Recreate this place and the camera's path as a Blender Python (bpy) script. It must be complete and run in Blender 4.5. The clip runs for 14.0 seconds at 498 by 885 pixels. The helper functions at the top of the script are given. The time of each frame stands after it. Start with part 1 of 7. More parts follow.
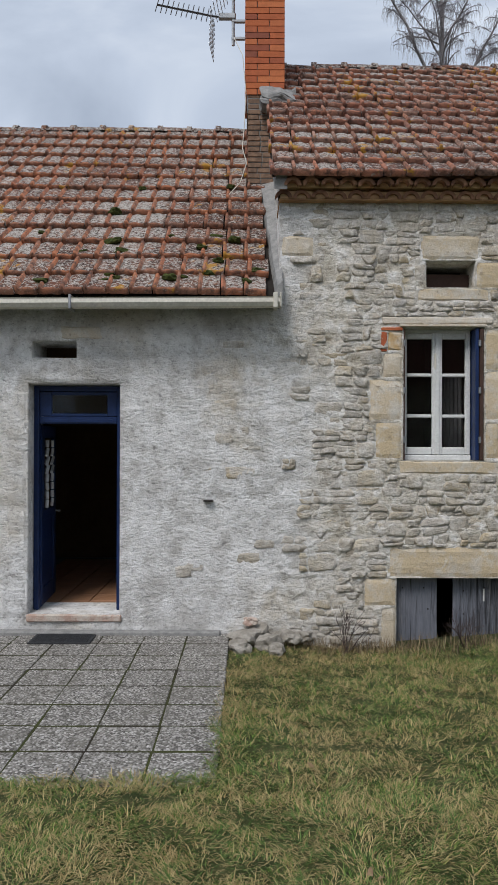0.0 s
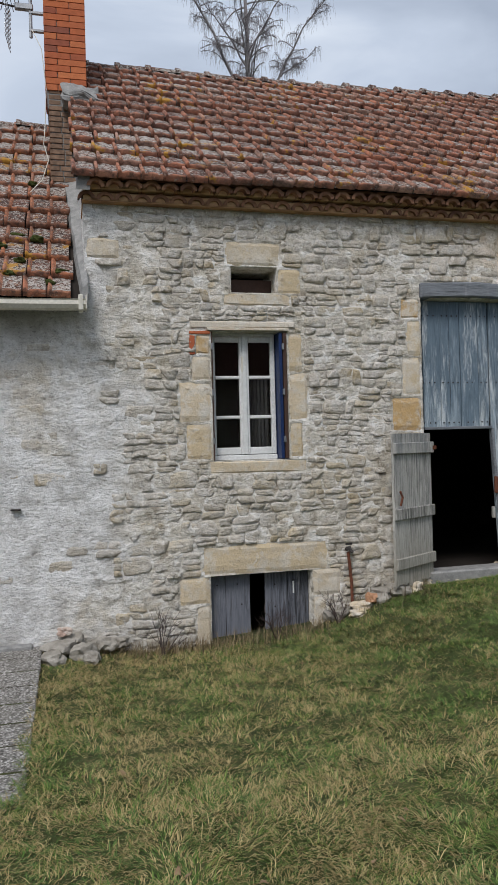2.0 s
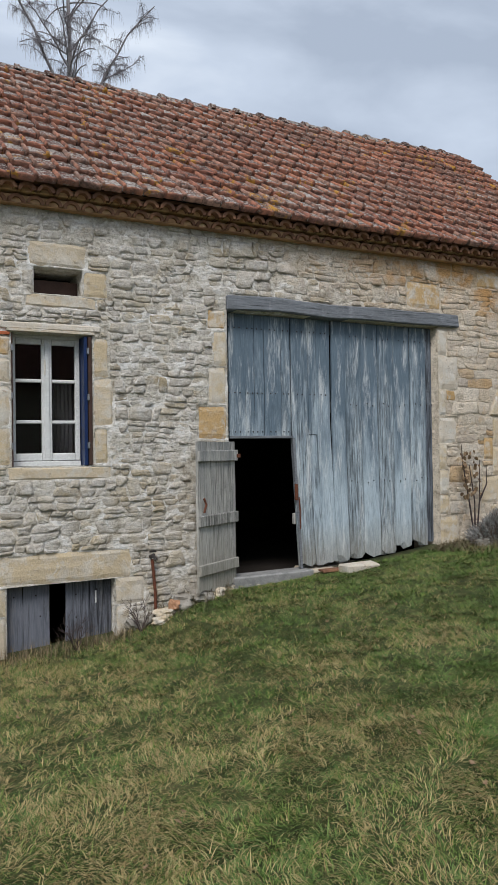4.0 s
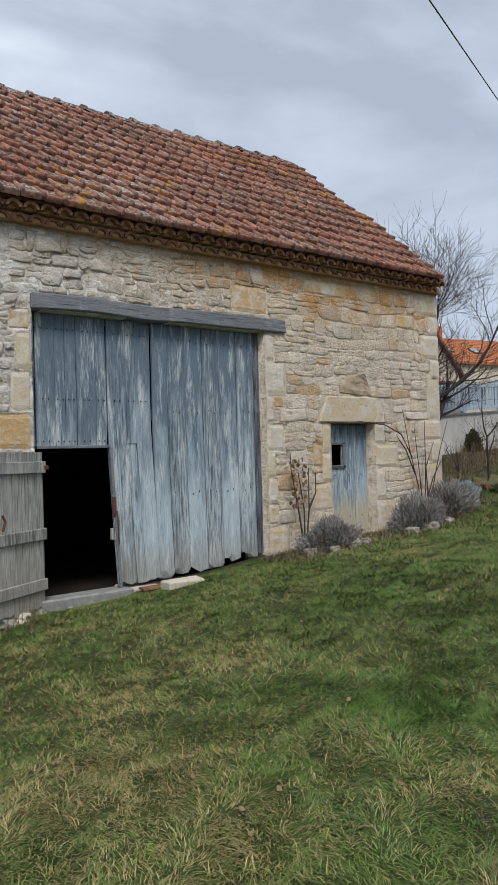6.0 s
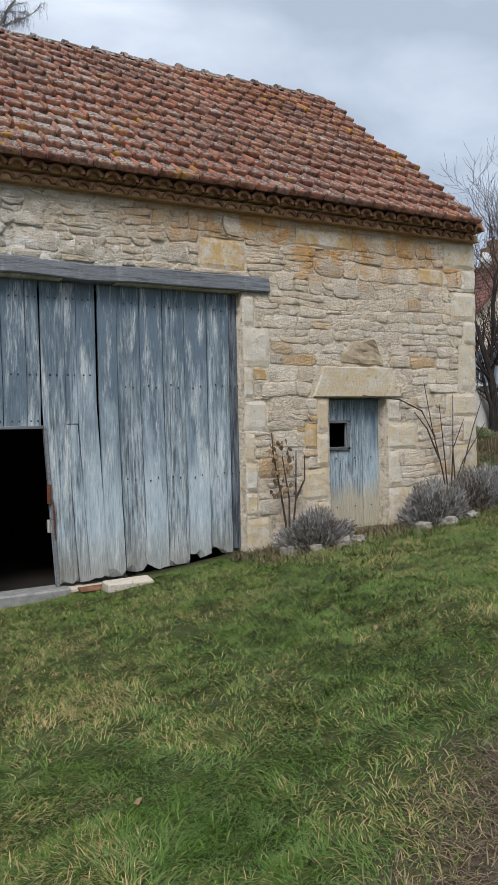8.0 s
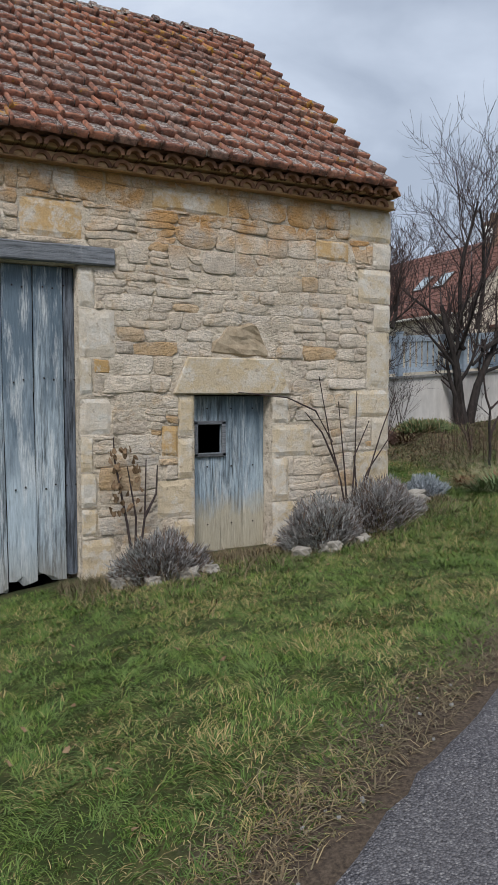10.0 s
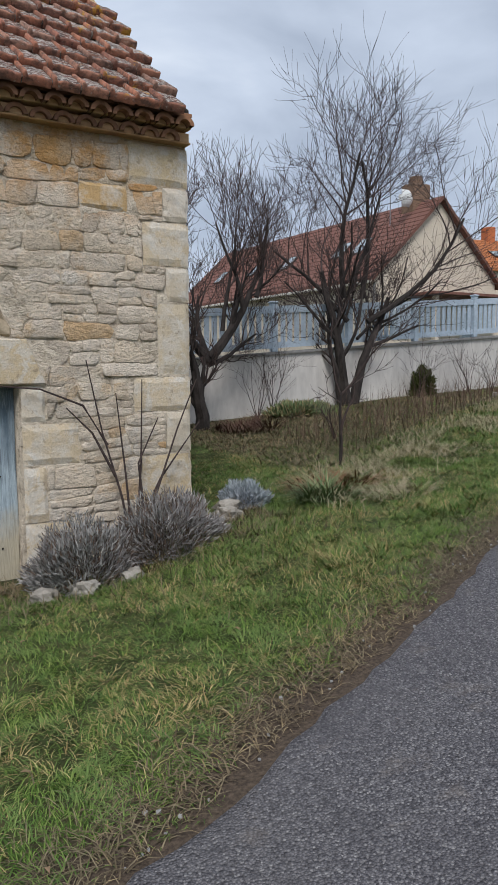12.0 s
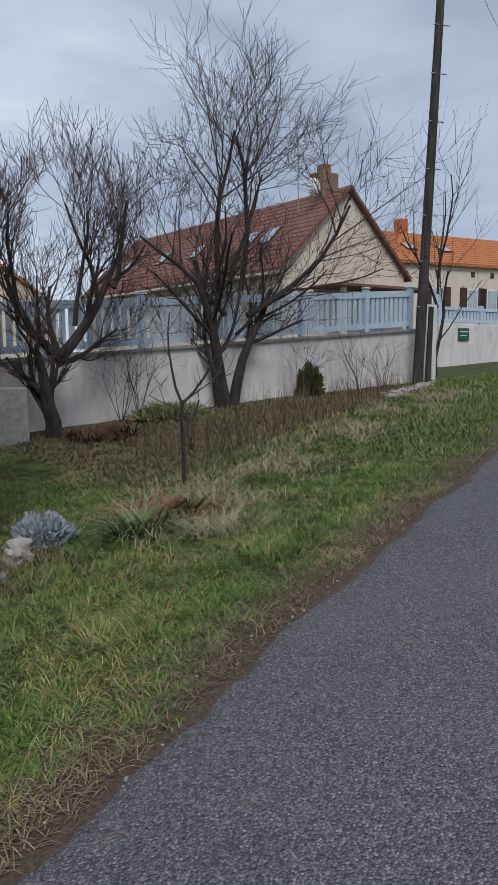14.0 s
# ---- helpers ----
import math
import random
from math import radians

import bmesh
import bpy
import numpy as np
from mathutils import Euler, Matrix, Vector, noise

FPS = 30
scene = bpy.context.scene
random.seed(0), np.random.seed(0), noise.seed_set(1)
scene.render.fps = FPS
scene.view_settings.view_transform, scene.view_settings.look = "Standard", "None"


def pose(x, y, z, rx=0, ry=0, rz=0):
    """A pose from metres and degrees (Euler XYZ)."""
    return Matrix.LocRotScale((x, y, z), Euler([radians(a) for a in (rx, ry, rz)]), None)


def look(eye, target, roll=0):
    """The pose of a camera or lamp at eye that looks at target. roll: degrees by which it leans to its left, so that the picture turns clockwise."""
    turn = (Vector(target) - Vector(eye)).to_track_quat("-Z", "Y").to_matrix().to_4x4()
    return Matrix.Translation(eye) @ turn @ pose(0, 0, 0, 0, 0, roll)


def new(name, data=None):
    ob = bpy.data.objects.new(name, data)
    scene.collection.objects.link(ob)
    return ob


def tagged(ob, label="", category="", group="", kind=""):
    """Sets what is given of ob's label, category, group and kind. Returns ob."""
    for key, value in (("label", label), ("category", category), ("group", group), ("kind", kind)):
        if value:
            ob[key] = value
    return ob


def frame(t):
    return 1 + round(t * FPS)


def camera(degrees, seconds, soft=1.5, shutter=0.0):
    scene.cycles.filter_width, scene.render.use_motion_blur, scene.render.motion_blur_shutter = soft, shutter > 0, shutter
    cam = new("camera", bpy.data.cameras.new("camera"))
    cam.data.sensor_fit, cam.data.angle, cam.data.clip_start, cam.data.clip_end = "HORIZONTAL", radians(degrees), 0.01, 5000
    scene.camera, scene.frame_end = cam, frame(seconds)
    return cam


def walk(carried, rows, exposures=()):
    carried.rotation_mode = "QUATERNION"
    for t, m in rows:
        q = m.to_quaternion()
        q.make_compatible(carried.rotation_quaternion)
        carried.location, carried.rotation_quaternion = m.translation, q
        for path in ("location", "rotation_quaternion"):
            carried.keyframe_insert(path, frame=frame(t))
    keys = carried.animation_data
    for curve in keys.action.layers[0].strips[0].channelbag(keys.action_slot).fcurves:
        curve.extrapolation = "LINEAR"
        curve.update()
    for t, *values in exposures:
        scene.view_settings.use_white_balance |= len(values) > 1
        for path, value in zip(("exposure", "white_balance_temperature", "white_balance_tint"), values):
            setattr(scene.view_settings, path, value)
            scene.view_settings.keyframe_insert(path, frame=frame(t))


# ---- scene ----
cam = camera(37.0, 14.0)

PATH = [
    (0, (0.03, 0.013, 1.598), (0.039, 2.013, 1.604), 0.2),
    (0.5, (0.043, 0.011, 1.598), (0.153, 2.007, 1.613), 0.1),
    (1, (0.056, 0.003, 1.611), (0.306, 1.987, 1.625), -0.6),
    (1.5, (0.091, -0.018, 1.616), (0.506, 1.938, 1.622), -1.3),
    (2, (0.136, -0.024, 1.622), (0.613, 1.918, 1.623), -1.5),
    (2.5, (0.188, -0.051, 1.587), (0.789, 1.856, 1.596), -1.3),
    (3, (0.227, -0.073, 1.587), (0.923, 1.802, 1.602), -0.9),
    (3.5, (0.271, -0.094, 1.588), (1.057, 1.745, 1.604), -1.0),
    (4, (0.312, -0.079, 1.585), (1.228, 1.698, 1.605), -0.8),
    (4.2, (0.347, -0.081, 1.582), (1.322, 1.665, 1.601), -0.9),
    (6.3, (1.256, 0.051, 1.555), (2.474, 1.637, 1.598), -1.7),
    (6.5, (1.453, 0.046, 1.552), (2.644, 1.653, 1.592), -1.9),
    (7, (1.898, 0.057, 1.609), (2.981, 1.738, 1.624), -2.3),
    (7.2, (2.113, 0.081, 1.627), (3.154, 1.788, 1.628), -2.4),
    (9.3, (4.23, 0.526, 1.894), (5.144, 2.302, 1.782), -0.1),
    (9.5, (4.437, 0.577, 1.923), (5.354, 2.351, 1.81), 0.0),
    (10, (4.959, 0.688, 1.951), (5.868, 2.465, 1.831), -0.1),
    (10.5, (5.447, 0.896, 1.98), (6.323, 2.689, 1.838), -0.0),
    (11, (6.013, 1.07, 2.022), (6.967, 2.82, 1.855), -0.3),
    (11.5, (6.522, 1.284, 2.08), (7.535, 2.997, 1.892), -0.3),
    (12, (7.007, 1.422, 2.107), (8.041, 3.122, 1.904), -0.4),
    (12.5, (7.436, 1.556, 2.133), (8.471, 3.253, 1.91), -0.8),
    (13, (7.851, 1.669, 2.169), (8.902, 3.355, 1.933), -1.3),
    (13.5, (8.18, 1.762, 2.204), (9.299, 3.402, 1.962), 0.5),
    (14, (8.355, 1.867, 2.23), (9.548, 3.456, 1.999), -0.3),
]
walk(cam, [(t, look(eye, target, roll)) for t, eye, target, roll in PATH], [(0.0, -0.20, 6350, 11), (2.0, -0.15, 6350, 11), (4.2, -0.05, 6350, 10), (6.5, -0.05, 6400, 9), (7.2, 0.13, 6400, 9), (9.3, -0.06, 6350, 11), (10.5, -0.08, 6350, 11), (13.0, -0.06, 6250, 11), (14.0, -0.30, 6150, 12)])

# ---- light ----
world = bpy.data.worlds.new("overcast_sky")
scene.world = world
world.use_nodes = True
wn, wl = world.node_tree.nodes, world.node_tree.links
wn.clear()
w_out = wn.new("ShaderNodeOutputWorld")
w_sky = wn.new("ShaderNodeTexSky")
w_sky.sky_type, w_sky.sun_disc = "NISHITA", False
w_sky.sun_elevation, w_sky.sun_rotation = radians(52), radians(210)
w_bsky = wn.new("ShaderNodeBackground")
w_bsky.inputs[1].default_value = 0.06
wl.new(w_sky.outputs[0], w_bsky.inputs[0])
# cloud deck: broad grey-blue banks
w_tc = wn.new("ShaderNodeTexCoord")
w_map = wn.new("ShaderNodeMapping")
w_map.inputs["Scale"].default_value = (1.0, 1.0, 2.6)
wl.new(w_tc.outputs["Generated"], w_map.inputs[0])
w_no = wn.new("ShaderNodeTexNoise")
w_no.inputs["Scale"].default_value, w_no.inputs["Detail"].default_value, w_no.inputs["Roughness"].default_value = 2.3, 6.0, 0.5
w_no.inputs["Distortion"].default_value = 0.6
wl.new(w_map.outputs[0], w_no.inputs["Vector"])
w_rp = wn.new("ShaderNodeValToRGB")
w_rp.color_ramp.elements[0].position, w_rp.color_ramp.elements[0].color = 0.36, (0.46, 0.53, 0.64, 1)
w_rp.color_ramp.elements[1].position, w_rp.color_ramp.elements[1].color = 0.64, (0.84, 0.91, 1.0, 1)
w_mid = w_rp.color_ramp.elements.new(0.52)
w_mid.color = (0.64, 0.72, 0.84, 1)
wl.new(w_no.outputs[0], w_rp.inputs[0])
w_bcl = wn.new("ShaderNodeBackground")
w_bcl.inputs[1].default_value = 1.08
wl.new(w_rp.outputs[0], w_bcl.inputs[0])
w_mix = wn.new("ShaderNodeMixShader")
w_mix.inputs[0].default_value = 0.88
wl.new(w_bsky.outputs[0], w_mix.inputs[1])
wl.new(w_bcl.outputs[0], w_mix.inputs[2])
wl.new(w_mix.outputs[0], w_out.inputs[0])
sun = new("sun", bpy.data.lights.new("sun", "SUN"))
sun.data.energy, sun.data.angle, sun.data.color = 2.8, radians(22), (1.0, 0.955, 0.91)
sun.matrix_world = look((-5, -9, 20), (3, 5, 0))


# ---- materials ----
class Nodes:
    def __init__(self, name, rough=0.85, metal=0.0):
        self.m = bpy.data.materials.new(name)
        self.m.use_nodes = True
        self.t = self.m.node_tree
        self.b = self.t.nodes["Principled BSDF"]
        self.b.inputs["Roughness"].default_value, self.b.inputs["Metallic"].default_value = rough, metal
        self.b.inputs["Specular IOR Level"].default_value = 0.3
        self.geo = self.t.nodes.new("ShaderNodeNewGeometry")
        self.info = self.t.nodes.new("ShaderNodeObjectInfo")

    def link(self, a, b):
        self.t.links.new(a, b)

    def noise(self, scale, detail=4, rough=0.6, stretch=None, distort=0.0):
        n = self.t.nodes.new("ShaderNodeTexNoise")
        n.inputs["Scale"].default_value, n.inputs["Detail"].default_value, n.inputs["Roughness"].default_value = scale, detail, rough
        n.inputs["Distortion"].default_value = distort
        src = self.geo.outputs["Position"]
        if stretch:
            mp = self.t.nodes.new("ShaderNodeMapping")
            mp.inputs["Scale"].default_value = stretch
            self.link(src, mp.inputs[0])
            src = mp.outputs[0]
        self.link(src, n.inputs["Vector"])
        return n.outputs[0]

    def ramp(self, fac, stops):
        r = self.t.nodes.new("ShaderNodeValToRGB")
        e = r.color_ramp.elements
        e[0].position, e[1].position = stops[0][0], stops[-1][0]
        for p, c in stops[1:-1]:
            e.new(p)
        for el, (p, c) in zip(e, stops):
            el.position = p
            el.color = (c, c, c, 1) if isinstance(c, (int, float)) else (*c, 1)
        self.link(fac, r.inputs[0])
        return r.outputs[0]

    def mix(self, fac, a, b, mode="MIX"):
        x = self.t.nodes.new("ShaderNodeMixRGB")
        x.blend_type = mode
        for k, v in enumerate((fac, a, b)):
            sock = x.inputs[k]
            if isinstance(v, (int, float)):
                sock.default_value = v if k == 0 else (v, v, v, 1)
            elif isinstance(v, tuple):
                sock.default_value = (*v, 1)
            else:
                self.link(v, sock)
        return x.outputs[0]

    def math(self, op, a, b=0.0, clamp=False):
        x = self.t.nodes.new("ShaderNodeMath")
        x.operation, x.use_clamp = op, clamp
        for sock, v in ((x.inputs[0], a), (x.inputs[1], b)):
            if isinstance(v, (int, float)):
                sock.default_value = v
            else:
                self.link(v, sock)
        return x.outputs[0]

    def axis(self, k):
        s = self.t.nodes.new("ShaderNodeSeparateXYZ")
        self.link(self.geo.outputs["Position"], s.inputs[0])
        return s.outputs[k]

    def rnd(self):
        """One random number for each piece, joined or single."""
        return self.math("FRACT", self.math("ADD", self.info.outputs["Random"], self.geo.outputs["Random Per Island"]))

    def done(self, colour, bump=None, strength=0.4, dist=0.01):
        self.link(colour, self.b.inputs["Base Color"])
        if bump is not None:
            bp = self.t.nodes.new("ShaderNodeBump")
            bp.inputs["Strength"].default_value, bp.inputs["Distance"].default_value = strength, dist
            self.link(bump, bp.inputs["Height"])
            self.link(bp.outputs[0], self.b.inputs["Normal"])
        return self.m


def plain(name, c1, c2, scale=12, rough=0.7, metal=0.0, bump=0.2, stretch=None):
    n = Nodes(name, rough, metal)
    big, fine = n.noise(scale, 5, 0.6, stretch), n.noise(scale * 7, 3, 0.6, stretch)
    col = n.mix(n.ramp(big, [(0.35, 0.0), (0.68, 1.0)]), c1, c2)
    col = n.mix(0.35, col, n.ramp(fine, [(0.3, 0.35), (0.7, 1.0)]), "MULTIPLY")
    return n.done(col, fine, bump, 0.004)


def mortar_mat():
    """Lime plaster at the house, thinning to pale and then to tan mortar along the barn."""
    n = Nodes("lime_mortar", 0.95)
    big, mid, fine = n.noise(1.1, 5, 0.65), n.noise(6, 8, 0.7, None, 0.4), n.noise(42, 6, 0.75)
    grit = n.noise(19, 5, 0.7, (1, 1, 1.6))
    lime = n.ramp(mid, [(0.32, (0.50, 0.485, 0.46)), (0.44, (0.66, 0.65, 0.63)), (0.52, (0.77, 0.765, 0.75)), (0.64, (0.85, 0.845, 0.835))])
    lime = n.mix(n.ramp(n.noise(1.9, 7, 0.7), [(0.51, 0.0), (0.60, 0.6)]), lime, (0.47, 0.455, 0.43))
    lime = n.mix(n.ramp(n.noise(0.8, 5, 0.65), [(0.55, 0.0), (0.72, 0.6)]), lime, (0.56, 0.50, 0.40))
    pale = n.ramp(mid, [(0.34, (0.35, 0.305, 0.24)), (0.45, (0.58, 0.54, 0.46)), (0.53, (0.71, 0.675, 0.61)), (0.62, (0.81, 0.795, 0.755))])
    tan = n.ramp(mid, [(0.34, (0.36, 0.30, 0.225)), (0.47, (0.60, 0.52, 0.41)), (0.62, (0.75, 0.67, 0.55))])
    x = n.math("ADD", n.axis(0), n.math("MULTIPLY", big, 4.0))
    col = n.mix(n.ramp(n.math("MULTIPLY", x, 0.1), [(0.20, 0.0), (0.30, 1.0)]), lime, pale)
    col = n.mix(n.ramp(n.math("MULTIPLY", x, 0.1), [(0.56, 0.0), (0.84, 1.0)]), col, tan)
    col = n.mix(n.ramp(big, [(0.56, 0.0), (0.74, 0.45)]), col, (0.54, 0.45, 0.31))
    col = n.mix(0.4, col, n.ramp(fine, [(0.3, 0.5), (0.52, 1.0)]), "MULTIPLY")
    high = n.ramp(n.math("SUBTRACT", n.math("ADD", n.axis(2), n.noise(1.6, 4, 0.6)), 3.55), [(0.35, 0.0), (0.75, 0.75)])
    col = n.mix(n.math("MULTIPLY", high, n.ramp(n.math("MULTIPLY", n.axis(0), 0.1), [(0.35, 0.0), (0.7, 1.0)])), col, (0.50, 0.33, 0.16))
    col = n.mix(0.5, col, n.ramp(grit, [(0.34, 0.18), (0.45, 1.0)]), "MULTIPLY")
    return n.done(col, n.math("ADD", n.math("MULTIPLY", mid, 1.3), n.math("ADD", n.math("MULTIPLY", fine, 0.6), n.math("MULTIPLY", grit, 1.5))), 1.0, 0.020)


def rubble_mat():
    n = Nodes("rubble_limestone", 0.93)
    r = n.rnd()
    mid, fine = n.noise(9, 6, 0.65), n.noise(60, 5, 0.7)
    grey = n.ramp(r, [(0.0, (0.54, 0.45, 0.305)), (0.3, (0.64, 0.575, 0.465)), (0.55, (0.46, 0.415, 0.345)), (0.8, (0.67, 0.60, 0.475)), (1.0, (0.56, 0.465, 0.315))])
    warm = n.ramp(r, [(0.0, (0.67, 0.55, 0.405)), (0.25, (0.77, 0.665, 0.53)), (0.5, (0.61, 0.515, 0.405)), (0.75, (0.80, 0.70, 0.57)), (0.93, (0.71, 0.60, 0.46)), (0.96, (0.64, 0.41, 0.19)), (1.0, (0.62, 0.47, 0.31))])
    f = n.ramp(n.math("MULTIPLY", n.axis(0), 0.1), [(0.40, 0.0), (0.66, 1.0)])
    col = n.mix(f, grey, warm)
    high = n.ramp(n.math("SUBTRACT", n.math("ADD", n.axis(2), n.noise(1.6, 4, 0.6)), 3.55), [(0.15, 0.0), (0.5, 0.95)])
    wash = n.math("MULTIPLY", n.ramp(n.noise(3.2, 7, 0.7), [(0.41, 0.0), (0.54, 0.85)]), n.math("SUBTRACT", 1.0, n.math("MULTIPLY", f, 0.85)))
    col = n.mix(wash, col, n.ramp(n.noise(13, 6, 0.7), [(0.34, (0.50, 0.455, 0.39)), (0.5, (0.69, 0.65, 0.59)), (0.64, (0.80, 0.78, 0.74))]))
    col = n.mix(n.ramp(n.noise(2.3, 6, 0.7), [(0.54, 0.0), (0.66, 0.5)]), col, (0.60, 0.58, 0.54))
    col = n.mix(n.math("MULTIPLY", f, n.ramp(n.noise(4.1, 5, 0.7), [(0.56, 0.0), (0.68, 0.55)])), col, (0.60, 0.40, 0.20))
    col = n.mix(n.math("MULTIPLY", n.math("MULTIPLY", high, f), n.ramp(n.noise(3.3, 5, 0.7), [(0.40, 0.1), (0.55, 1.0)])), col, (0.60, 0.34, 0.13))
    col = n.mix(0.5, col, n.ramp(mid, [(0.28, 0.5), (0.6, 1.0)]), "MULTIPLY")
    col = n.mix(0.5, col, n.ramp(fine, [(0.3, 0.3), (0.52, 1.0)]), "MULTIPLY")
    return n.done(col, n.math("ADD", mid, n.math("ADD", n.math("MULTIPLY", fine, 0.6), n.math("MULTIPLY", n.noise(24, 5, 0.7, (1, 1, 1.8)), 1.6))), 1.0, 0.018)


def ashlar_mat(name, tone):
    n = Nodes(name, 0.9)
    r = n.rnd()
    mid, fine = n.noise(7, 6, 0.65), n.noise(70, 5, 0.7)
    col = n.mix(r, tone, tuple(c * k for c, k in zip(tone, (0.88, 0.84, 0.74))))
    col = n.mix(n.ramp(mid, [(0.46, 0.0), (0.62, 0.75)]), col, (0.62, 0.58, 0.51))
    col = n.mix(n.ramp(n.noise(3, 5, 0.65), [(0.55, 0.0), (0.7, 0.4)]), col, (0.46, 0.41, 0.33))
    col = n.mix(n.ramp(n.noise(17, 3, 0.5), [(0.62, 0.0), (0.7, 0.6)]), col, (0.26, 0.21, 0.15))
    col = n.mix(n.ramp(n.noise(4.4, 7, 0.75, None, 0.6), [(0.53, 0.0), (0.60, 0.6)]), col, (0.66, 0.64, 0.59))
    col = n.mix(0.45, col, n.ramp(fine, [(0.28, 0.5), (0.6, 1.0)]), "MULTIPLY")
    return n.done(col, n.math("ADD", n.math("MULTIPLY", n.noise(26, 5, 0.7), 1.5), n.math("ADD", mid, fine)), 0.7, 0.010)


def tile_mat(name, lichen, hue):
    n = Nodes(name, 0.9)
    r = n.rnd()
    big, mid, fine = n.noise(0.7, 4, 0.6), n.noise(11, 6, 0.7), n.noise(55, 5, 0.7)
    base = n.ramp(r, [(0.0, (0.30, 0.10, 0.052)), (0.35, (0.235, 0.085, 0.052)), (0.6, (0.19, 0.082, 0.06)), (0.85, (0.33, 0.125, 0.065)), (1.0, (0.40, 0.14, 0.06))])
    base = n.mix(0.35, base, hue)
    col = n.mix(n.ramp(mid, [(0.44, 0.92), (0.66, 0.3)]), base, (0.04, 0.028, 0.024))
    g = n.math("ADD", n.noise(30, 6, 0.78, None, 0.4), n.math("MULTIPLY", big, 0.35))
    col = n.mix(n.ramp(g, [(0.80 - lichen, 0.0), (0.86 - lichen, 0.85)]), col, n.ramp(fine, [(0.35, (0.27, 0.25, 0.22)), (0.65, (0.60, 0.575, 0.53))]))
    o = n.math("ADD", n.noise(5.5, 5, 0.7), n.math("MULTIPLY", n.noise(0.9, 2, 0.5), 0.5))
    col = n.mix(n.ramp(o, [(0.885, 0.0), (0.93, 0.85)]), col, (0.42, 0.22, 0.03))
    col = n.mix(0.4, col, n.ramp(fine, [(0.3, 0.35), (0.62, 1.0)]), "MULTIPLY")
    return n.done(col, n.math("ADD", mid, fine), 0.6, 0.008)


def rib_mat(name, tones, dirt):
    """The raised, cleaner ribs and lips of the roof tiles."""
    n = Nodes(name, 0.9)
    mid, fine = n.noise(13, 6, 0.7), n.noise(60, 5, 0.7)
    col = n.ramp(n.rnd(), [(0.0, tones[0]), (0.5, tones[1]), (1.0, tones[2])])
    col = n.mix(n.ramp(n.noise(1.1, 5, 0.65), [(0.47, 0.0), (0.64, 0.5)]), col, (0.13, 0.08, 0.064))
    col = n.mix(n.ramp(mid, [(0.38, dirt), (0.58, 0.0)]), col, (0.075, 0.05, 0.042))
    col = n.mix(n.ramp(n.noise(24, 5, 0.7), [(0.60, 0.0), (0.68, 0.6)]), col, (0.46, 0.43, 0.38))
    o = n.math("ADD", n.noise(5.5, 5, 0.7), n.math("MULTIPLY", n.noise(0.9, 2, 0.5), 0.5))
    col = n.mix(n.ramp(o, [(0.865, 0.0), (0.92, 0.85)]), col, (0.46, 0.24, 0.03))
    col = n.mix(0.4, col, n.ramp(fine, [(0.3, 0.35), (0.6, 1.0)]), "MULTIPLY")
    return n.done(col, n.math("ADD", mid, fine), 0.6, 0.008)


def painted_wood(name, paint, worn, amount=0.5, tone_by_height=True, along=2, bare=None):
    """Old paint over grey wood, run along the grain (vertical)."""
    n = Nodes(name, 0.75)
    r = n.rnd()
    far, fin = [9, 9, 9], [9, 9, 9]
    far[along], fin[along] = 0.55, 0.35
    grain = n.noise(5.5, 6, 0.7, tuple(far))
    fibre = n.noise(22, 5, 0.7, tuple(fin))
    patch = n.noise(1.6, 6, 0.72, (6.0, 6.0, 0.8))
    dark = tuple(c * 0.22 for c in paint)
    col = n.mix(n.ramp(n.math("ADD", grain, n.math("MULTIPLY", n.math("SUBTRACT", r, 0.5), 0.22)), [(0.32, 0.0), (0.55, 1.0)]), dark, paint)
    # paint turns darker towards the top, in uneven streaks
    if tone_by_height:
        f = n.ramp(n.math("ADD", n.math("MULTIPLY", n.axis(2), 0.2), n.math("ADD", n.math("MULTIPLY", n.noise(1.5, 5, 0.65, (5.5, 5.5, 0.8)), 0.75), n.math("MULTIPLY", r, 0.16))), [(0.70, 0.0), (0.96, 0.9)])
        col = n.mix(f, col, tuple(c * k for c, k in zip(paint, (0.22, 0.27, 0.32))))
    col = n.mix(n.ramp(n.math("ADD", n.math("MULTIPLY", patch, 0.7), n.math("MULTIPLY", fibre, 0.3)), [(0.62 - amount * 0.25, 0.0), (0.74 - amount * 0.25, 0.8)]), col, worn)
    # tan-grey towards the foot
    if tone_by_height:
        low = n.ramp(n.math("ADD", n.axis(2), n.math("MULTIPLY", patch, 0.5)), [(0.65, 0.6), (1.2, 0.0)])
        col = n.mix(low, col, (0.30, 0.275, 0.22))
    if bare:
        gone = n.ramp(n.math("ADD", n.math("MULTIPLY", n.axis(2), 0.5), n.math("MULTIPLY", n.noise(3.0, 6, 0.7, (2.2, 2.2, 0.8)), 0.28)), [(0.55, 0.92), (0.67, 0.0)])
        col = n.mix(gone, col, bare)
    col = n.mix(0.6, col, n.ramp(fibre, [(0.3, 0.3), (0.6, 1.0)]), "MULTIPLY")
    return n.done(col, n.math("ADD", grain, fibre), 0.6, 0.006)


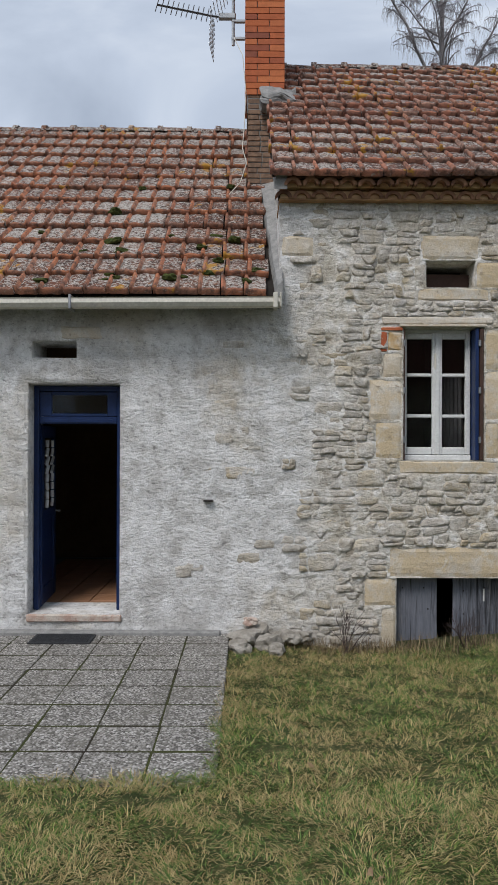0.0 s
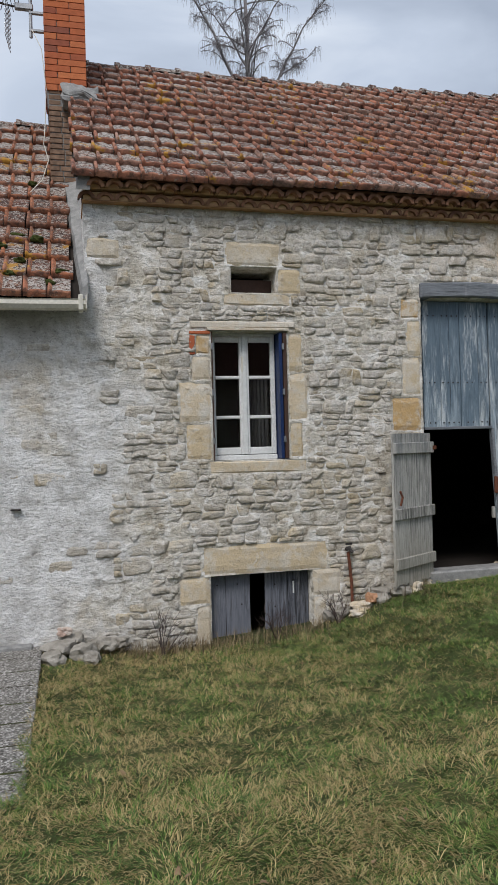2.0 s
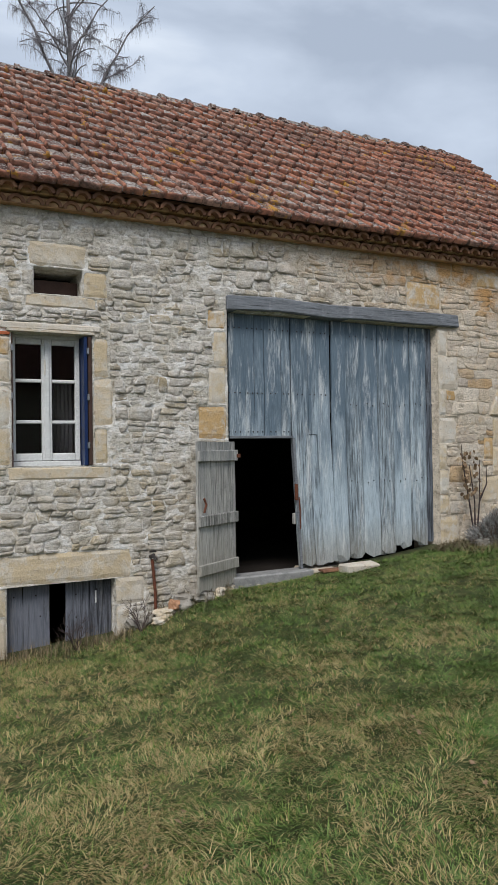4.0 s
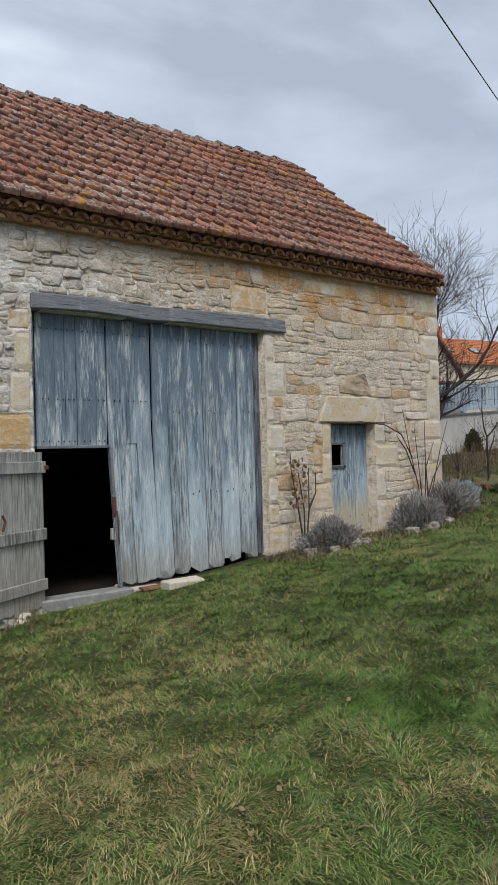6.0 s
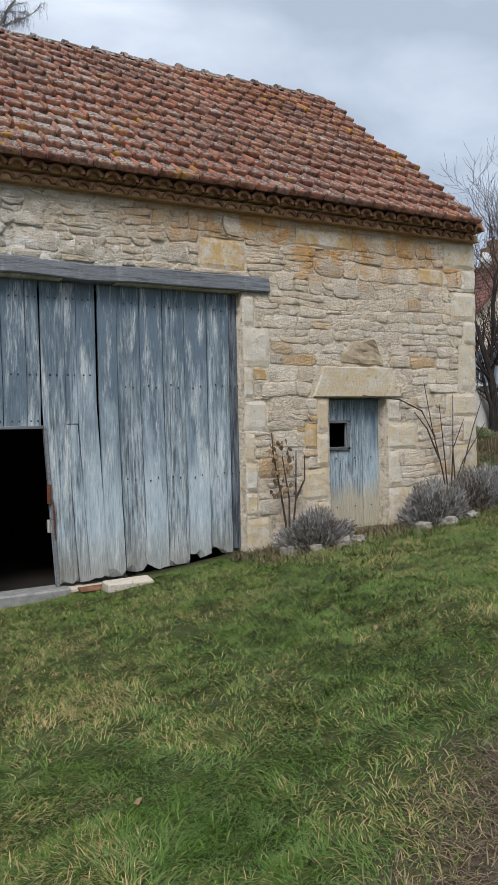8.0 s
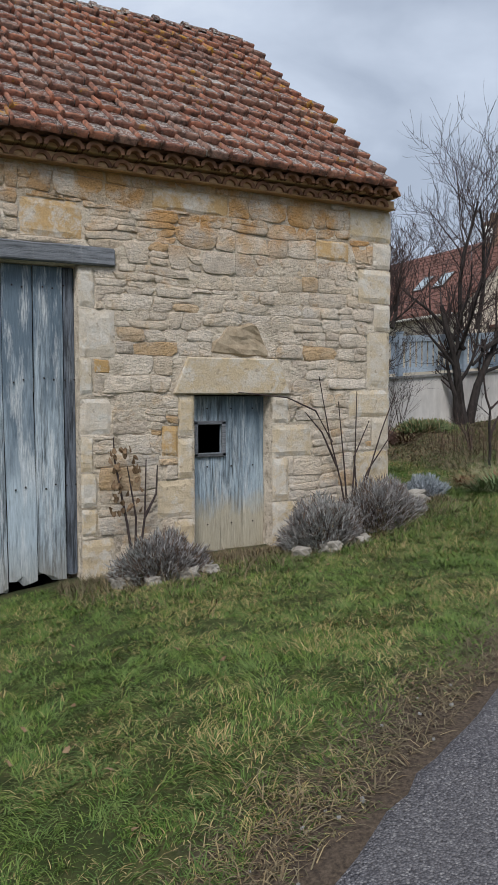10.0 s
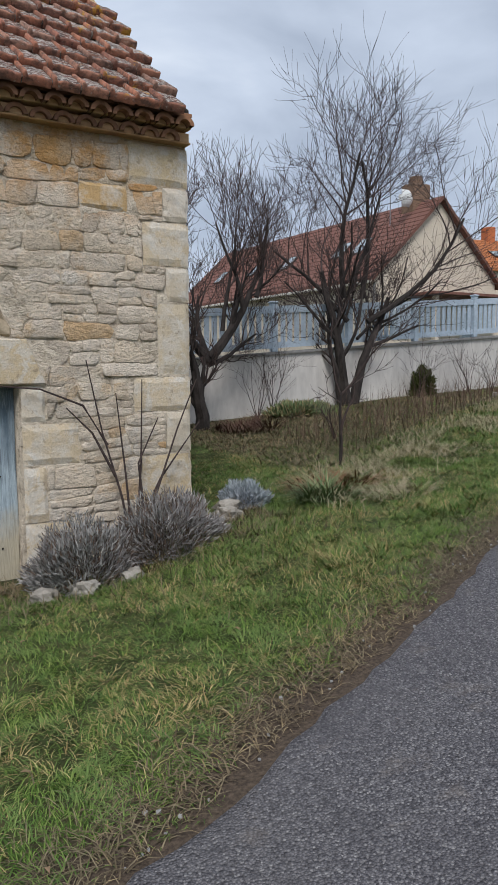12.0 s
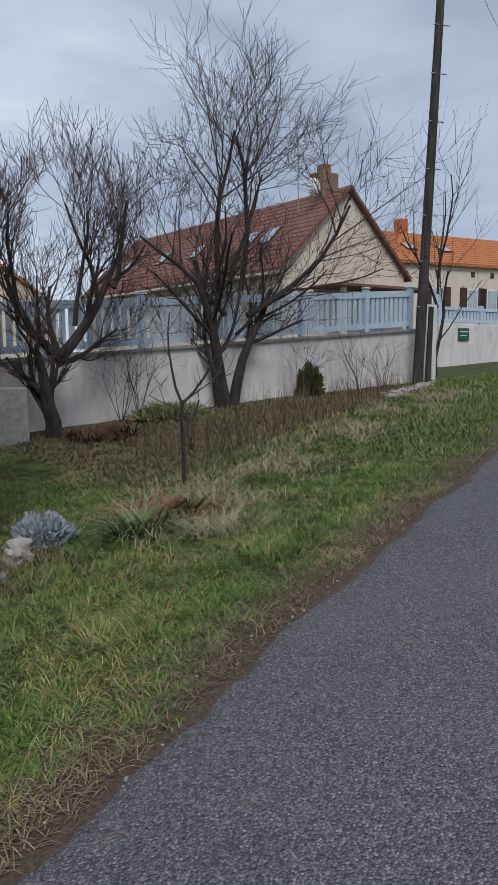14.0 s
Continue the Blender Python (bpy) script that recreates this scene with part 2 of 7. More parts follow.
def brick_mat():
    n = Nodes("red_brick", 0.9)
    r = n.rnd()
    fine, mid = n.noise(80, 4, 0.7), n.noise(14, 4, 0.6)
    col = n.ramp(r, [(0.0, (0.50, 0.145, 0.055)), (0.4, (0.42, 0.115, 0.05)), (0.75, (0.56, 0.18, 0.07)), (0.96, (0.36, 0.10, 0.05)), (1.0, (0.24, 0.085, 0.055))])
    col = n.mix(0.4, col, n.ramp(mid, [(0.3, 0.5), (0.6, 1.0)]), "MULTIPLY")
    col = n.mix(0.4, col, n.ramp(fine, [(0.3, 0.5), (0.6, 1.0)]), "MULTIPLY")
    return n.done(col, fine, 0.4, 0.004)


def ground_mat():
    n = Nodes("turf_soil", 1.0)
    big, mid, fine = n.noise(0.8, 4, 0.6), n.noise(7, 6, 0.7), n.noise(60, 5, 0.75)
    col = n.ramp(mid, [(0.3, (0.026, 0.038, 0.009)), (0.5, (0.052, 0.066, 0.018)), (0.68, (0.11, 0.105, 0.04))])
    # bare earth beside the road
    d = n.math("SUBTRACT", n.math("SUBTRACT", n.axis(1), 2.35), n.math("MULTIPLY", n.math("SUBTRACT", n.axis(0), 5.8), 0.4327))
    d = n.math("ADD", d, n.math("MULTIPLY", n.math("SUBTRACT", mid, 0.5), 0.7))
    f = n.math("MULTIPLY", n.ramp(d, [(0.22, 1.0), (0.5, 0.0)]), n.ramp(n.math("ADD", d, 5.4), [(0.3, 0.0), (0.7, 1.0)]))
    col = n.mix(f, col, n.ramp(fine, [(0.3, (0.05, 0.036, 0.026)), (0.7, (0.15, 0.112, 0.08))]))
    col = n.mix(0.5, col, n.ramp(fine, [(0.3, 0.35), (0.62, 1.0)]), "MULTIPLY")
    return n.done(col, n.math("ADD", mid, fine), 0.8, 0.02)


def road_mat():
    n = Nodes("worn_asphalt", 0.85)
    big, mid = n.noise(0.9, 5, 0.6), n.noise(6, 5, 0.6)
    v = n.t.nodes.new("ShaderNodeTexVoronoi")
    v.inputs["Scale"].default_value = 125
    n.link(n.geo.outputs["Position"], v.inputs["Vector"])
    grit = n.ramp(v.outputs["Color"], [(0.12, (0.085, 0.082, 0.092)), (0.5, (0.155, 0.15, 0.162)), (0.75, (0.22, 0.212, 0.222)), (0.95, (0.37, 0.36, 0.36))])
    grit = n.mix(0.55, grit, n.ramp(n.noise(210, 3, 0.7), [(0.32, 0.35), (0.62, 1.0)]), "MULTIPLY")
    col = n.mix(0.65, grit, n.ramp(v.outputs["Distance"], [(0.3, 1.0), (0.8, 0.25)]), "MULTIPLY")
    col = n.mix(n.ramp(big, [(0.48, 0.0), (0.68, 0.28)]), col, (0.15, 0.142, 0.14))
    col = n.mix(n.ramp(mid, [(0.60, 0.0), (0.72, 0.35)]), col, (0.17, 0.145, 0.125))
    col = n.mix(n.ramp(n.noise(2.2, 5, 0.65), [(0.56, 0.0), (0.68, 0.4)]), col, (0.055, 0.053, 0.06))
    return n.done(col, v.outputs["Distance"], 0.8, -0.012)


def grass_mat(name, greens, straw, amount, cool=0.0):
    n = Nodes(name, 0.7)
    r = n.geo.outputs["Random Per Island"]
    patch = n.noise(1.3, 4, 0.6)
    col = n.ramp(n.math("FRACT", n.math("MULTIPLY", r, 7.31)), [(0.0, greens[0]), (0.5, greens[1]), (1.0, greens[2])])
    dry = n.ramp(n.math("FRACT", n.math("MULTIPLY", r, 13.7)), [(0.0, straw[0]), (1.0, straw[1])])
    west = n.ramp(n.math("MULTIPLY", n.axis(0), 0.1), [(0.14, 0.28), (0.45, 0.0)])
    f = n.math("ADD", n.math("MULTIPLY", r, 0.75), n.math("MULTIPLY", n.math("SUBTRACT", patch, 0.5), 1.3))
    f = n.ramp(n.math("ADD", f, west), [(0.74 - amount, 0.0), (0.80 - amount, 1.0)])
    col = n.mix(n.ramp(n.noise(0.55, 3, 0.5), [(0.42, 0.0), (0.62, 0.55)]), col, tuple(c * k for c, k in zip(greens[1], (0.72, 0.92, 0.8))))
    col = n.mix(n.ramp(n.noise(6.5, 3, 0.6), [(0.44, 0.0), (0.58, cool)]), col, n.mix(r, tuple(c * k for c, k in zip(greens[1], (0.75, 0.95, 1.7))), tuple(c * k for c, k in zip(greens[2], (1.0, 1.0, 1.25)))))
    n.b.inputs["Specular IOR Level"].default_value = 0.2
    return n.done(n.mix(f, col, dry))


def paver_mat():
    n = Nodes("exposed_aggregate", 0.92)
    v = n.t.nodes.new("ShaderNodeTexVoronoi")
    v.inputs["Scale"].default_value = 70
    n.link(n.geo.outputs["Position"], v.inputs["Vector"])
    col = n.ramp(v.outputs["Color"], [(0.1, (0.09, 0.082, 0.072)), (0.5, (0.28, 0.265, 0.24)), (0.9, (0.56, 0.54, 0.51))])
    col = n.mix(0.75, col, n.ramp(v.outputs["Distance"], [(0.3, 1.0), (0.8, 0.3)]), "MULTIPLY")
    col = n.mix(n.ramp(n.noise(2.5, 6, 0.7), [(0.5, 0.0), (0.68, 0.6)]), col, (0.135, 0.125, 0.105))
    col = n.mix(0.35, col, n.ramp(n.rnd(), [(0.0, 0.7), (1.0, 1.0)]), "MULTIPLY")
    return n.done(col, v.outputs["Distance"], 0.5, -0.006)


def glass_mat():
    n = Nodes("window_glass", 0.03)
    n.b.inputs["Transmission Weight"].default_value = 1.0
    n.b.inputs["IOR"].default_value = 1.3
    n.b.inputs["Base Color"].default_value = (0.9, 0.93, 0.92, 1)
    return n.m


M_MORTAR, M_RUBBLE = mortar_mat(), rubble_mat()
M_PLASTER = M_MORTAR
M_ASHLAR = ashlar_mat("cut_limestone", (0.62, 0.52, 0.375))
M_PALE = ashlar_mat("pale_limestone", (0.62, 0.55, 0.45))
M_OCHRE = ashlar_mat("iron_stained_limestone", (0.54, 0.37, 0.18))
M_TILE_LOW = tile_mat("lichened_clay_tile", 0.15, (0.34, 0.13, 0.07))
M_TILE_HIGH = tile_mat("dark_clay_tile", 0.135, (0.26, 0.10, 0.065))
M_GENOISE = plain("eaves_clay_tile", (0.14, 0.068, 0.042), (0.34, 0.175, 0.095), 5, 0.9, 0, 0.4)
M_FLATTILE = plain("ochre_flat_tile", (0.26, 0.14, 0.075), (0.48, 0.29, 0.13), 4, 0.9, 0, 0.4)
M_PINK = ashlar_mat("worn_pink_stone", (0.50, 0.36, 0.30))
M_BED = plain("ochre_bedding_mortar", (0.50, 0.30, 0.15), (0.66, 0.46, 0.26), 3, 0.95, 0, 0.5)
M_RIB_LOW = rib_mat("clay_rib", ((0.38, 0.15, 0.085), (0.46, 0.175, 0.085), (0.35, 0.17, 0.11)), 0.85)
M_RIB_HIGH = rib_mat("dark_clay_rib", ((0.34, 0.15, 0.105), (0.47, 0.19, 0.11), (0.42, 0.25, 0.185)), 0.85)
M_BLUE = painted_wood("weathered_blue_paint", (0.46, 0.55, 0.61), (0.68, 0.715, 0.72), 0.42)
M_PEELED = painted_wood("peeled_blue_paint", (0.40, 0.50, 0.57), (0.60, 0.645, 0.66), 0.4, bare=(0.50, 0.45, 0.335))
M_GREY = painted_wood("bare_grey_wood", (0.50, 0.485, 0.445), (0.64, 0.62, 0.57), 0.3)
M_BEAM = painted_wood("weathered_oak_beam", (0.20, 0.215, 0.235), (0.29, 0.30, 0.315), 0.3, False, 0)
M_SLATE = painted_wood("dark_slate_paint", (0.17, 0.20, 0.245), (0.28, 0.31, 0.345), 0.25, False)
M_CELLAR = painted_wood("faded_grey_blue_wood", (0.165, 0.175, 0.205), (0.25, 0.245, 0.25), 0.25, False)
M_NAVY = plain("dark_blue_gloss_paint", (0.008, 0.022, 0.075), (0.013, 0.032, 0.11), 8, 0.4, 0, 0.08)
M_WHITE = plain("white_window_paint", (0.72, 0.73, 0.72), (0.62, 0.63, 0.62), 10, 0.5, 0, 0.1)
M_BRICK, M_GROUND, M_ROAD, M_PAVER, M_GLASS = brick_mat(), ground_mat(), road_mat(), paver_mat(), glass_mat()
M_CURTAIN = plain("grey_curtain_cloth", (0.06, 0.06, 0.065), (0.09, 0.09, 0.095), 6, 0.9, 0, 0.1)
M_OLDBRICK = plain("sooty_old_brick", (0.16, 0.105, 0.075), (0.31, 0.20, 0.135), 16, 0.95, 0, 0.6)
M_CEMENT = plain("grey_cement", (0.22, 0.22, 0.215), (0.34, 0.335, 0.32), 14, 0.95, 0, 0.6)
# near-black base colour stands in for the darkness inside the barn and under roofs
M_DARK = plain("shade_black_interior", (0.020, 0.016, 0.013), (0.035, 0.028, 0.022), 3, 0.95, 0, 0.2)
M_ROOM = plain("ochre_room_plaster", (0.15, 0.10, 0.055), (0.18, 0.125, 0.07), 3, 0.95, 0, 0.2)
M_TERRA = plain("terracotta_floor", (0.38, 0.20, 0.11), (0.46, 0.25, 0.14), 5, 0.55, 0, 0.15)
M_PVC = plain("cream_pvc", (0.62, 0.59, 0.51), (0.70, 0.67, 0.585), 5, 0.5, 0, 0.05)
M_IRON = plain("dark_iron", (0.035, 0.033, 0.033), (0.07, 0.06, 0.055), 30, 0.6, 0.6, 0.3)
M_RUST = plain("rusty_iron", (0.20, 0.065, 0.035), (0.11, 0.05, 0.03), 30, 0.85, 0.2, 0.4)
M_ALU = plain("dull_aluminium", (0.40, 0.41, 0.42), (0.30, 0.31, 0.32), 30, 0.45, 0.8, 0.1)
M_RUBBER = plain("black_rubber", (0.025, 0.027, 0.03), (0.045, 0.047, 0.052), 30, 0.8, 0, 0.4)
M_BARK = plain("dark_bark", (0.024, 0.020, 0.019), (0.062, 0.052, 0.047), 20, 0.95, 0, 0.7, (1, 1, 0.3))
M_TWIG = plain("twig_bark", (0.05, 0.036, 0.034), (0.085, 0.062, 0.055), 20, 0.9, 0, 0.3)
# birch bark, lightened so its colour carries the haze against the sky
M_BIRCH = plain("hazed_birch_bark", (0.30, 0.28, 0.28), (0.17, 0.155, 0.155), 8, 0.9, 0, 0.3)
M_BIRCHTWIG = plain("grey_birch_twigs", (0.20, 0.18, 0.19), (0.28, 0.255, 0.265), 8, 0.9, 0, 0.1)
M_STRAW = plain("dry_stalk", (0.30, 0.205, 0.12), (0.17, 0.105, 0.06), 20, 0.9, 0, 0.2)
M_LITTER = grass_mat("dead_stems", ((0.07, 0.052, 0.034), (0.15, 0.115, 0.07), (0.25, 0.205, 0.13)), ((0.32, 0.25, 0.14), (0.12, 0.08, 0.048)), 0.2)
M_BLEACHED = plain("bleached_grass", (0.30, 0.26, 0.16), (0.44, 0.38, 0.25), 14, 0.9, 0, 0.1)
M_STALK = plain("brown_flower_stalk", (0.09, 0.058, 0.043), (0.19, 0.13, 0.09), 20, 0.9, 0, 0.2)
M_ROCK = plain("weathered_grey_limestone", (0.24, 0.22, 0.185), (0.40, 0.375, 0.33), 9, 0.95, 0, 0.8)
M_ROUGH = plain("rough_tan_limestone", (0.30, 0.235, 0.155), (0.54, 0.445, 0.32), 8, 0.95, 0, 0.9)
M_SOILJOINT = plain("mossy_joint_soil", (0.028, 0.022, 0.016), (0.05, 0.06, 0.014), 3, 1.0, 0, 0.8)
M_MOSS = plain("moss", (0.035, 0.05, 0.012), (0.08, 0.09, 0.02), 30, 1.0, 0, 0.8)
M_HOUSEWALL = plain("cream_render", (0.62, 0.54, 0.43), (0.68, 0.60, 0.49), 2, 0.95, 0, 0.2)
M_GARDENWALL = plain("white_render", (0.60, 0.575, 0.54), (0.68, 0.655, 0.62), 1.2, 0.95, 0, 0.2, (1, 1, 0.35))
M_FENCE = plain("pale_blue_pvc", (0.44, 0.53, 0.62), (0.50, 0.585, 0.67), 3, 0.45, 0, 0.03)
M_ROOFBROWN = plain("brown_flat_tile", (0.165, 0.08, 0.062), (0.22, 0.105, 0.08), 5, 0.9, 0, 0.3)
M_ROOFORANGE = plain("orange_roof_tile", (0.40, 0.14, 0.05), (0.48, 0.18, 0.07), 3, 0.9, 0, 0.3)
# opaque panes: the pale sky's reflection is put into the base colour
M_SKYLIGHT = plain("sky_toned_glass", (0.35, 0.42, 0.46), (0.42, 0.49, 0.53), 2, 0.08, 0, 0.0)
M_SHUTTER = plain("brown_shutter", (0.055, 0.03, 0.02), (0.075, 0.04, 0.03), 9, 0.6, 0, 0.1)
M_POLE = plain("tarred_pole", (0.03, 0.027, 0.025), (0.075, 0.066, 0.06), 9, 0.9, 0, 0.5, (2, 2, 0.2))
M_GRASS = grass_mat("winter_grass", ((0.024, 0.052, 0.008), (0.080, 0.140, 0.021), (0.225, 0.29, 0.075)), ((0.46, 0.375, 0.18), (0.22, 0.155, 0.062)), 0.16, 0.6)
M_LEAF = grass_mat("strap_leaves", ((0.09, 0.13, 0.06), (0.15, 0.20, 0.09), (0.23, 0.28, 0.14)), ((0.42, 0.35, 0.20), (0.30, 0.24, 0.13)), 0.2)
M_LAV = grass_mat("lavender_leaves", ((0.16, 0.152, 0.148), (0.28, 0.268, 0.262), (0.44, 0.425, 0.415)), ((0.16, 0.115, 0.085), (0.10, 0.07, 0.055)), 0.2)
M_SILVER = grass_mat("silver_leaves", ((0.22, 0.24, 0.27), (0.32, 0.34, 0.38), (0.40, 0.42, 0.46)), ((0.14, 0.12, 0.10), (0.2, 0.17, 0.13)), 0.0)


# ---- building helpers ----
def mesh_of(bm, name):
    me = bpy.data.meshes.new(name)
    bm.to_mesh(me)
    bm.free()
    return me


def part(name, bm, material, parent=None, label=""):
    me = bm if isinstance(bm, bpy.types.Mesh) else mesh_of(bm, name)
    if not me.materials:
        me.materials.append(material)
    ob = new(name, me)
    if parent is not None:
        ob.parent = parent
    return tagged(ob, label)


def thing(name, label, category, group="", kind="", at=(0, 0, 0)):
    ob = new(name)
    ob.location = at
    return tagged(ob, label, category, group, kind)


def box(bm, x0, x1, y0, y1, z0, z1, bev=0.0, jit=0.0, rnd=None, m=None):
    """A box with bevelled, optionally uneven edges."""
    g = bmesh.ops.create_cube(bm, size=1.0)["verts"]
    for v in g:
        v.co = Vector(((x0 + x1) / 2 + v.co.x * (x1 - x0), (y0 + y1) / 2 + v.co.y * (y1 - y0), (z0 + z1) / 2 + v.co.z * (z1 - z0)))
        if jit:
            v.co += Vector([(rnd or random).uniform(-jit, jit) for _ in range(3)])
        if m is not None:
            v.co = m @ v.co
    if bev:
        es = list({e for v in g for e in v.link_edges})
        bmesh.ops.bevel(bm, geom=es, offset=bev, segments=1, affect="EDGES")
    return bm


def boxed(*a, **k):
    return box(bmesh.new(), *a, **k)


def raw(name, verts, faces):
    """A mesh from numpy arrays: verts (n, 3), faces a list of (k, m) index arrays."""
    me = bpy.data.meshes.new(name)
    me.vertices.add(len(verts))
    me.vertices.foreach_set("co", np.asarray(verts, np.float32).ravel())
    idx = np.concatenate([f.ravel() for f in faces]).astype(np.int32)
    sizes = np.concatenate([np.full(len(f), f.shape[1]) for f in faces]).astype(np.int32)
    me.loops.add(len(idx))
    me.loops.foreach_set("vertex_index", idx)
    me.polygons.add(len(sizes))
    me.polygons.foreach_set("loop_start", (np.cumsum(sizes) - sizes).astype(np.int32))
    me.polygons.foreach_set("loop_total", sizes)
    me.update(calc_edges=True)
    me.validate()
    return me


def joined(meshes_at, name):
    """One mesh from pairs of (vertices and faces of a small mesh, matrix)."""
    V, F4, F3, F5, base = [], [], [], [], 0
    for (vs, q, t), m in meshes_at:
        V.append(vs @ np.array(m.to_3x3()).T + np.array(m.translation))
        if len(q):
            F4.append(q + base)
        if len(t):
            F3.append(t + base)
        base += len(vs)
    fs = ([np.concatenate(F4)] if F4 else []) + ([np.concatenate(F3)] if F3 else [])
    return raw(name, np.concatenate(V), fs)


def arrays(me):
    """A small mesh as arrays for joined()."""
    vs = np.array([v.co[:] for v in me.vertices])
    q = np.array([p.vertices[:] for p in me.polygons if len(p.vertices) == 4]).reshape(-1, 4)
    t = np.array([p.vertices[:] for p in me.polygons if len(p.vertices) == 3]).reshape(-1, 3)
    return vs, q, t


def tube(bm, pts, radii, sides=6):
    """A tapering tube along points."""
    rings = []
    for i, (p, r) in enumerate(zip(pts, radii)):
        p = Vector(p)
        d = (Vector(pts[min(i + 1, len(pts) - 1)]) - Vector(pts[max(i - 1, 0)])).normalized()
        a = d.orthogonal().normalized()
        b = d.cross(a)
        rings.append([bm.verts.new(p + (a * math.cos(2 * math.pi * k / sides) + b * math.sin(2 * math.pi * k / sides)) * r) for k in range(sides)])
    for r0, r1 in zip(rings, rings[1:]):
        for k in range(sides):
            bm.faces.new((r0[k], r0[(k + 1) % sides], r1[(k + 1) % sides], r1[k]))
    bm.faces.new(rings[0][::-1])
    bm.faces.new(rings[-1])
    return bm


# ---- ground and road ----
FACE = 6.95  # the facade's front plane
WALL_X, WALL_Z = (-40, -3, 0.2, 0.85, 1.45, 2.45, 3.0, 3.4, 4.5, 5.1, 5.9, 6.45, 7.7, 8.4, 9.0, 9.8, 10.5, 11.5, 12.8, 15, 20, 60), (-0.3, -0.17, -0.21, -0.30, -0.28, -0.21, 0.04, 0.11, 0.17, 0.23, 0.30, 0.37, 0.48, 0.50, 0.58, 0.80, 0.91, 0.99, 1.08, 1.35, 1.72, 3.0)
FRONT_X, FRONT_Z = (-40, -3, 0, 2, 3, 4.35, 5.2, 6.1, 7, 8, 9, 10, 10.8, 13, 16, 20, 60), (-0.3, -0.17, -0.13, -0.02, 0.10, 0.23, 0.40, 0.60, 0.70, 0.79, 0.91, 1.03, 1.12, 1.36, 1.62, 1.85, 3.4)
BACK_X, BACK_Z = (-40, 9, 11, 12.1, 16.3, 20, 30, 60), (0.2, 0.9, 1.1, 1.2, 1.5, 1.68, 2.2, 3.0)
ROAD_P, ROAD_D = np.array((5.8, 2.35)), np.array((0.9178, 0.3971))


def level(x, y):
    """Height of the ground."""
    x, y = np.asarray(x, float), np.asarray(y, float)
    f, w, b = np.interp(x, FRONT_X, FRONT_Z), np.interp(x, WALL_X, WALL_Z), np.interp(x, BACK_X, BACK_Z)
    a = np.clip((y - 3.4) / 3.4, 0, 1)
    c = np.clip((y - 6.95) / 4.85, 0, 1)
    z = np.where(y < 6.95, f * (1 - a) + w * a, w * (1 - c) + b * c)
    return z + np.clip(y - 3.4, -30, 0) * 0.02


def edge_of_road(x, y):
    """Distance beyond the road's edge, towards the buildings."""
    d = -(np.asarray(x) - ROAD_P[0]) * ROAD_D[1] + (np.asarray(y) - ROAD_P[1]) * ROAD_D[0]
    return d


def spaced(a, b, step, far):
    mid = list(np.arange(a, b + 1e-6, step))
    out = [step * 1.5 ** k for k in range(1, 30)]
    acc = np.cumsum(out)
    acc = [v for v in acc if v < far]
    return np.array([a - v for v in acc[::-1]] + mid + [b + v for v in acc])


def build_ground():
    xs, ys = spaced(-5, 24, 0.14, 900), spaced(-3, 13, 0.14, 900)
    X, Y = np.meshgrid(xs, ys)
    Z = level(X, Y)
    near = (np.abs(X - 9) < 20) & (np.abs(Y - 5) < 12)
    Nn = np.array([noise.noise((x * 1.7, y * 1.7, 0)) * 0.008 + noise.noise((x * 6, y * 6, 3)) * 0.004 if k else 0 for x, y, k in zip(X.ravel(), Y.ravel(), near.ravel())]).reshape(X.shape)
    off = edge_of_road(X, Y)
    Z = Z + Nn * np.clip(off / 0.5, 0, 1)
    Z = np.where((off < -0.2) & (off > -4.6), Z - 0.08, Z)
    inside = (X > -7.5) & (X < 9.72) & (Y > 7.15) & (Y < 11.9)
    Z = np.where(inside, -0.6, Z)
    paved = (X < -0.34) & (X > -5) & (Y > 4.10) & (Y < 7.05)
    Z = np.where((X < 0.0) & (X > -5) & (Y > 3.8) & (Y < 7.05), np.minimum(Z, -0.190), Z)
    Z = np.where(paved, -0.23, Z)
    n, m = len(xs), len(ys)
    i = np.arange(n * m).reshape(m, n)
    q = np.stack([i[:-1, :-1], i[:-1, 1:], i[1:, 1:], i[1:, :-1]], -1).reshape(-1, 4)
    me = raw("ground", np.stack([X, Y, Z], -1).reshape(-1, 3), [q])
    me.materials.append(M_GROUND)
    tagged(new("ground", me), "rough winter lawn and bare soil, sloping up", "ground", kind="structure")


def build_road():
    s = np.concatenate([np.arange(-40, -8, 1.0), np.arange(-8, 16, 0.12), np.arange(16, 70, 0.8)])
    c = np.concatenate([np.arange(0, 0.5, 0.06), np.arange(0.5, 4.4, 0.3)])
    S, C = np.meshgrid(s, c)
    wob = np.array([noise.noise((v * 1.3, 0, 7)) * 0.10 + noise.noise((v * 6, 0, 3)) * 0.045 for v in s])
    C2 = C - wob[None, :] * np.clip(1 - C / 0.5, 0, 1)
    X = ROAD_P[0] + ROAD_D[0] * S + ROAD_D[1] * C2
    Y = ROAD_P[1] + ROAD_D[1] * S - ROAD_D[0] * C2
    Z = level(X, Y) + 0.012 * np.clip(C / 0.12, -1, 1) + 0.004
    Z[0] -= 0.05
    n, m = len(s), len(c)
    i = np.arange(n * m).reshape(m, n)
    q = np.stack([i[:-1, :-1], i[1:, :-1], i[1:, 1:], i[:-1, 1:]], -1).reshape(-1, 4)
    me = raw("road", np.stack([X, Y, Z], -1).reshape(-1, 3), [q])
    me.materials.append(M_ROAD)
    tagged(new("road", me), "narrow worn grey asphalt lane with crumbling edge", "road", kind="structure")


build_ground()
build_road()


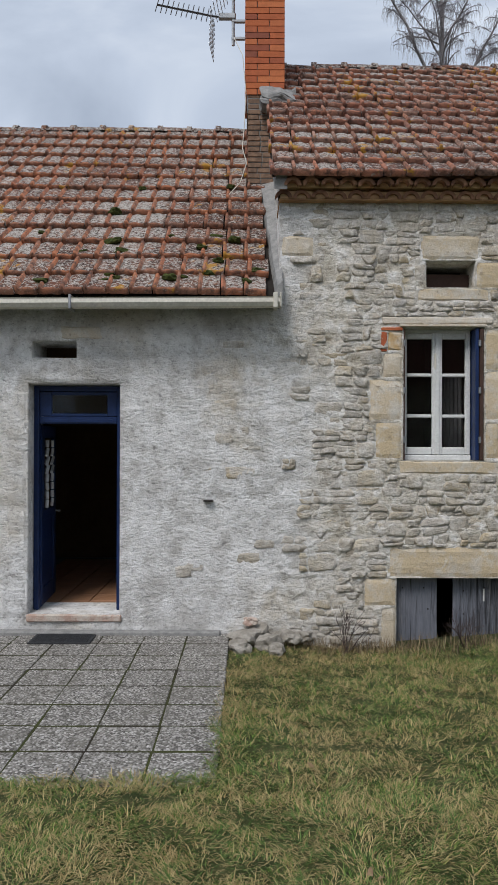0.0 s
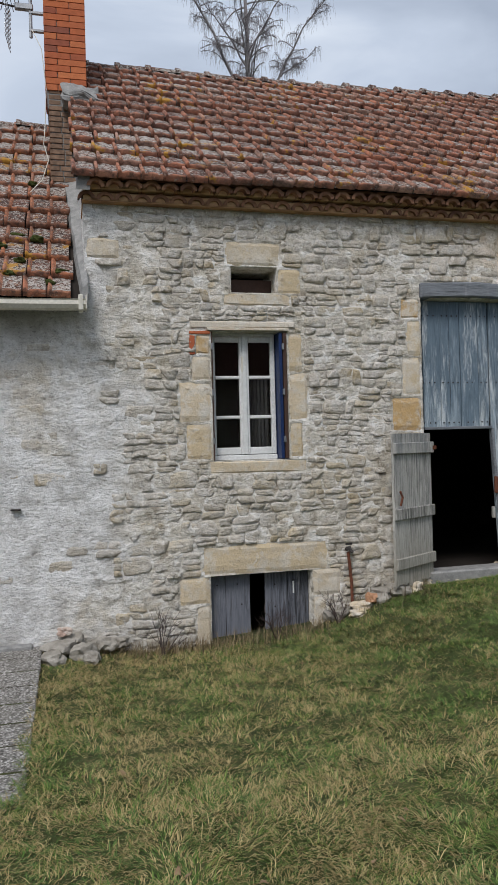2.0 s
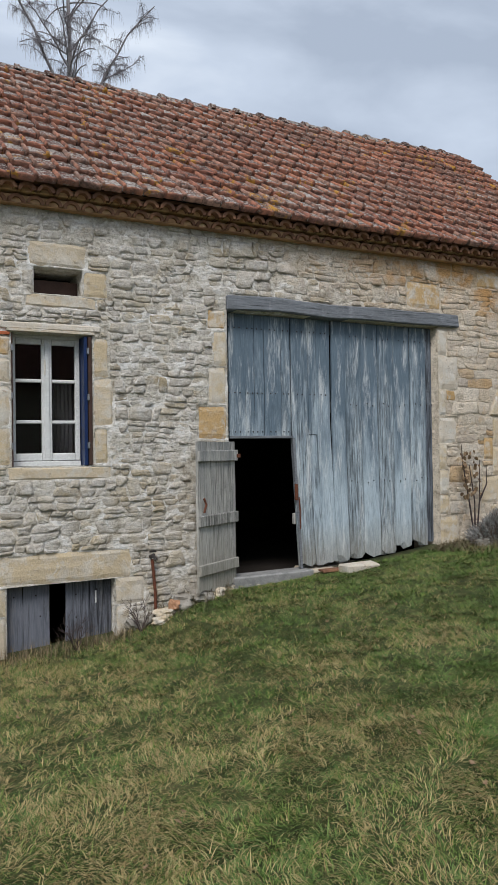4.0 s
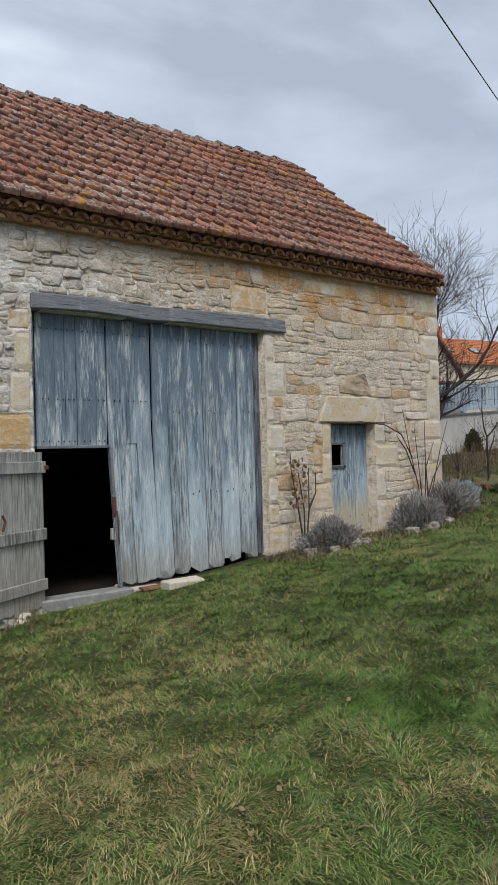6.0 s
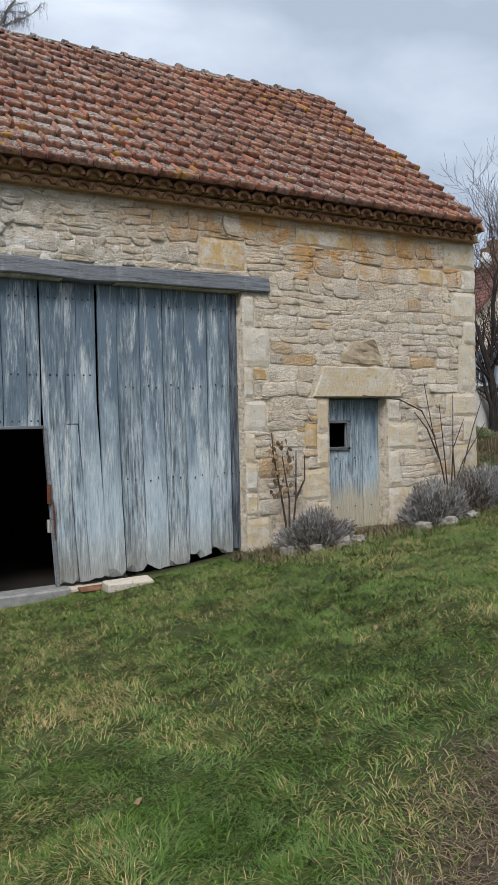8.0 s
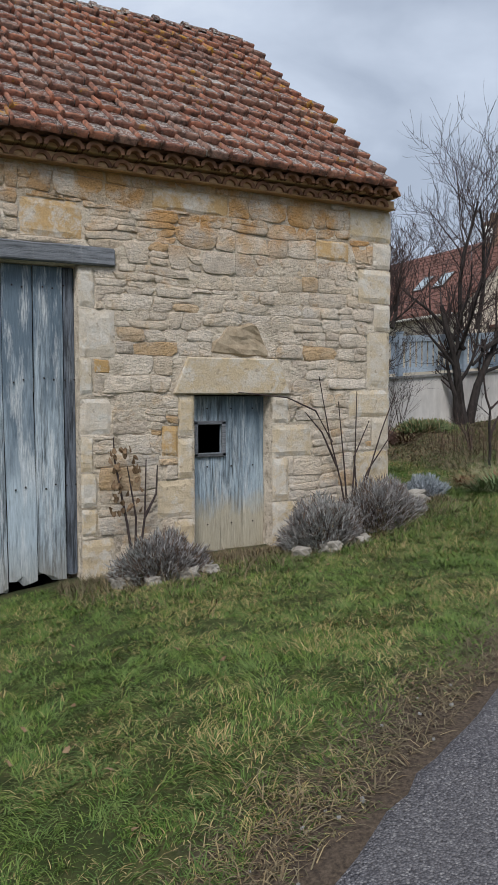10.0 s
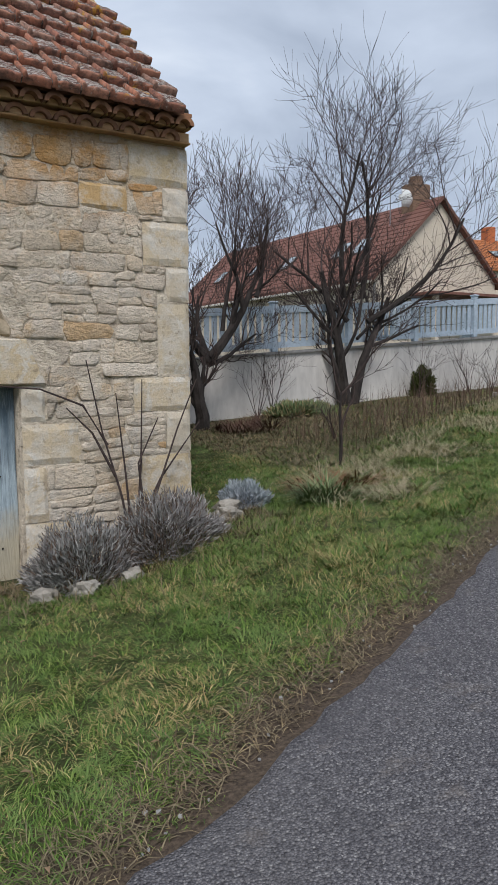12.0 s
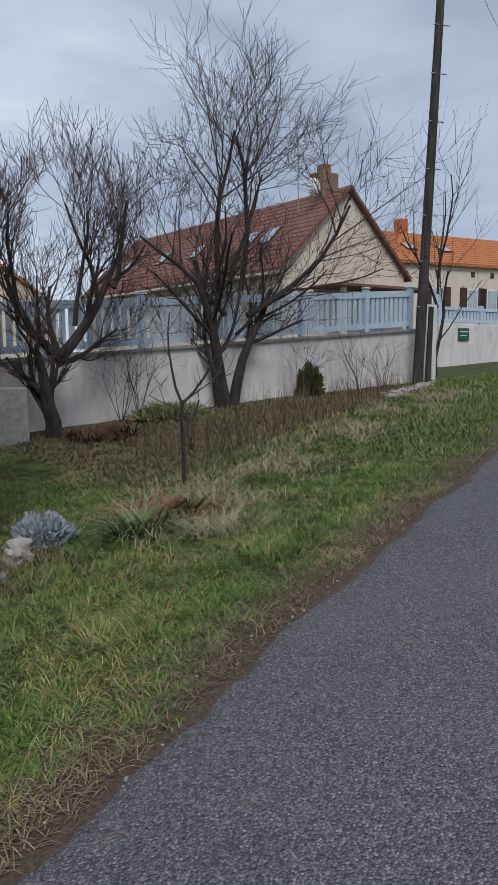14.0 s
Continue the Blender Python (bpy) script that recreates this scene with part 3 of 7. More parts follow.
# ---- the buildings' shell ----
# cut stones: x0, x1, z0, z1, material, on which wall
CUT = [
    (1.35, 1.495, 2.47, 2.66, "o"), (1.31, 1.495, 2.22, 2.46, "p"), (1.18, 1.495, 1.83, 2.21, "a"), (1.24, 1.495, 1.46, 1.82, "a"),
    (2.255, 2.42, 2.30, 2.69, "a"), (2.255, 2.46, 1.83, 2.29, "a"), (2.255, 2.40, 1.46, 1.82, "a"), (1.45, 2.43, 1.33, 1.452, "a"),
    (1.66, 2.21, 3.325, 3.56, "p"), (2.175, 2.42, 3.06, 3.32, "a"), (1.62, 2.30, 2.95, 3.065, "a"),
    (1.36, 2.62, 0.365, 0.65, "a"), (1.13, 1.435, 0.10, 0.36, "a"), (1.29, 1.435, -0.34, 0.095, "p"), (2.46, 2.76, 0.10, 0.36, "p"), (2.46, 2.6, -0.3, 0.095, "p"),
    (3.46, 3.685, 2.84, 3.05, "o"), (3.52, 3.685, 2.46, 2.83, "a"), (3.47, 3.685, 2.06, 2.45, "a"), (3.34, 3.685, 1.70, 2.05, "o"),
    (3.40, 3.685, 1.22, 1.69, "p"), (3.33, 3.685, 0.75, 1.21, "p"), (3.38, 3.685, 0.2, 0.74, "p"),
    (6.555, 6.86, 0.30, 0.74, "a"), (6.555, 6.70, 0.75, 1.00, "a"), (6.555, 6.70, 1.01, 1.30, "a"), (6.555, 6.67, 1.31, 1.62, "a"), (6.555, 6.83, 1.63, 1.96, "p"),
    (6.555, 6.67, 1.97, 2.29, "p"), (6.555, 6.87, 2.30, 2.70, "p"), (6.555, 6.70, 2.71, 3.05, "p"), (6.68, 6.82, 2.16, 2.28, "o"),
    (7.45, 7.60, 1.60, 1.975, "a"), (7.29, 7.445, 1.42, 1.70, "o"), (7.44, 7.60, 1.22, 1.59, "a"), (7.24, 7.60, 0.86, 1.21, "a"), (7.40, 7.60, 0.45, 0.85, "a"),
    (8.415, 8.60, 1.70, 1.975, "p"), (8.415, 8.86, 1.38, 1.69, "a"), (8.415, 8.59, 0.95, 1.37, "a"), (8.415, 8.78, 0.48, 0.94, "a"),
    (9.50, 9.80, 0.70, 1.02, "p"), (9.36, 9.80, 1.03, 1.40, "a"), (9.58, 9.80, 1.41, 1.74, "p"), (9.30, 9.80, 1.75, 2.03, "a"), (9.52, 9.80, 2.04, 2.62, "p"),
    (9.60, 9.80, 2.63, 2.90, "p"), (9.40, 9.80, 2.91, 3.25, "a"), (9.58, 9.80, 3.26, 3.52, "p"), (9.30, 9.80, 3.53, 3.84, "a"),
    (6.08, 6.60, 3.27, 3.58, "o"), (7.22, 7.95, 3.60, 3.79, "o"), (8.9, 9.28, 3.3, 3.5, "o"),
    (0.36, 0.66, 3.36, 3.55, "p"),
]


def relief(x, z):
    """How far the bedding mortar stands proud of the facade's plane."""
    k = min(max((x + 0.5) / 1.0, 0.0), 1.0)
    e = min(max((x - 4.6) / 2.4, 0.0), 1.0)
    wx, wz = x + 0.05 * noise.noise((x * 3, 1, z * 3)), z + 0.03 * noise.noise((x * 4, 7, z * 4))
    swell = noise.noise((wx * 1.3, 5.0, wz * 1.6))
    ledge = noise.fractal((wx * 4.2, 0.0, wz * 10.5), 0.7, 2.1, 4)
    spine = 0.5 - abs(noise.noise((wx * 6.5, 3.0, wz * 17.0)))
    rubbly = 0.002 + 0.012 * swell + 0.013 * ledge + 0.014 * spine
    joint = -0.003 + 0.004 * swell + 0.008 * ledge + 0.004 * spine
    flake = noise.fractal((wx * 2.6, 9.0, wz * 2.6), 0.8, 2.0, 4)
    plaster = 0.004 * swell + 0.0025 * ledge + (0.005 if flake > 0.12 else 0.0) + (0.004 if flake > -0.35 else 0.0)
    return plaster * (1 - k) + k * (rubbly * (1 - e) + joint * e)


def facade(name, x0, x1, z0, z1, holes, material, label, step=0.023, thick=0.5):
    """A wall along x with openings through it and an uneven front."""
    xs = sorted(set(np.round(np.concatenate([np.arange(x0, x1, step), [x1], [h[0] for h in holes], [h[1] for h in holes]]), 4)))
    zs = sorted(set(np.round(np.concatenate([np.arange(z0, z1, step), [z1], [h[2] for h in holes], [h[3] for h in holes]]), 4)))
    xs, zs = np.array(xs), np.array(zs)
    nx, nz = len(xs), len(zs)
    cx, cz = (xs[1:] + xs[:-1]) / 2, (zs[1:] + zs[:-1]) / 2
    solid = np.ones((nz - 1, nx - 1), bool)
    for a, b, c, d in holes:
        solid[np.ix_((cz > c) & (cz < d), (cx > a) & (cx < b))] = False
    X, Z = np.meshgrid(xs, zs)
    rel = np.array([relief(x, z) for x, z in zip(X.ravel(), Z.ravel())]).reshape(X.shape)
    for a, b, c, d, _ in CUT:
        m = (X > a + 0.015) & (X < b - 0.015) & (Z > c + 0.012) & (Z < d - 0.012)
        rel = np.where(m, np.minimum(rel, -0.012), rel)
    front = np.stack([X, FACE - rel, Z], -1).reshape(-1, 3)
    back = np.stack([X, np.full_like(X, FACE + thick), Z], -1).reshape(-1, 3)
    i = np.arange(nx * nz).reshape(nz, nx)
    o = nx * nz
    quad = np.stack([i[:-1, :-1], i[:-1, 1:], i[1:, 1:], i[1:, :-1]], -1)
    f = [quad[solid]]
    bx = np.unique(np.clip([x0, x1] + [h[0] for h in holes] + [h[1] for h in holes], x0, x1))
    bz = np.unique(np.clip([z0, z1] + [h[2] for h in holes] + [h[3] for h in holes], z0, z1))
    rear = []
    for xa, xb in zip(bx, bx[1:]):
        for za, zb in zip(bz, bz[1:]):
            if not any(a < (xa + xb) / 2 < b and c < (za + zb) / 2 < d for a, b, c, d in holes):
                rear.append([(xa, FACE + thick, za), (xa, FACE + thick, zb), (xb, FACE + thick, zb), (xb, FACE + thick, za)])
    f.append(np.arange(len(rear) * 4).reshape(-1, 4) + 2 * o)
    pad = np.pad(solid, 1)
    for dz, dx, e in ((0, 1, (1, 2)), (0, -1, (3, 0)), (1, 0, (2, 3)), (-1, 0, (0, 1))):
        nb = pad[1 + dz:nz + dz, 1 + dx:nx + dx]
        b = quad[solid & ~nb]
        f.append(np.stack([b[:, e[1]], b[:, e[0]], b[:, e[0]] + o, b[:, e[1]] + o], -1))
    me = raw(name, np.concatenate([front, back, np.array(rear).reshape(-1, 3)]), f)
    me.materials.append(material)
    return tagged(new(name, me), label, "wall", kind="structure")


SEAM = 0.34
DOOR = (-1.99, -1.14, 0.02, 2.16)
DVENT = (-1.96, -1.545, 2.40, 2.555)
VENT = (1.71, 2.17, 3.07, 3.32)
WIN = (1.5, 2.25, 1.455, 2.70)
CELLAR = (1.44, 2.455, -0.34, 0.36)
BARN = (3.69, 6.55, 0.18, 3.06)
SMALL = (7.605, 8.41, 0.44, 1.98)
wall_front = facade("wall_front", -7.0, 9.79, -0.6, 4.0, [DOOR, DVENT, VENT, WIN, CELLAR, BARN, SMALL, (-7.1, SEAM, 2.93, 4.1)], M_MORTAR, "lime-plastered front passing into rubble limestone masonry")
wall_house = wall_barn = wall_front


def shell(name, bm, material, label, category="wall"):
    return tagged(part(name, bm, material), label, category, kind="structure")


RIDGE_Y, RIDGE_Z, EAVE_Y, EAVE_Z = 9.55, 6.42, 6.70, 4.02
LRIDGE_Y, LRIDGE_Z, LEAVE_Y, LEAVE_Z = 10.0, 5.79, 6.70, 2.93
BACK = 12.35


def gable(x0, x1, ry, rz, ey, ez, back):
    bm = bmesh.new()
    pts = [(FACE + 0.503, -0.6), (back, -0.6), (back, ez - 0.1), (ry, rz - 0.12), (FACE + 0.503, ez + (FACE + 0.5 - ey) * (rz - ez) / (ry - ey) - 0.12)]
    a = [bm.verts.new((x0, y, z)) for y, z in pts]
    b = [bm.verts.new((x1, y, z)) for y, z in pts]
    bm.faces.new(a[::-1])
    bm.faces.new(b)
    for k in range(5):
        bm.faces.new((a[k], a[(k + 1) % 5], b[(k + 1) % 5], b[k]))
    bmesh.ops.recalc_face_normals(bm, faces=bm.faces)
    return bm


shell("wall_gable_west", gable(SEAM + 0.003, SEAM + 0.45, RIDGE_Y, RIDGE_Z, EAVE_Y, EAVE_Z, BACK), M_MORTAR, "rendered party wall between house and barn")
shell("wall_gable_east", gable(9.33, 9.785, RIDGE_Y, RIDGE_Z, EAVE_Y, EAVE_Z, BACK), M_MORTAR, "rubble stone gable wall of the barn")
shell("wall_house_end", gable(-7.0, -6.6, LRIDGE_Y, LRIDGE_Z, LEAVE_Y, LEAVE_Z, 13.3), M_PLASTER, "plastered end wall of the house")
# barn inner faces take M_DARK, which has the interior's shade in its colour
shell("wall_barn_back", boxed(SEAM + 0.46, 9.32, BACK - 0.4, BACK, -0.6, 3.9), M_DARK, "back wall of the barn, darkness in its colour")
shell("wall_house_back", boxed(-6.59, SEAM, 12.9, 13.3, -0.6, 2.8), M_PLASTER, "back wall of the house")
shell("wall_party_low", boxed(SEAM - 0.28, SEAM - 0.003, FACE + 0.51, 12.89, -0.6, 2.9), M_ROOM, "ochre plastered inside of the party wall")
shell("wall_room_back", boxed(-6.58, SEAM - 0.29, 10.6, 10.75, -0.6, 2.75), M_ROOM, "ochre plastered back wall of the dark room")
shell("wall_chamber", boxed(2.9, 3.1, FACE + 0.51, BACK - 0.41, -0.5, 3.9), M_DARK, "inner partition wall, darkness in its colour")
shell("wall_stable", boxed(6.9, 7.1, FACE + 0.51, BACK - 0.41, -0.5, 3.9), M_DARK, "inner partition wall, darkness in its colour")
shell("ceiling", boxed(-6.58, SEAM - 0.3, FACE + 0.51, 10.59, 2.62, 2.74), M_ROOM, "dark ochre ceiling of the room", "ceiling")
shell("ceiling_barn", boxed(SEAM + 0.46, 9.32, FACE + 0.51, BACK - 0.42, 3.7, 3.8), M_DARK, "boards of the hay loft, darkness in their colour", "ceiling")
shell("floor_chamber", boxed(SEAM + 0.46, 2.89, FACE + 0.51, BACK - 0.42, 0.75, 0.85), M_DARK, "boards of the chamber over the cellar, darkness in their colour", "floor")
shell("floor_barn", boxed(3.11, 9.32, FACE + 0.2, BACK - 0.42, 0.0, 0.15), M_DARK, "earth floor of the barn, darkness in its colour", "floor")
floor_room = shell("floor_room", boxed(-6.58, SEAM - 0.3, FACE + 0.3, 10.58, -0.3, -0.005), M_CEMENT, "terracotta tiled floor", "floor")


def roof_deck(name, x0, x1, x1_top, ry, rz, ey, ez, back, label):
    """A closed pitched slab under the tiles."""
    bm = bmesh.new()
    by = 2 * ry - ey
    for (ya, za), (yb, zb), xa, xb in (((ey, ez), (ry, rz), x1, x1_top), ((by, ez), (ry, rz), x1, x1_top)):
        lo = [bm.verts.new(p) for p in ((x0, ya, za - 0.06), (xa, ya, za - 0.06), (xb, yb, zb - 0.06), (x0, yb, zb - 0.06))]
        hi = [bm.verts.new(p) for p in ((x0, ya, za - 0.015), (xa, ya, za - 0.015), (xb, yb, zb - 0.015), (x0, yb, zb - 0.015))]
        bm.faces.new(lo)
        bm.faces.new(hi)
        for k in range(4):
            bm.faces.new((lo[k], lo[(k + 1) % 4], hi[(k + 1) % 4], hi[k]))
    bmesh.ops.recalc_face_normals(bm, faces=bm.faces)
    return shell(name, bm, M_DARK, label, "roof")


roof_barn = roof_deck("roof_barn", 0.26, 9.75, 9.38, RIDGE_Y, RIDGE_Z, EAVE_Y + 0.10, EAVE_Z + 0.084, BACK, "steep roof of old dark red clay tiles with lichen")
roof_house = roof_deck("roof_house", -7.1, SEAM - 0.05, SEAM - 0.05, LRIDGE_Y, LRIDGE_Z, LEAVE_Y + 0.02, LEAVE_Z, 13.3, "low roof of clay tiles grey and orange with lichen")


# ---- roof tiles, stones and pavers ----
def ridge_rise(x):
    """How much higher the barn's ridge lies towards its east end."""
    return 0.13 * min(max((x - 3.0) / 6.5, 0.0), 1.0)


def tile_mesh(seed, w=0.205, length=0.40):
    """An interlocking clay tile: pan, side rib and thick front lip; y runs up the slope."""
    r = random.Random(seed)
    prof = [(0.0, 0.002), (0.005, 0.031), (0.027, 0.032), (0.038, 0.004), (0.085, 0.014), (0.125, 0.014), (0.165, 0.004), (0.2, 0.006)]
    prof = [(u + r.uniform(-0.003, 0.003), h + r.uniform(-0.003, 0.003)) for u, h in prof]
    n = len(prof)
    vs, q = [], []
    for y, dz in ((0.0, 0.044), (0.024, 0.053), (length, 0.002)):
        vs += [(u, y + r.uniform(-0.003, 0.003), h + dz) for u, h in prof]
    vs += [(u, 0.008, h * 0.3 - 0.004) for u, h in prof]
    for a, b in ((0, 1), (1, 2)):
        q += [(a * n + k, a * n + k + 1, b * n + k + 1, b * n + k) for k in range(n - 1)]
    q += [(3 * n + k, 3 * n + k + 1, k + 1, k) for k in range(n - 1)]
    q += [(3 * n, 0, n, 2 * n), (n - 1, 4 * n - 1, 3 * n - 1, 2 * n - 1)]
    me = raw("clay_tile", np.array(vs), [np.array(q)])
    for i, poly in enumerate(me.polygons):
        k, top = i % (n - 1), i < 2 * (n - 1)
        poly.material_index = 1 if (top and (k < 3 or i < n - 1)) or 2 * (n - 1) <= i < 3 * (n - 1) else 0
    return me


def tiled(roof, material, rib, x0, x1, x1_top, ry, rz, ey, ez, single_rows, rise=0.0):
    """Rows of tiles on the front slope: the first rows as pieces, the rest joined."""
    variants = [tile_mesh(s) for s in range(10)]
    for v in variants:
        v.materials.append(material)
        v.materials.append(rib)
    marks = [np.array([q.material_index for q in v.polygons]) for v in variants]
    flat = [arrays(v) for v in variants]
    rnd = random.Random(5)
    order = []
    dy, dz = ry - ey, rz - ez
    slope = math.hypot(dy, dz)
    rows = 13
    gauge = slope / rows
    turn = math.degrees(math.atan2(dz, dy))
    rest, made = [], 0
    for row in range(rows):
        f = row / rows
        end = x1 + (x1_top - x1) * f
        n = int((end - x0) / 0.205)
        for k in range(n + 1):
            x = x0 + k * 0.205 + (0.03 if row % 2 else 0.0) + rnd.uniform(-0.006, 0.006)
            if x > end - 0.12:
                continue
            sag = 0.02 * noise.noise((x * 0.5, row * 0.3, 9))
            m = pose(x, ey + dy * f, ez + dz * f + 0.006 + sag + rise * ridge_rise(x) * f, turn + rnd.uniform(-1.6, 1.6), rnd.uniform(-1.2, 1.2), rnd.uniform(-1.5, 1.5))
            m = m @ Matrix.Diagonal((1, gauge / 0.35, 1, 1))
            v = rnd.randrange(10)
            if row < single_rows and made < 300:
                ob = new("clay_tile", variants[v])
                ob.matrix_world = m
                ob.parent = roof
                made += 1
            else:
                rest.append((flat[v], m))
                order.append(v)
    if rest:
        me = joined(rest, "clay_tiles")
        me.materials.append(material)
        me.materials.append(rib)
        slots = np.concatenate([marks[v] for v in order]).astype(np.int32)
        if len(slots) == len(me.polygons):
            me.polygons.foreach_set("material_index", slots)
        ob = new("clay_tiles", me)
        ob.parent = roof
        tagged(ob, kind="stuff")


def ridge(roof, material, x0, x1, y, z, rise=0.0):
    """Half-round ridge tiles, overlapping, with mortar lumps."""
    rnd = random.Random(8)
    bm = bmesh.new()
    for k in range(9):
        a = math.pi * k / 8
        bm.verts.new((0, -0.11 * math.cos(a), 0.085 * math.sin(a)))
        bm.verts.new((0.40, -0.095 * math.cos(a), 0.07 * math.sin(a)))
    bm.verts.ensure_lookup_table()
    for k in range(8):
        bm.faces.new([bm.verts[i] for i in (2 * k, 2 * k + 1, 2 * k + 3, 2 * k + 2)])
    bm.faces.new([bm.verts[2 * k] for k in range(9)])
    # collar at the joint
    for k in range(9):
        a = math.pi * k / 8
        bm.verts.new((-0.03, -0.13 * math.cos(a), 0.105 * math.sin(a)))
        bm.verts.new((0.035, -0.125 * math.cos(a), 0.102 * math.sin(a)))
    bm.verts.ensure_lookup_table()
    for k in range(8):
        bm.faces.new([bm.verts[18 + i] for i in (2 * k, 2 * k + 1, 2 * k + 3, 2 * k + 2)])
    bm.faces.new([bm.verts[18 + 2 * k] for k in range(9)])
    bm.faces.new([bm.verts[2 * k + 1] for k in range(9)])
    bmesh.ops.recalc_face_normals(bm, faces=bm.faces)
    me = mesh_of(bm, "ridge_tile")
    me.materials.append(material)
    x = x0
    while x < x1 - 0.33:
        ob = new("ridge_tile", me)
        ob.matrix_world = pose(x, y, z - 0.03 + rise * ridge_rise(x) + rnd.uniform(-0.006, 0.006), 0, rnd.uniform(-1.5, 1.5), rnd.uniform(-1.5, 1.5))
        ob.parent = roof
        x += 0.385


tiled(roof_house, M_TILE_LOW, M_RIB_LOW, -4.3, SEAM - 0.04, SEAM - 0.04, LRIDGE_Y, LRIDGE_Z, LEAVE_Y, LEAVE_Z, 13)
tiled(roof_barn, M_TILE_HIGH, M_RIB_HIGH, 0.24, 9.78, 9.42, RIDGE_Y, RIDGE_Z, EAVE_Y, EAVE_Z, 6, 1.0)
ridge(roof_house, M_TILE_LOW, -6.9, SEAM - 0.1, LRIDGE_Y, LRIDGE_Z)
ridge(roof_barn, M_TILE_HIGH, 0.5, 9.44, RIDGE_Y, RIDGE_Z, 1.0)


def stone_mesh(seed):
    """A broken facing stone, one unit wide and high, with a flat tilted face towards -y."""
    r = random.Random(seed)
    n = 11
    tx, tz = r.uniform(-0.55, 0.55), r.uniform(-0.5, 0.7)
    outer, inner, top = [], [], []
    turn = r.uniform(0, 1)
    for k in range(n):
        a = 2 * math.pi * (k + turn) / n + r.uniform(-0.16, 0.16)
        c, s = math.cos(a), math.sin(a)
        p = 7.0
        rad = (abs(c) ** p + abs(s) ** p) ** (-1 / p) * r.uniform(0.90, 1.05)
        x, z = 0.5 * rad * c, 0.5 * rad * s
        h = -0.75 + tx * x + tz * z
        outer.append((x, 0.8, z))
        inner.append((x * 0.975, h + 0.06 + r.uniform(-0.12, 0.12), z * 0.95))
        top.append((x * r.uniform(0.6, 0.88), h - 0.05 + r.uniform(-0.4, 0.3), z * r.uniform(0.5, 0.82)))
    vs = outer + inner + top + [(r.uniform(-0.15, 0.15), -0.88 + r.uniform(-0.15, 0.15), r.uniform(-0.15, 0.15))]
    q = [(k, (k + 1) % n, n + (k + 1) % n, n + k) for k in range(n)]
    q += [(n + k, n + (k + 1) % n, 2 * n + (k + 1) % n, 2 * n + k) for k in range(n)]
    t = [(2 * n + k, 2 * n + (k + 1) % n, 3 * n) for k in range(n)]
    return raw("stone", np.array(vs), [np.array(q), np.array(t)])


def hewn(x0, x1, z0, z1, out, deep, seed):
    """A hewn block with worn, slightly wavy edges."""
    bm = boxed(x0, x1, FACE - out, FACE + deep, z0, z1)
    bmesh.ops.subdivide_edges(bm, edges=[e for e in bm.edges if abs(e.verts[0].co.y - e.verts[1].co.y) < 0.01], cuts=5, use_grid_fill=True)
    for v in bm.verts:
        if v.co.y > FACE + 0.1:
            continue
        x, y, z = v.co
        edge = min(x - x0, x1 - x, z - z0, z1 - z)
        v.co.x += 0.011 * noise.noise((x * 9 + seed, 1, z * 9)) + (0.006 if x - x0 < 0.004 else -0.006 if x1 - x < 0.004 else 0)
        v.co.z += 0.011 * noise.noise((x * 9, seed, z * 9)) + (0.006 if z - z0 < 0.004 else -0.006 if z1 - z < 0.004 else 0)
        v.co.y += 0.007 * noise.noise((x * 13, seed * 3, z * 13)) + (0.014 if edge < 0.004 else 0)
    return bm


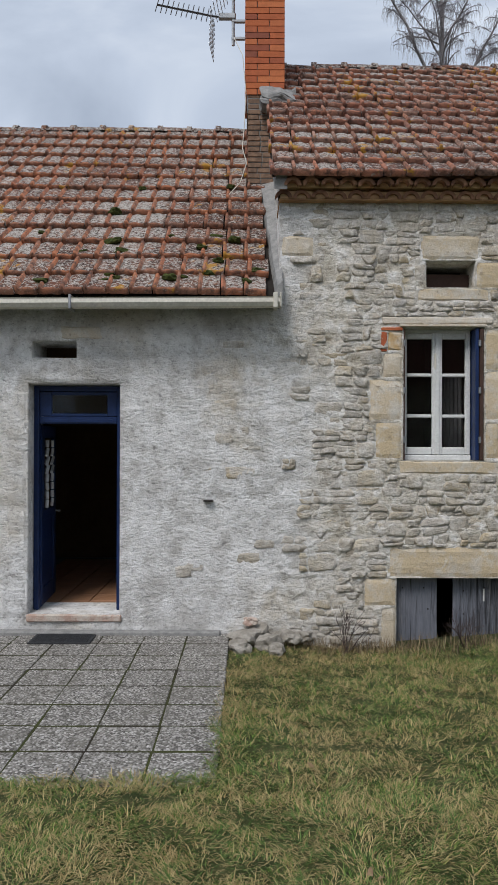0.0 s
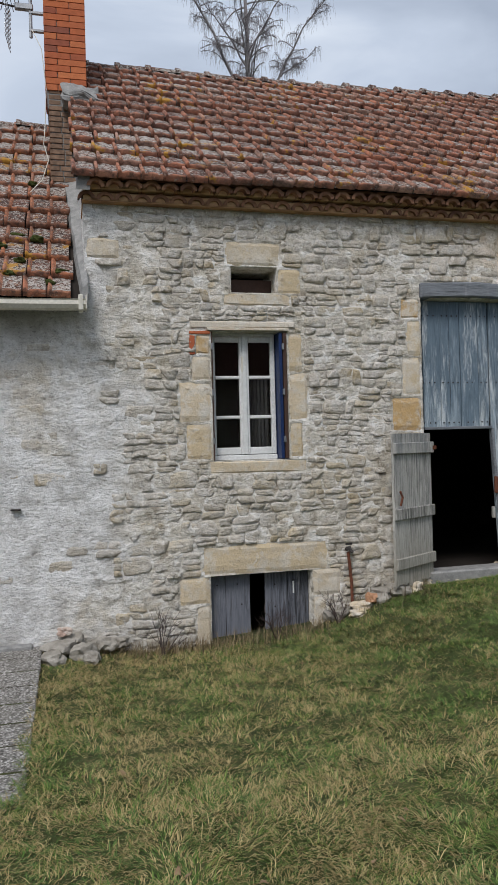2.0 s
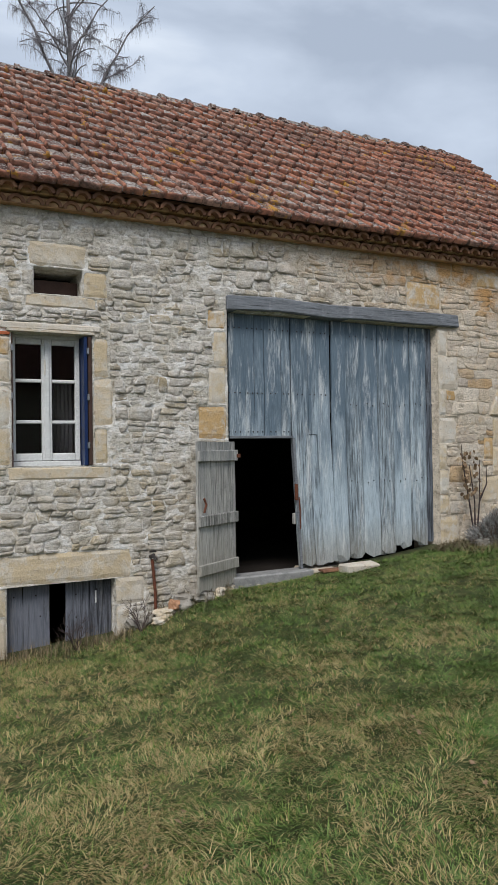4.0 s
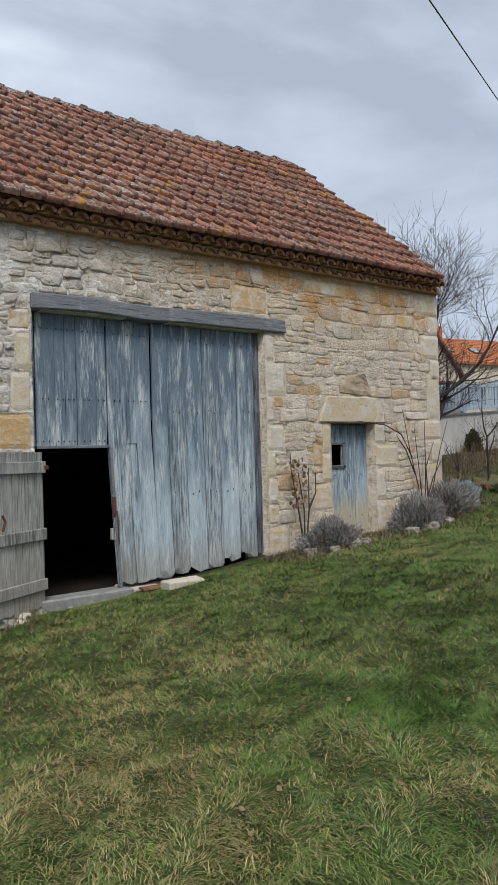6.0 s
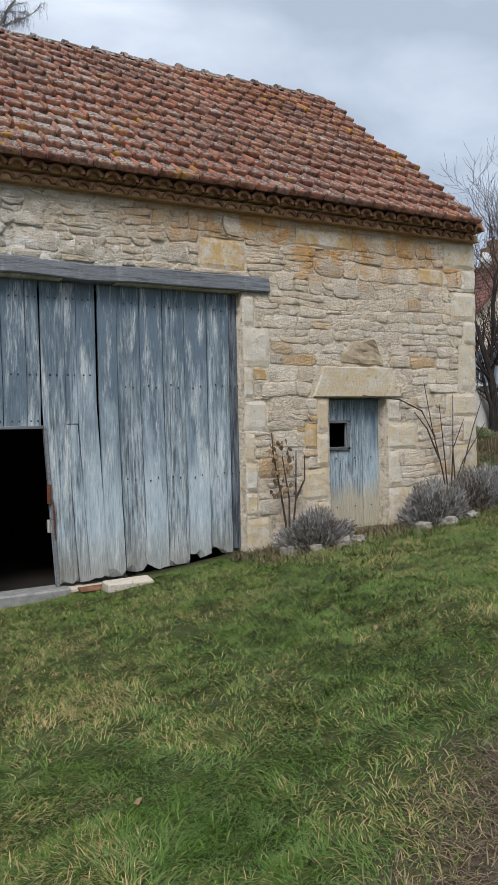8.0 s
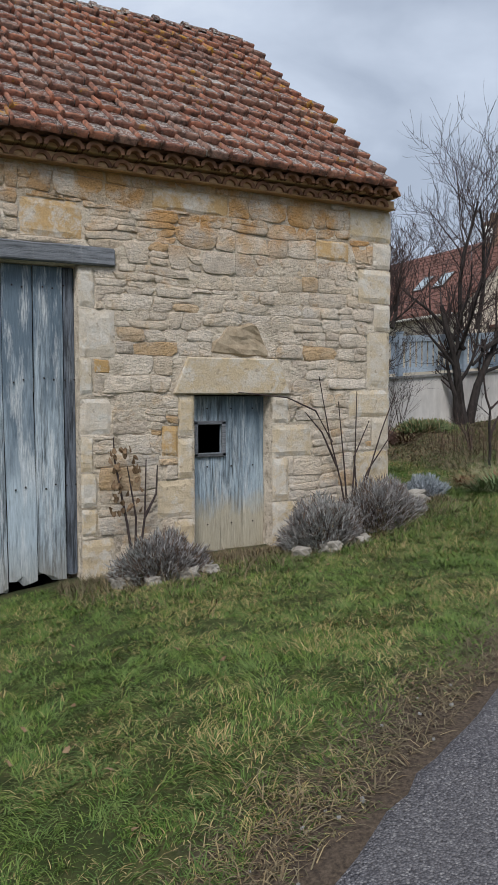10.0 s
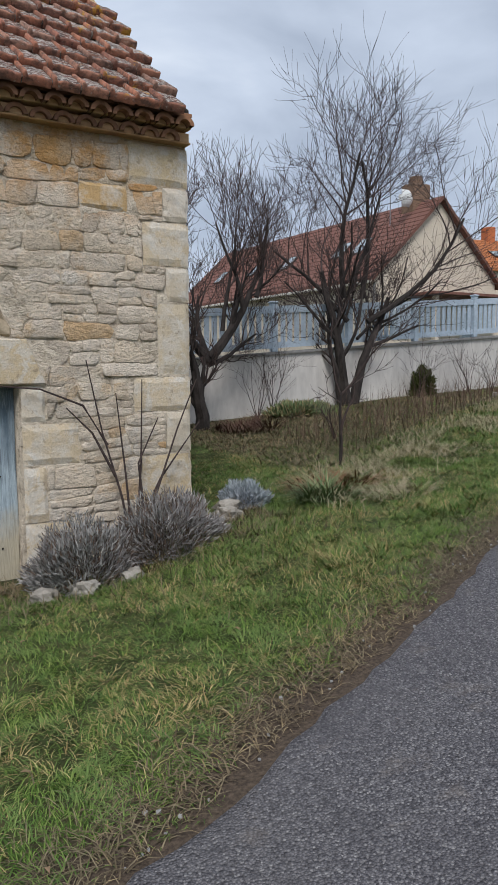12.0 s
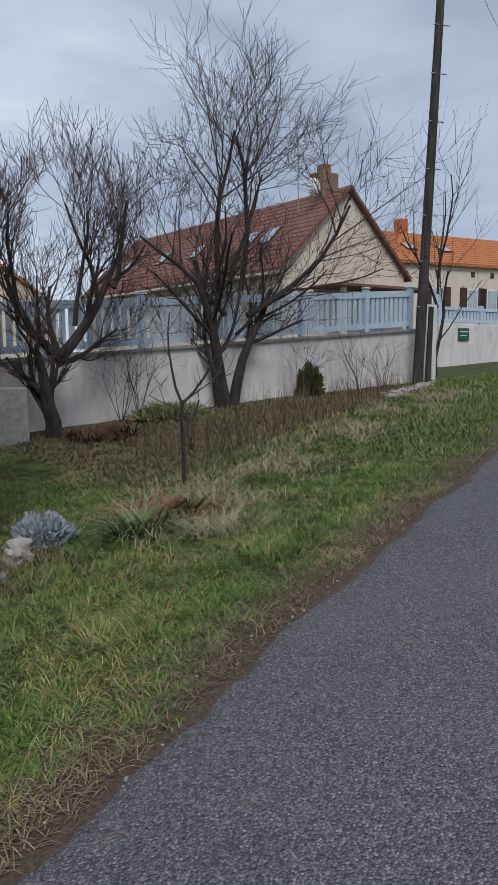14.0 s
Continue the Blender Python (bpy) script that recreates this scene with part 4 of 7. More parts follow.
def cut_stones():
    rnd = random.Random(12)
    mats = {"a": M_ASHLAR, "p": M_PALE, "o": M_OCHRE}
    for i, (x0, x1, z0, z1, k) in enumerate(CUT):
        corner = 0.006 if x1 >= 9.8 else 0
        part("cut_stone", hewn(x0 - 0.004, x1 + 0.002 + corner, z0 - 0.003, z1 + 0.003, rnd.uniform(0.008, 0.016), 0.30, i), mats[k], wall_barn)
    # red brick edge at the window's head
    part("brick", boxed(1.29, 1.49, FACE - 0.022, FACE + 0.1, 2.668, 2.695, 0.005, 0.003, rnd), M_BRICK, wall_barn)
    part("brick", boxed(1.285, 1.345, FACE - 0.018, FACE + 0.1, 2.47, 2.655, 0.006, 0.004, rnd), M_BRICK, wall_barn)
    # trapezoid lintel over the small door
    bm = boxed(7.40, 8.60, FACE - 0.03, FACE + 0.3, 1.985, 2.32, 0.012)
    for v in bm.verts:
        if v.co.z > 2.15:
            v.co.x += 0.13 if v.co.x < 8 else -0.13
    part("lintel", bm, M_ASHLAR, wall_barn)
    bm = boxed(7.76, 8.38, FACE - 0.03, FACE + 0.2, 2.33, 2.64, 0.03, 0.01, rnd)
    bmesh.ops.subdivide_edges(bm, edges=[e for e in bm.edges if e.calc_length() > 0.08], cuts=5, use_grid_fill=True)
    for v in bm.verts:
        k = (v.co.z - 2.33) / 0.31
        v.co.x = 8.1 + (v.co.x - 8.1) * (1 - 0.65 * k * k)
        if v.co.y < FACE + 0.1:
            v.co.y += 0.012 + 0.035 * noise.noise((v.co.x * 9, 2.0, v.co.z * 9))
            v.co.x += 0.03 * noise.noise((v.co.z * 8, 5.0, v.co.x * 5))
            v.co.z += 0.03 * noise.noise((v.co.x * 8, 9.0, v.co.z * 5))
    part("rough_stone", bm, M_ROUGH, wall_barn)
    for x0, x1, z0, z1, m in ((-2.22, -1.995, 1.60, 2.16, M_MORTAR), (-2.30, -1.995, 1.02, 1.59, M_MORTAR), (-2.20, -1.995, 0.50, 1.01, M_MORTAR), (-2.26, -1.995, -0.05, 0.49, M_MORTAR), (-1.70, -1.30, 2.57, 2.70, M_PALE)):
        part("cut_stone", hewn(x0, x1, z0, z1, 0.016, 0.25, x0 + z0), m, wall_house)
    part("lintel", hewn(-2.03, -1.07, 2.165, 2.395, 0.022, 0.3, 4.4), M_MORTAR, wall_house)
    part("threshold", boxed(-2.0, -1.12, FACE - 0.03, FACE + 0.32, -0.055, 0.015, 0.012, 0.004, rnd), M_PINK, wall_house)


def clipped(poly, nx, nz, c):
    """The part of a polygon where nx * x + nz * z <= c."""
    out = []
    for p, q in zip(poly, poly[1:] + poly[:1]):
        a, b = nx * p[0] + nz * p[1] - c, nx * q[0] + nz * q[1] - c
        if a <= 0:
            out.append(p)
        if a * b < 0:
            t = a / (a - b)
            out.append((p[0] + (q[0] - p[0]) * t, p[1] + (q[1] - p[1]) * t))
    return out


def outside(poly, keep, gap):
    """A polygon cut back so that it leaves the kept rectangles free."""
    for a, b, c, d in keep:
        xs, zs = [p[0] for p in poly], [p[1] for p in poly]
        if not poly or max(xs) < a or min(xs) > b or max(zs) < c or min(zs) > d:
            continue
        cx, cz = (max(xs) + min(xs)) / 2, (max(zs) + min(zs)) / 2
        away = ((a - cx, (1, 0, a - gap)), (cx - b, (-1, 0, -b - gap)), (c - cz, (0, 1, c - gap)), (cz - d, (0, -1, -d - gap)))
        poly = clipped(poly, *max(away)[1])
    return poly


def stone_arrays(poly, n, out, tilt, rnd, wear, flat=0.0):
    """Verts and faces of a broken stone on the facade: an uneven outline, a worn edge and a rough face."""
    P = np.array(poly + poly[:1])
    seg = np.hypot(*np.diff(P, axis=0).T)
    at = np.concatenate([[0], np.cumsum(seg)])
    f = (np.arange(n) + rnd.uniform(0, 1)) / n * at[-1]
    ring = np.stack([np.interp(f, at, P[:, 0]), np.interp(f, at, P[:, 1])], -1)
    mid = ring.mean(axis=0)
    ring = mid + (ring - mid) * np.array([[rnd.uniform(1 - wear, 1.03)] for _ in range(n)])
    vs, rows = [], ((1.0, -0.05, 0), (0.98, out * (0.45 + 0.3 * flat), 0.3), (0.87 + 0.06 * flat, out, 0.55), (0.45, out * 1.05, 0.7))
    for k, depth, rough in rows:
        for x, z in ring:
            u, w = mid[0] + (x - mid[0]) * k, mid[1] + (z - mid[1]) * k
            h = depth
            if rough:
                h += out * rough * (noise.noise((u * 11, 4.0, w * 19)) * 0.9 + rnd.uniform(-0.35, 0.35)) + (tilt[0] * (u - mid[0]) + tilt[1] * (w - mid[1]))
            vs.append((u, FACE - h, w))
    vs.append((mid[0], FACE - out * 1.1, mid[1]))
    i = np.arange(n)
    j = (i + 1) % n
    q = np.concatenate([np.stack([i + r * n, j + r * n, j + (r + 1) * n, i + (r + 1) * n], -1) for r in range(3)])
    t = np.stack([i + 3 * n, j + 3 * n, np.full(n, 4 * n)], -1)
    return np.array(vs), q, t


def rubble():
    """Rough courses of broken stone over the barn's front, round the openings and cut stones."""
    rnd = random.Random(3)
    keep = [VENT, WIN, CELLAR, BARN, SMALL, (3.6, 6.9, 3.05, 3.22), (7.40, 8.60, 1.97, 2.32), (7.8, 8.34, 2.33, 2.6), (1.3, 2.33, 2.70, 2.79)] + [c[:4] for c in CUT]
    still = Matrix.Identity(4)
    rest, made = [], 0

    def bed(c, x, z):
        return z + 0.055 * noise.noise((x * 0.9, c * 0.37, 2)) + 0.022 * noise.noise((x * 3.7, c * 1.7, 6))

    def lay(x0, x1, z0, c0, z1, c1):
        nonlocal made
        e = min(max((x0 - 4.0) / 2.6, 0.0), 1.0)
        s0, s1 = rnd.uniform(-0.03, 0.03), rnd.uniform(-0.03, 0.03)
        n = 5
        low = [(x0 + s0 + (x1 + s1 - x0 - s0) * k / n, bed(c0, x0 + (x1 - x0) * k / n, z0) + rnd.uniform(-0.006, 0.006)) for k in range(n + 1)]
        top = [(x0 - s0 + (x1 - s1 - x0 + s0) * k / n, bed(c1, x0 + (x1 - x0) * k / n, z1) + rnd.uniform(-0.008, 0.008)) for k in range(n, -1, -1)]
        poly = clipped(low + top, 1, 0, 9.79)
        poly = outside(poly, keep, 0.004)
        if len(poly) < 4:
            return
        xs, zs = [p[0] for p in poly], [p[1] for p in poly]
        if max(xs) - min(xs) < 0.035 or max(zs) - min(zs) < 0.025:
            return
        mx, mz = sum(xs) / len(xs), sum(zs) / len(zs)
        if any(a < mx < b and c < mz < d for a, b, c, d in keep):
            return
        g = 0.985 - 0.04 * (1 - e)
        poly = [(mx + (x - mx) * g, mz + (z - mz) * (g - 0.015)) for x, z in poly]
        out = (rnd.uniform(0.004, 0.021) if rnd.random() < 0.8 else rnd.uniform(0.018, 0.028)) * (1 - e) + rnd.uniform(0.002, 0.013) * e
        tilt = (rnd.uniform(-0.07, 0.07), rnd.uniform(-0.12, 0.20) * (1 - 0.5 * e))
        single = x0 > 6.9 and 0.55 < mz < 3.5 and made < 300
        st = stone_arrays(poly, 12 if single else 15, out, tilt, rnd, 0.09 - 0.055 * e, e)
        if single:
            me = raw("stone", st[0], [st[1], st[2]])
            me.materials.append(M_RUBBLE)
            ob = new("stone", me)
            ob.parent = wall_barn
            made += 1
        else:
            rest.append((st, still))

    z, c = -0.5, 0
    while z < 3.86:
        h = rnd.choice((0.10, 0.12, 0.14, 0.16, 0.19))
        x = 0.36 + rnd.uniform(0, 0.1)
        while x < 9.78:
            e = min(max((x - 4.0) / 2.6, 0.0), 1.0)
            w = (rnd.uniform(0.08, 0.2) if rnd.random() < 0.4 else rnd.uniform(0.18, 0.42)) * (0.72 + 0.42 * e)
            x1 = x + w
            # near the plastered house some stones stay under the lime
            if rnd.random() < min(1.0, 0.35 + (x - 0.3) / 1.0) and rnd.random() > 0.07 * (1 - e):
                parts = 1
                if rnd.random() < 0.72 - 0.42 * e:
                    parts = 2 if h < 0.15 or rnd.random() < 0.6 else 3
                for k in range(parts):
                    za, zb = z + h * k / parts, z + h * (k + 1) / parts
                    if parts > 1 and w > 0.22 and rnd.random() < 0.5:
                        m = x + w * rnd.uniform(0.35, 0.65)
                        lay(x, m, za, c + k / parts, zb, c + (k + 1) / parts)
                        lay(m, x1, za, c + k / parts, zb, c + (k + 1) / parts)
                    else:
                        lay(x, x1, za, c + k / parts, zb, c + (k + 1) / parts)
            x = x1
        z += h
        c += 1
    # stones that show through the plaster of the house, most of them under the eaves and at its end
    for _ in range(150):
        x, zz = rnd.uniform(-4.0, 0.22), rnd.uniform(-0.1, 2.82)
        if rnd.random() > max(0, (x + 0.75) / 0.9) + (0.55 if zz > 2.5 else 0):
            continue
        w, h = rnd.uniform(0.06, 0.14), rnd.uniform(0.03, 0.06)
        if -2.4 < x < -1.0 and zz < 2.75 or x + w > SEAM:
            continue
        poly = [(x - w, zz - h), (x, zz - h * 1.1), (x + w, zz - h * 0.9), (x + w * 0.95, zz + h), (x, zz + h * 1.05), (x - w, zz + h * 0.85)]
        rest.append((stone_arrays(poly, 14, rnd.uniform(0.004, 0.011), (rnd.uniform(-0.05, 0.05), rnd.uniform(-0.1, 0.1)), rnd, 0.12), still))
    me = joined(rest, "stones")
    me.materials.append(M_RUBBLE)
    ob = new("stones", me)
    ob.parent = wall_barn
    tagged(ob, kind="stuff")


cut_stones()
rubble()


def pavers():
    terrace = thing("pavement_terrace", "terrace of square exposed-aggregate slabs, mossy joints", "paving", kind="structure")
    rnd = random.Random(4)
    me = mesh_of(boxed(-0.189, 0.189, -0.182, 0.182, -0.04, 0.0, 0.006), "paving_slab")
    me.materials.append(M_PAVER)
    for i in range(9):
        for j in range(8):
            x, y = -0.306 - i * 0.386, 4.085 + j * 0.386
            ob = new("paving_slab", me)
            ob.matrix_world = pose(x + rnd.uniform(-0.004, 0.004), y + rnd.uniform(-0.004, 0.004), -0.158 + rnd.uniform(-0.001, 0.002), rnd.uniform(-0.15, 0.15), rnd.uniform(-0.15, 0.15), rnd.uniform(-0.8, 0.8))
            ob.parent = terrace
    part("bedding", boxed(-5.0, -0.15, 3.91, FACE + 0.02, -0.3, -0.1612), M_SOILJOINT, terrace)
    part("kerb", boxed(-5.0, -0.2, FACE - 0.1, FACE + 0.01, -0.2, -0.125, 0.01), M_CEMENT, terrace)


def floor_tiles():
    me = mesh_of(boxed(-0.148, 0.148, -0.148, 0.148, -0.02, 0.0, 0.003), "floor_tile")
    me.materials.append(M_TERRA)
    for i in range(6):
        for j in range(10):
            ob = new("floor_tile", me)
            ob.matrix_world = pose(-2.3 + i * 0.303, FACE + 0.48 + j * 0.303, 0.012)
            ob.parent = floor_room


def blades(name, pts, length, width, lean, material, label, seed, category="grass", flow=None):
    """Many bent blades as one object."""
    g = np.random.default_rng(seed)
    n = len(pts)
    L = length * g.uniform(0.55, 1.35, n)
    az, le = g.uniform(0, 2 * np.pi, n), np.radians(g.uniform(lean[0], lean[1], n))
    if flow is not None:
        az = flow + g.normal(0, 0.55, n)
    d = np.stack([np.cos(az), np.sin(az)], -1)
    s = np.stack([-d[:, 1], d[:, 0], np.zeros(n)], -1) * (width * g.uniform(0.6, 1.3, n))[:, None] * 0.5
    l1, l2 = le * 0.8, np.minimum(le * 1.22, 1.66)
    mid = pts + np.concatenate([d * (np.sin(l1) * L * 0.5)[:, None], (np.cos(l1) * L * 0.5)[:, None]], -1)
    tip = mid + np.concatenate([d * (np.sin(l2) * L * 0.5)[:, None], (np.cos(l2) * L * 0.5)[:, None]], -1)
    V = np.stack([pts - s, pts + s, mid - s * 0.75, mid + s * 0.75, tip], 1).reshape(-1, 3)
    b = np.arange(n)[:, None] * 5
    me = raw(name, V, [b + np.array([0, 1, 3, 2]), b + np.array([2, 3, 4])])
    me.materials.append(material)
    return tagged(new(name, me), label, category, kind="stuff")


def scatter(n, x0, x1, y0, y1, seed, clump=0.0):
    g = np.random.default_rng(seed)
    x, y = g.uniform(x0, x1, n), g.uniform(y0, y1, n)
    off = edge_of_road(x, y)
    ok = (off > 0.05 + g.exponential(0.13, n) + 0.10 * np.sin(x * 2.1) * np.sin(x * 5.3 + y))
    ok &= ~((x < -0.175 + 0.02 * np.sin(y * 9)) & (y > 3.93 + 0.02 * np.sin(x * 11)))
    ok &= ~((x < 9.85) & (y > FACE - 0.03))
    ok &= (y < 11.75)
    bed = (x > 11.5) & (x < 19) & (y > 8.0 + (x - 12) * 0.37)
    ok &= ~(bed & (g.uniform(0, 1, n) < 0.78))
    x, y = x[ok], y[ok]
    return np.stack([x, y, level(x, y) - 0.01], -1)


def tufts(n, each, x0, x1, y0, y1, seed, radius):
    """Roots of tufts whose blades fan out from the middle, and the way each one leans."""
    c = scatter(n, x0, x1, y0, y1, seed)
    g = np.random.default_rng(seed + 50)
    size = g.uniform(0.4, 1.5, len(c)) * radius
    a = g.uniform(0, 2 * np.pi, (len(c), each))
    r = np.sqrt(g.uniform(0, 1, (len(c), each))) * size[:, None]
    comb = g.uniform(0, 2 * np.pi, len(c))[:, None]
    x, y = (c[:, :1] + r * np.cos(a)).ravel(), (c[:, 1:2] + r * np.sin(a)).ravel()
    way = np.arctan2(np.sin(a) + 0.9 * np.sin(comb), np.cos(a) + 0.9 * np.cos(comb)).ravel()
    ok = (edge_of_road(x, y) > 0.16 + 0.10 * np.sin(x * 2.1) * np.sin(x * 5.3 + y)) & ~((x < -0.16) & (y > 3.94)) & ~((x < 9.85) & (y > FACE - 0.03))
    x, y = x[ok], y[ok]
    return np.stack([x, y, level(x, y) - 0.008], -1), way[ok]


def lawn():
    near = np.concatenate([scatter(330000, -2.6, 10.2, 0.9, 6.95, 1), scatter(60000, -1.2, 4.5, 1.6, 3.6, 11), scatter(45000, 2.5, 9.0, 2.0, 4.6, 12), scatter(130000, 10.0, 14.0, 3.0, 11.0, 2)])
    sweep = np.array([noise.noise((x * 1.6, y * 1.6, 0)) * 7 + noise.noise((x * 5, y * 5, 4)) * 3 for x, y, _ in near])
    blades("lawn", near, 0.066, 0.0044, (58, 89), M_GRASS, "matted winter lawn, green with straw-coloured patches", 3, flow=sweep)
    p, way = tufts(12500, 18, -2.6, 10.2, 0.6, 6.95, 7, 0.045)
    blades("lawn_tussocks", p, 0.075, 0.0044, (48, 87), M_GRASS, "longer tussocks of winter grass in the lawn", 7, flow=way)
    p, way = tufts(4600, 20, 8.6, 14.5, 3.0, 9.0, 8, 0.06)
    blades("verge_tussocks", p, 0.095, 0.0038, (45, 87), M_GRASS, "longer tussocks of grass on the verge", 9, flow=way)
    far = scatter(80000, 14.0, 24.0, 5.0, 12.0, 5)
    blades("verge_grass", far, 0.10, 0.010, (35, 85), M_GRASS, "rough grass verge, green and straw-coloured", 6)


def verge_grit():
    """Small loose stones and fallen leaves along the lane and on the lawn."""
    rnd = random.Random(17)
    shapes = [arrays(stone_mesh(s)) for s in range(6)]
    bits = []
    for _ in range(260):
        s, off = rnd.uniform(-6, 14), rnd.gauss(0.05, 0.09)
        x = ROAD_P[0] + ROAD_D[0] * s - ROAD_D[1] * off
        y = ROAD_P[1] + ROAD_D[1] * s + ROAD_D[0] * off
        k = rnd.uniform(0.004, 0.012)
        bits.append((shapes[rnd.randrange(6)], pose(x, y, float(level(x, y)) + 0.008, -90, 0, rnd.uniform(0, 360)) @ Matrix.Diagonal((k * 1.4, k * 0.5, k, 1))))
    me = joined(bits, "verge_grit")
    me.materials.append(M_CEMENT)
    tagged(new("verge_grit", me), "loose grit along the crumbling lane edge", "gravel", kind="stuff")
    g = np.random.default_rng(19)
    s, off = g.uniform(-3, 13, 15000), np.abs(g.normal(0.16, 0.14, 15000))
    x, y = ROAD_P[0] + ROAD_D[0] * s - ROAD_D[1] * off, ROAD_P[1] + ROAD_D[1] * s + ROAD_D[0] * off
    blades("verge_thatch", np.stack([x, y, level(x, y) + 0.002], -1), 0.085, 0.0045, (72, 90), M_LITTER, "flattened dead grass along the muddy lane edge", 20, "dead grass")
    pts = np.concatenate([scatter(170, -0.1, 10.0, 1.5, 6.8, 91), scatter(60, 9.8, 14.0, 4.5, 8.0, 92)])
    pts[:, 2] += 0.03
    blades("fallen_leaves", pts, 0.045, 0.022, (75, 86), M_STRAW, "brown fallen leaves scattered over the lawn", 93, "leaves")


pavers()
floor_tiles()
lawn()
verge_grit()


# ---- eaves, gutter, chimney ----
def genoise():
    """Two courses of half-round clay tiles bedded in mortar under the eaves."""
    eaves = thing("eaves_cornice", "two-course cornice of half-round clay tiles in ochre mortar", "cornice", kind="structure")
    rnd = random.Random(6)

    def arch(r, out):
        bm = bmesh.new()
        n = 8
        rows = []
        for rad in (r + 0.004, r - 0.026):
            for y in (0.0, out):
                rows.append([bm.verts.new((rad * 1.08 * math.cos(math.pi * k / n), y, rad * math.sin(math.pi * k / n))) for k in range(n + 1)])
        for a, b in ((0, 1), (3, 2), (2, 0)):
            for k in range(n):
                bm.faces.new((rows[a][k], rows[a][k + 1], rows[b][k + 1], rows[b][k]))
        bmesh.ops.recalc_face_normals(bm, faces=bm.faces)
        me = mesh_of(bm, "cornice_tile")
        me.materials.append(M_GENOISE)
        return me

    part("tile_bedding", boxed(SEAM, 9.77, FACE - 0.17, FACE + 0.3, 4.034, 4.062, 0.004), M_GENOISE, eaves)
    for z, out, r, off in ((3.868, 0.11, 0.070, 0.0), (3.958, 0.20, 0.070, 0.08)):
        me = arch(r, out + 0.05)
        x = SEAM + 0.03 + off
        while x < 9.74:
            ob = new("cornice_tile", me)
            ob.matrix_world = pose(x, FACE - out + rnd.uniform(-0.008, 0.008), z + rnd.uniform(-0.005, 0.005), rnd.uniform(-2, 2), rnd.uniform(-3, 3), rnd.uniform(-2, 2))
            ob.parent = eaves
            x += 0.168
        back = 0.03 if out < 0.15 else 0.075
        part("mortar_bed", boxed(SEAM, 9.785, FACE - out + back, FACE + 0.45, z + 0.002, z + 0.072, 0.004), M_BED, eaves)
        if out < 0.15:
            part("flat_tile_course", boxed(SEAM - 0.01, 9.79, FACE - out + 0.012, FACE + 0.46, z - 0.016, z - 0.001, 0.004), M_FLATTILE, eaves)


def gutter():
    g = thing("gutter", "cream plastic half-round gutter with brackets", "gutter")
    bm = bmesh.new()
    prof = [(-0.07, 0.05), (-0.075, 0.0), (-0.05, -0.045), (0.0, -0.06), (0.05, -0.045), (0.07, 0.0), (0.07, 0.05), (0.062, 0.05), (0.062, 0.0), (0.044, -0.038), (0, -0.052), (-0.044, -0.038), (-0.066, 0.0), (-0.055, 0.05), (-0.055, 0.062), (-0.078, 0.062)]
    rings = [[bm.verts.new((x, 6.62 + y, 2.845 + z * 0.75 + dz)) for y, z in prof] for x, dz in ((-6.9, -0.05), (0.33, 0.012))]
    n = len(prof)
    for k in range(n):
        bm.faces.new((rings[0][k], rings[0][(k + 1) % n], rings[1][(k + 1) % n], rings[1][k]))
    bm.faces.new(rings[1])
    bmesh.ops.recalc_face_normals(bm, faces=bm.faces)
    part("channel", bm, M_PVC, g)
    part("end_cap", boxed(0.33, 0.342, 6.545, 6.695, 2.81, 2.94, 0.01), M_PVC, g)
    part("joint_clip", boxed(0.27, 0.31, 6.535, 6.70, 2.805, 2.942, 0.006), M_PVC, g)
    for x in (-5.0, -3.3, -1.52):
        part("bracket", boxed(x - 0.012, x + 0.012, 6.54, 6.72, 2.785, 2.915, 0.005), M_ALU, g, "grey metal bracket")
    tagged(part("fascia", boxed(-6.9, SEAM, 6.73, FACE - 0.02, 2.86, 2.92, 0.005), M_BEAM), "dark weathered eaves board", "board", kind="structure")


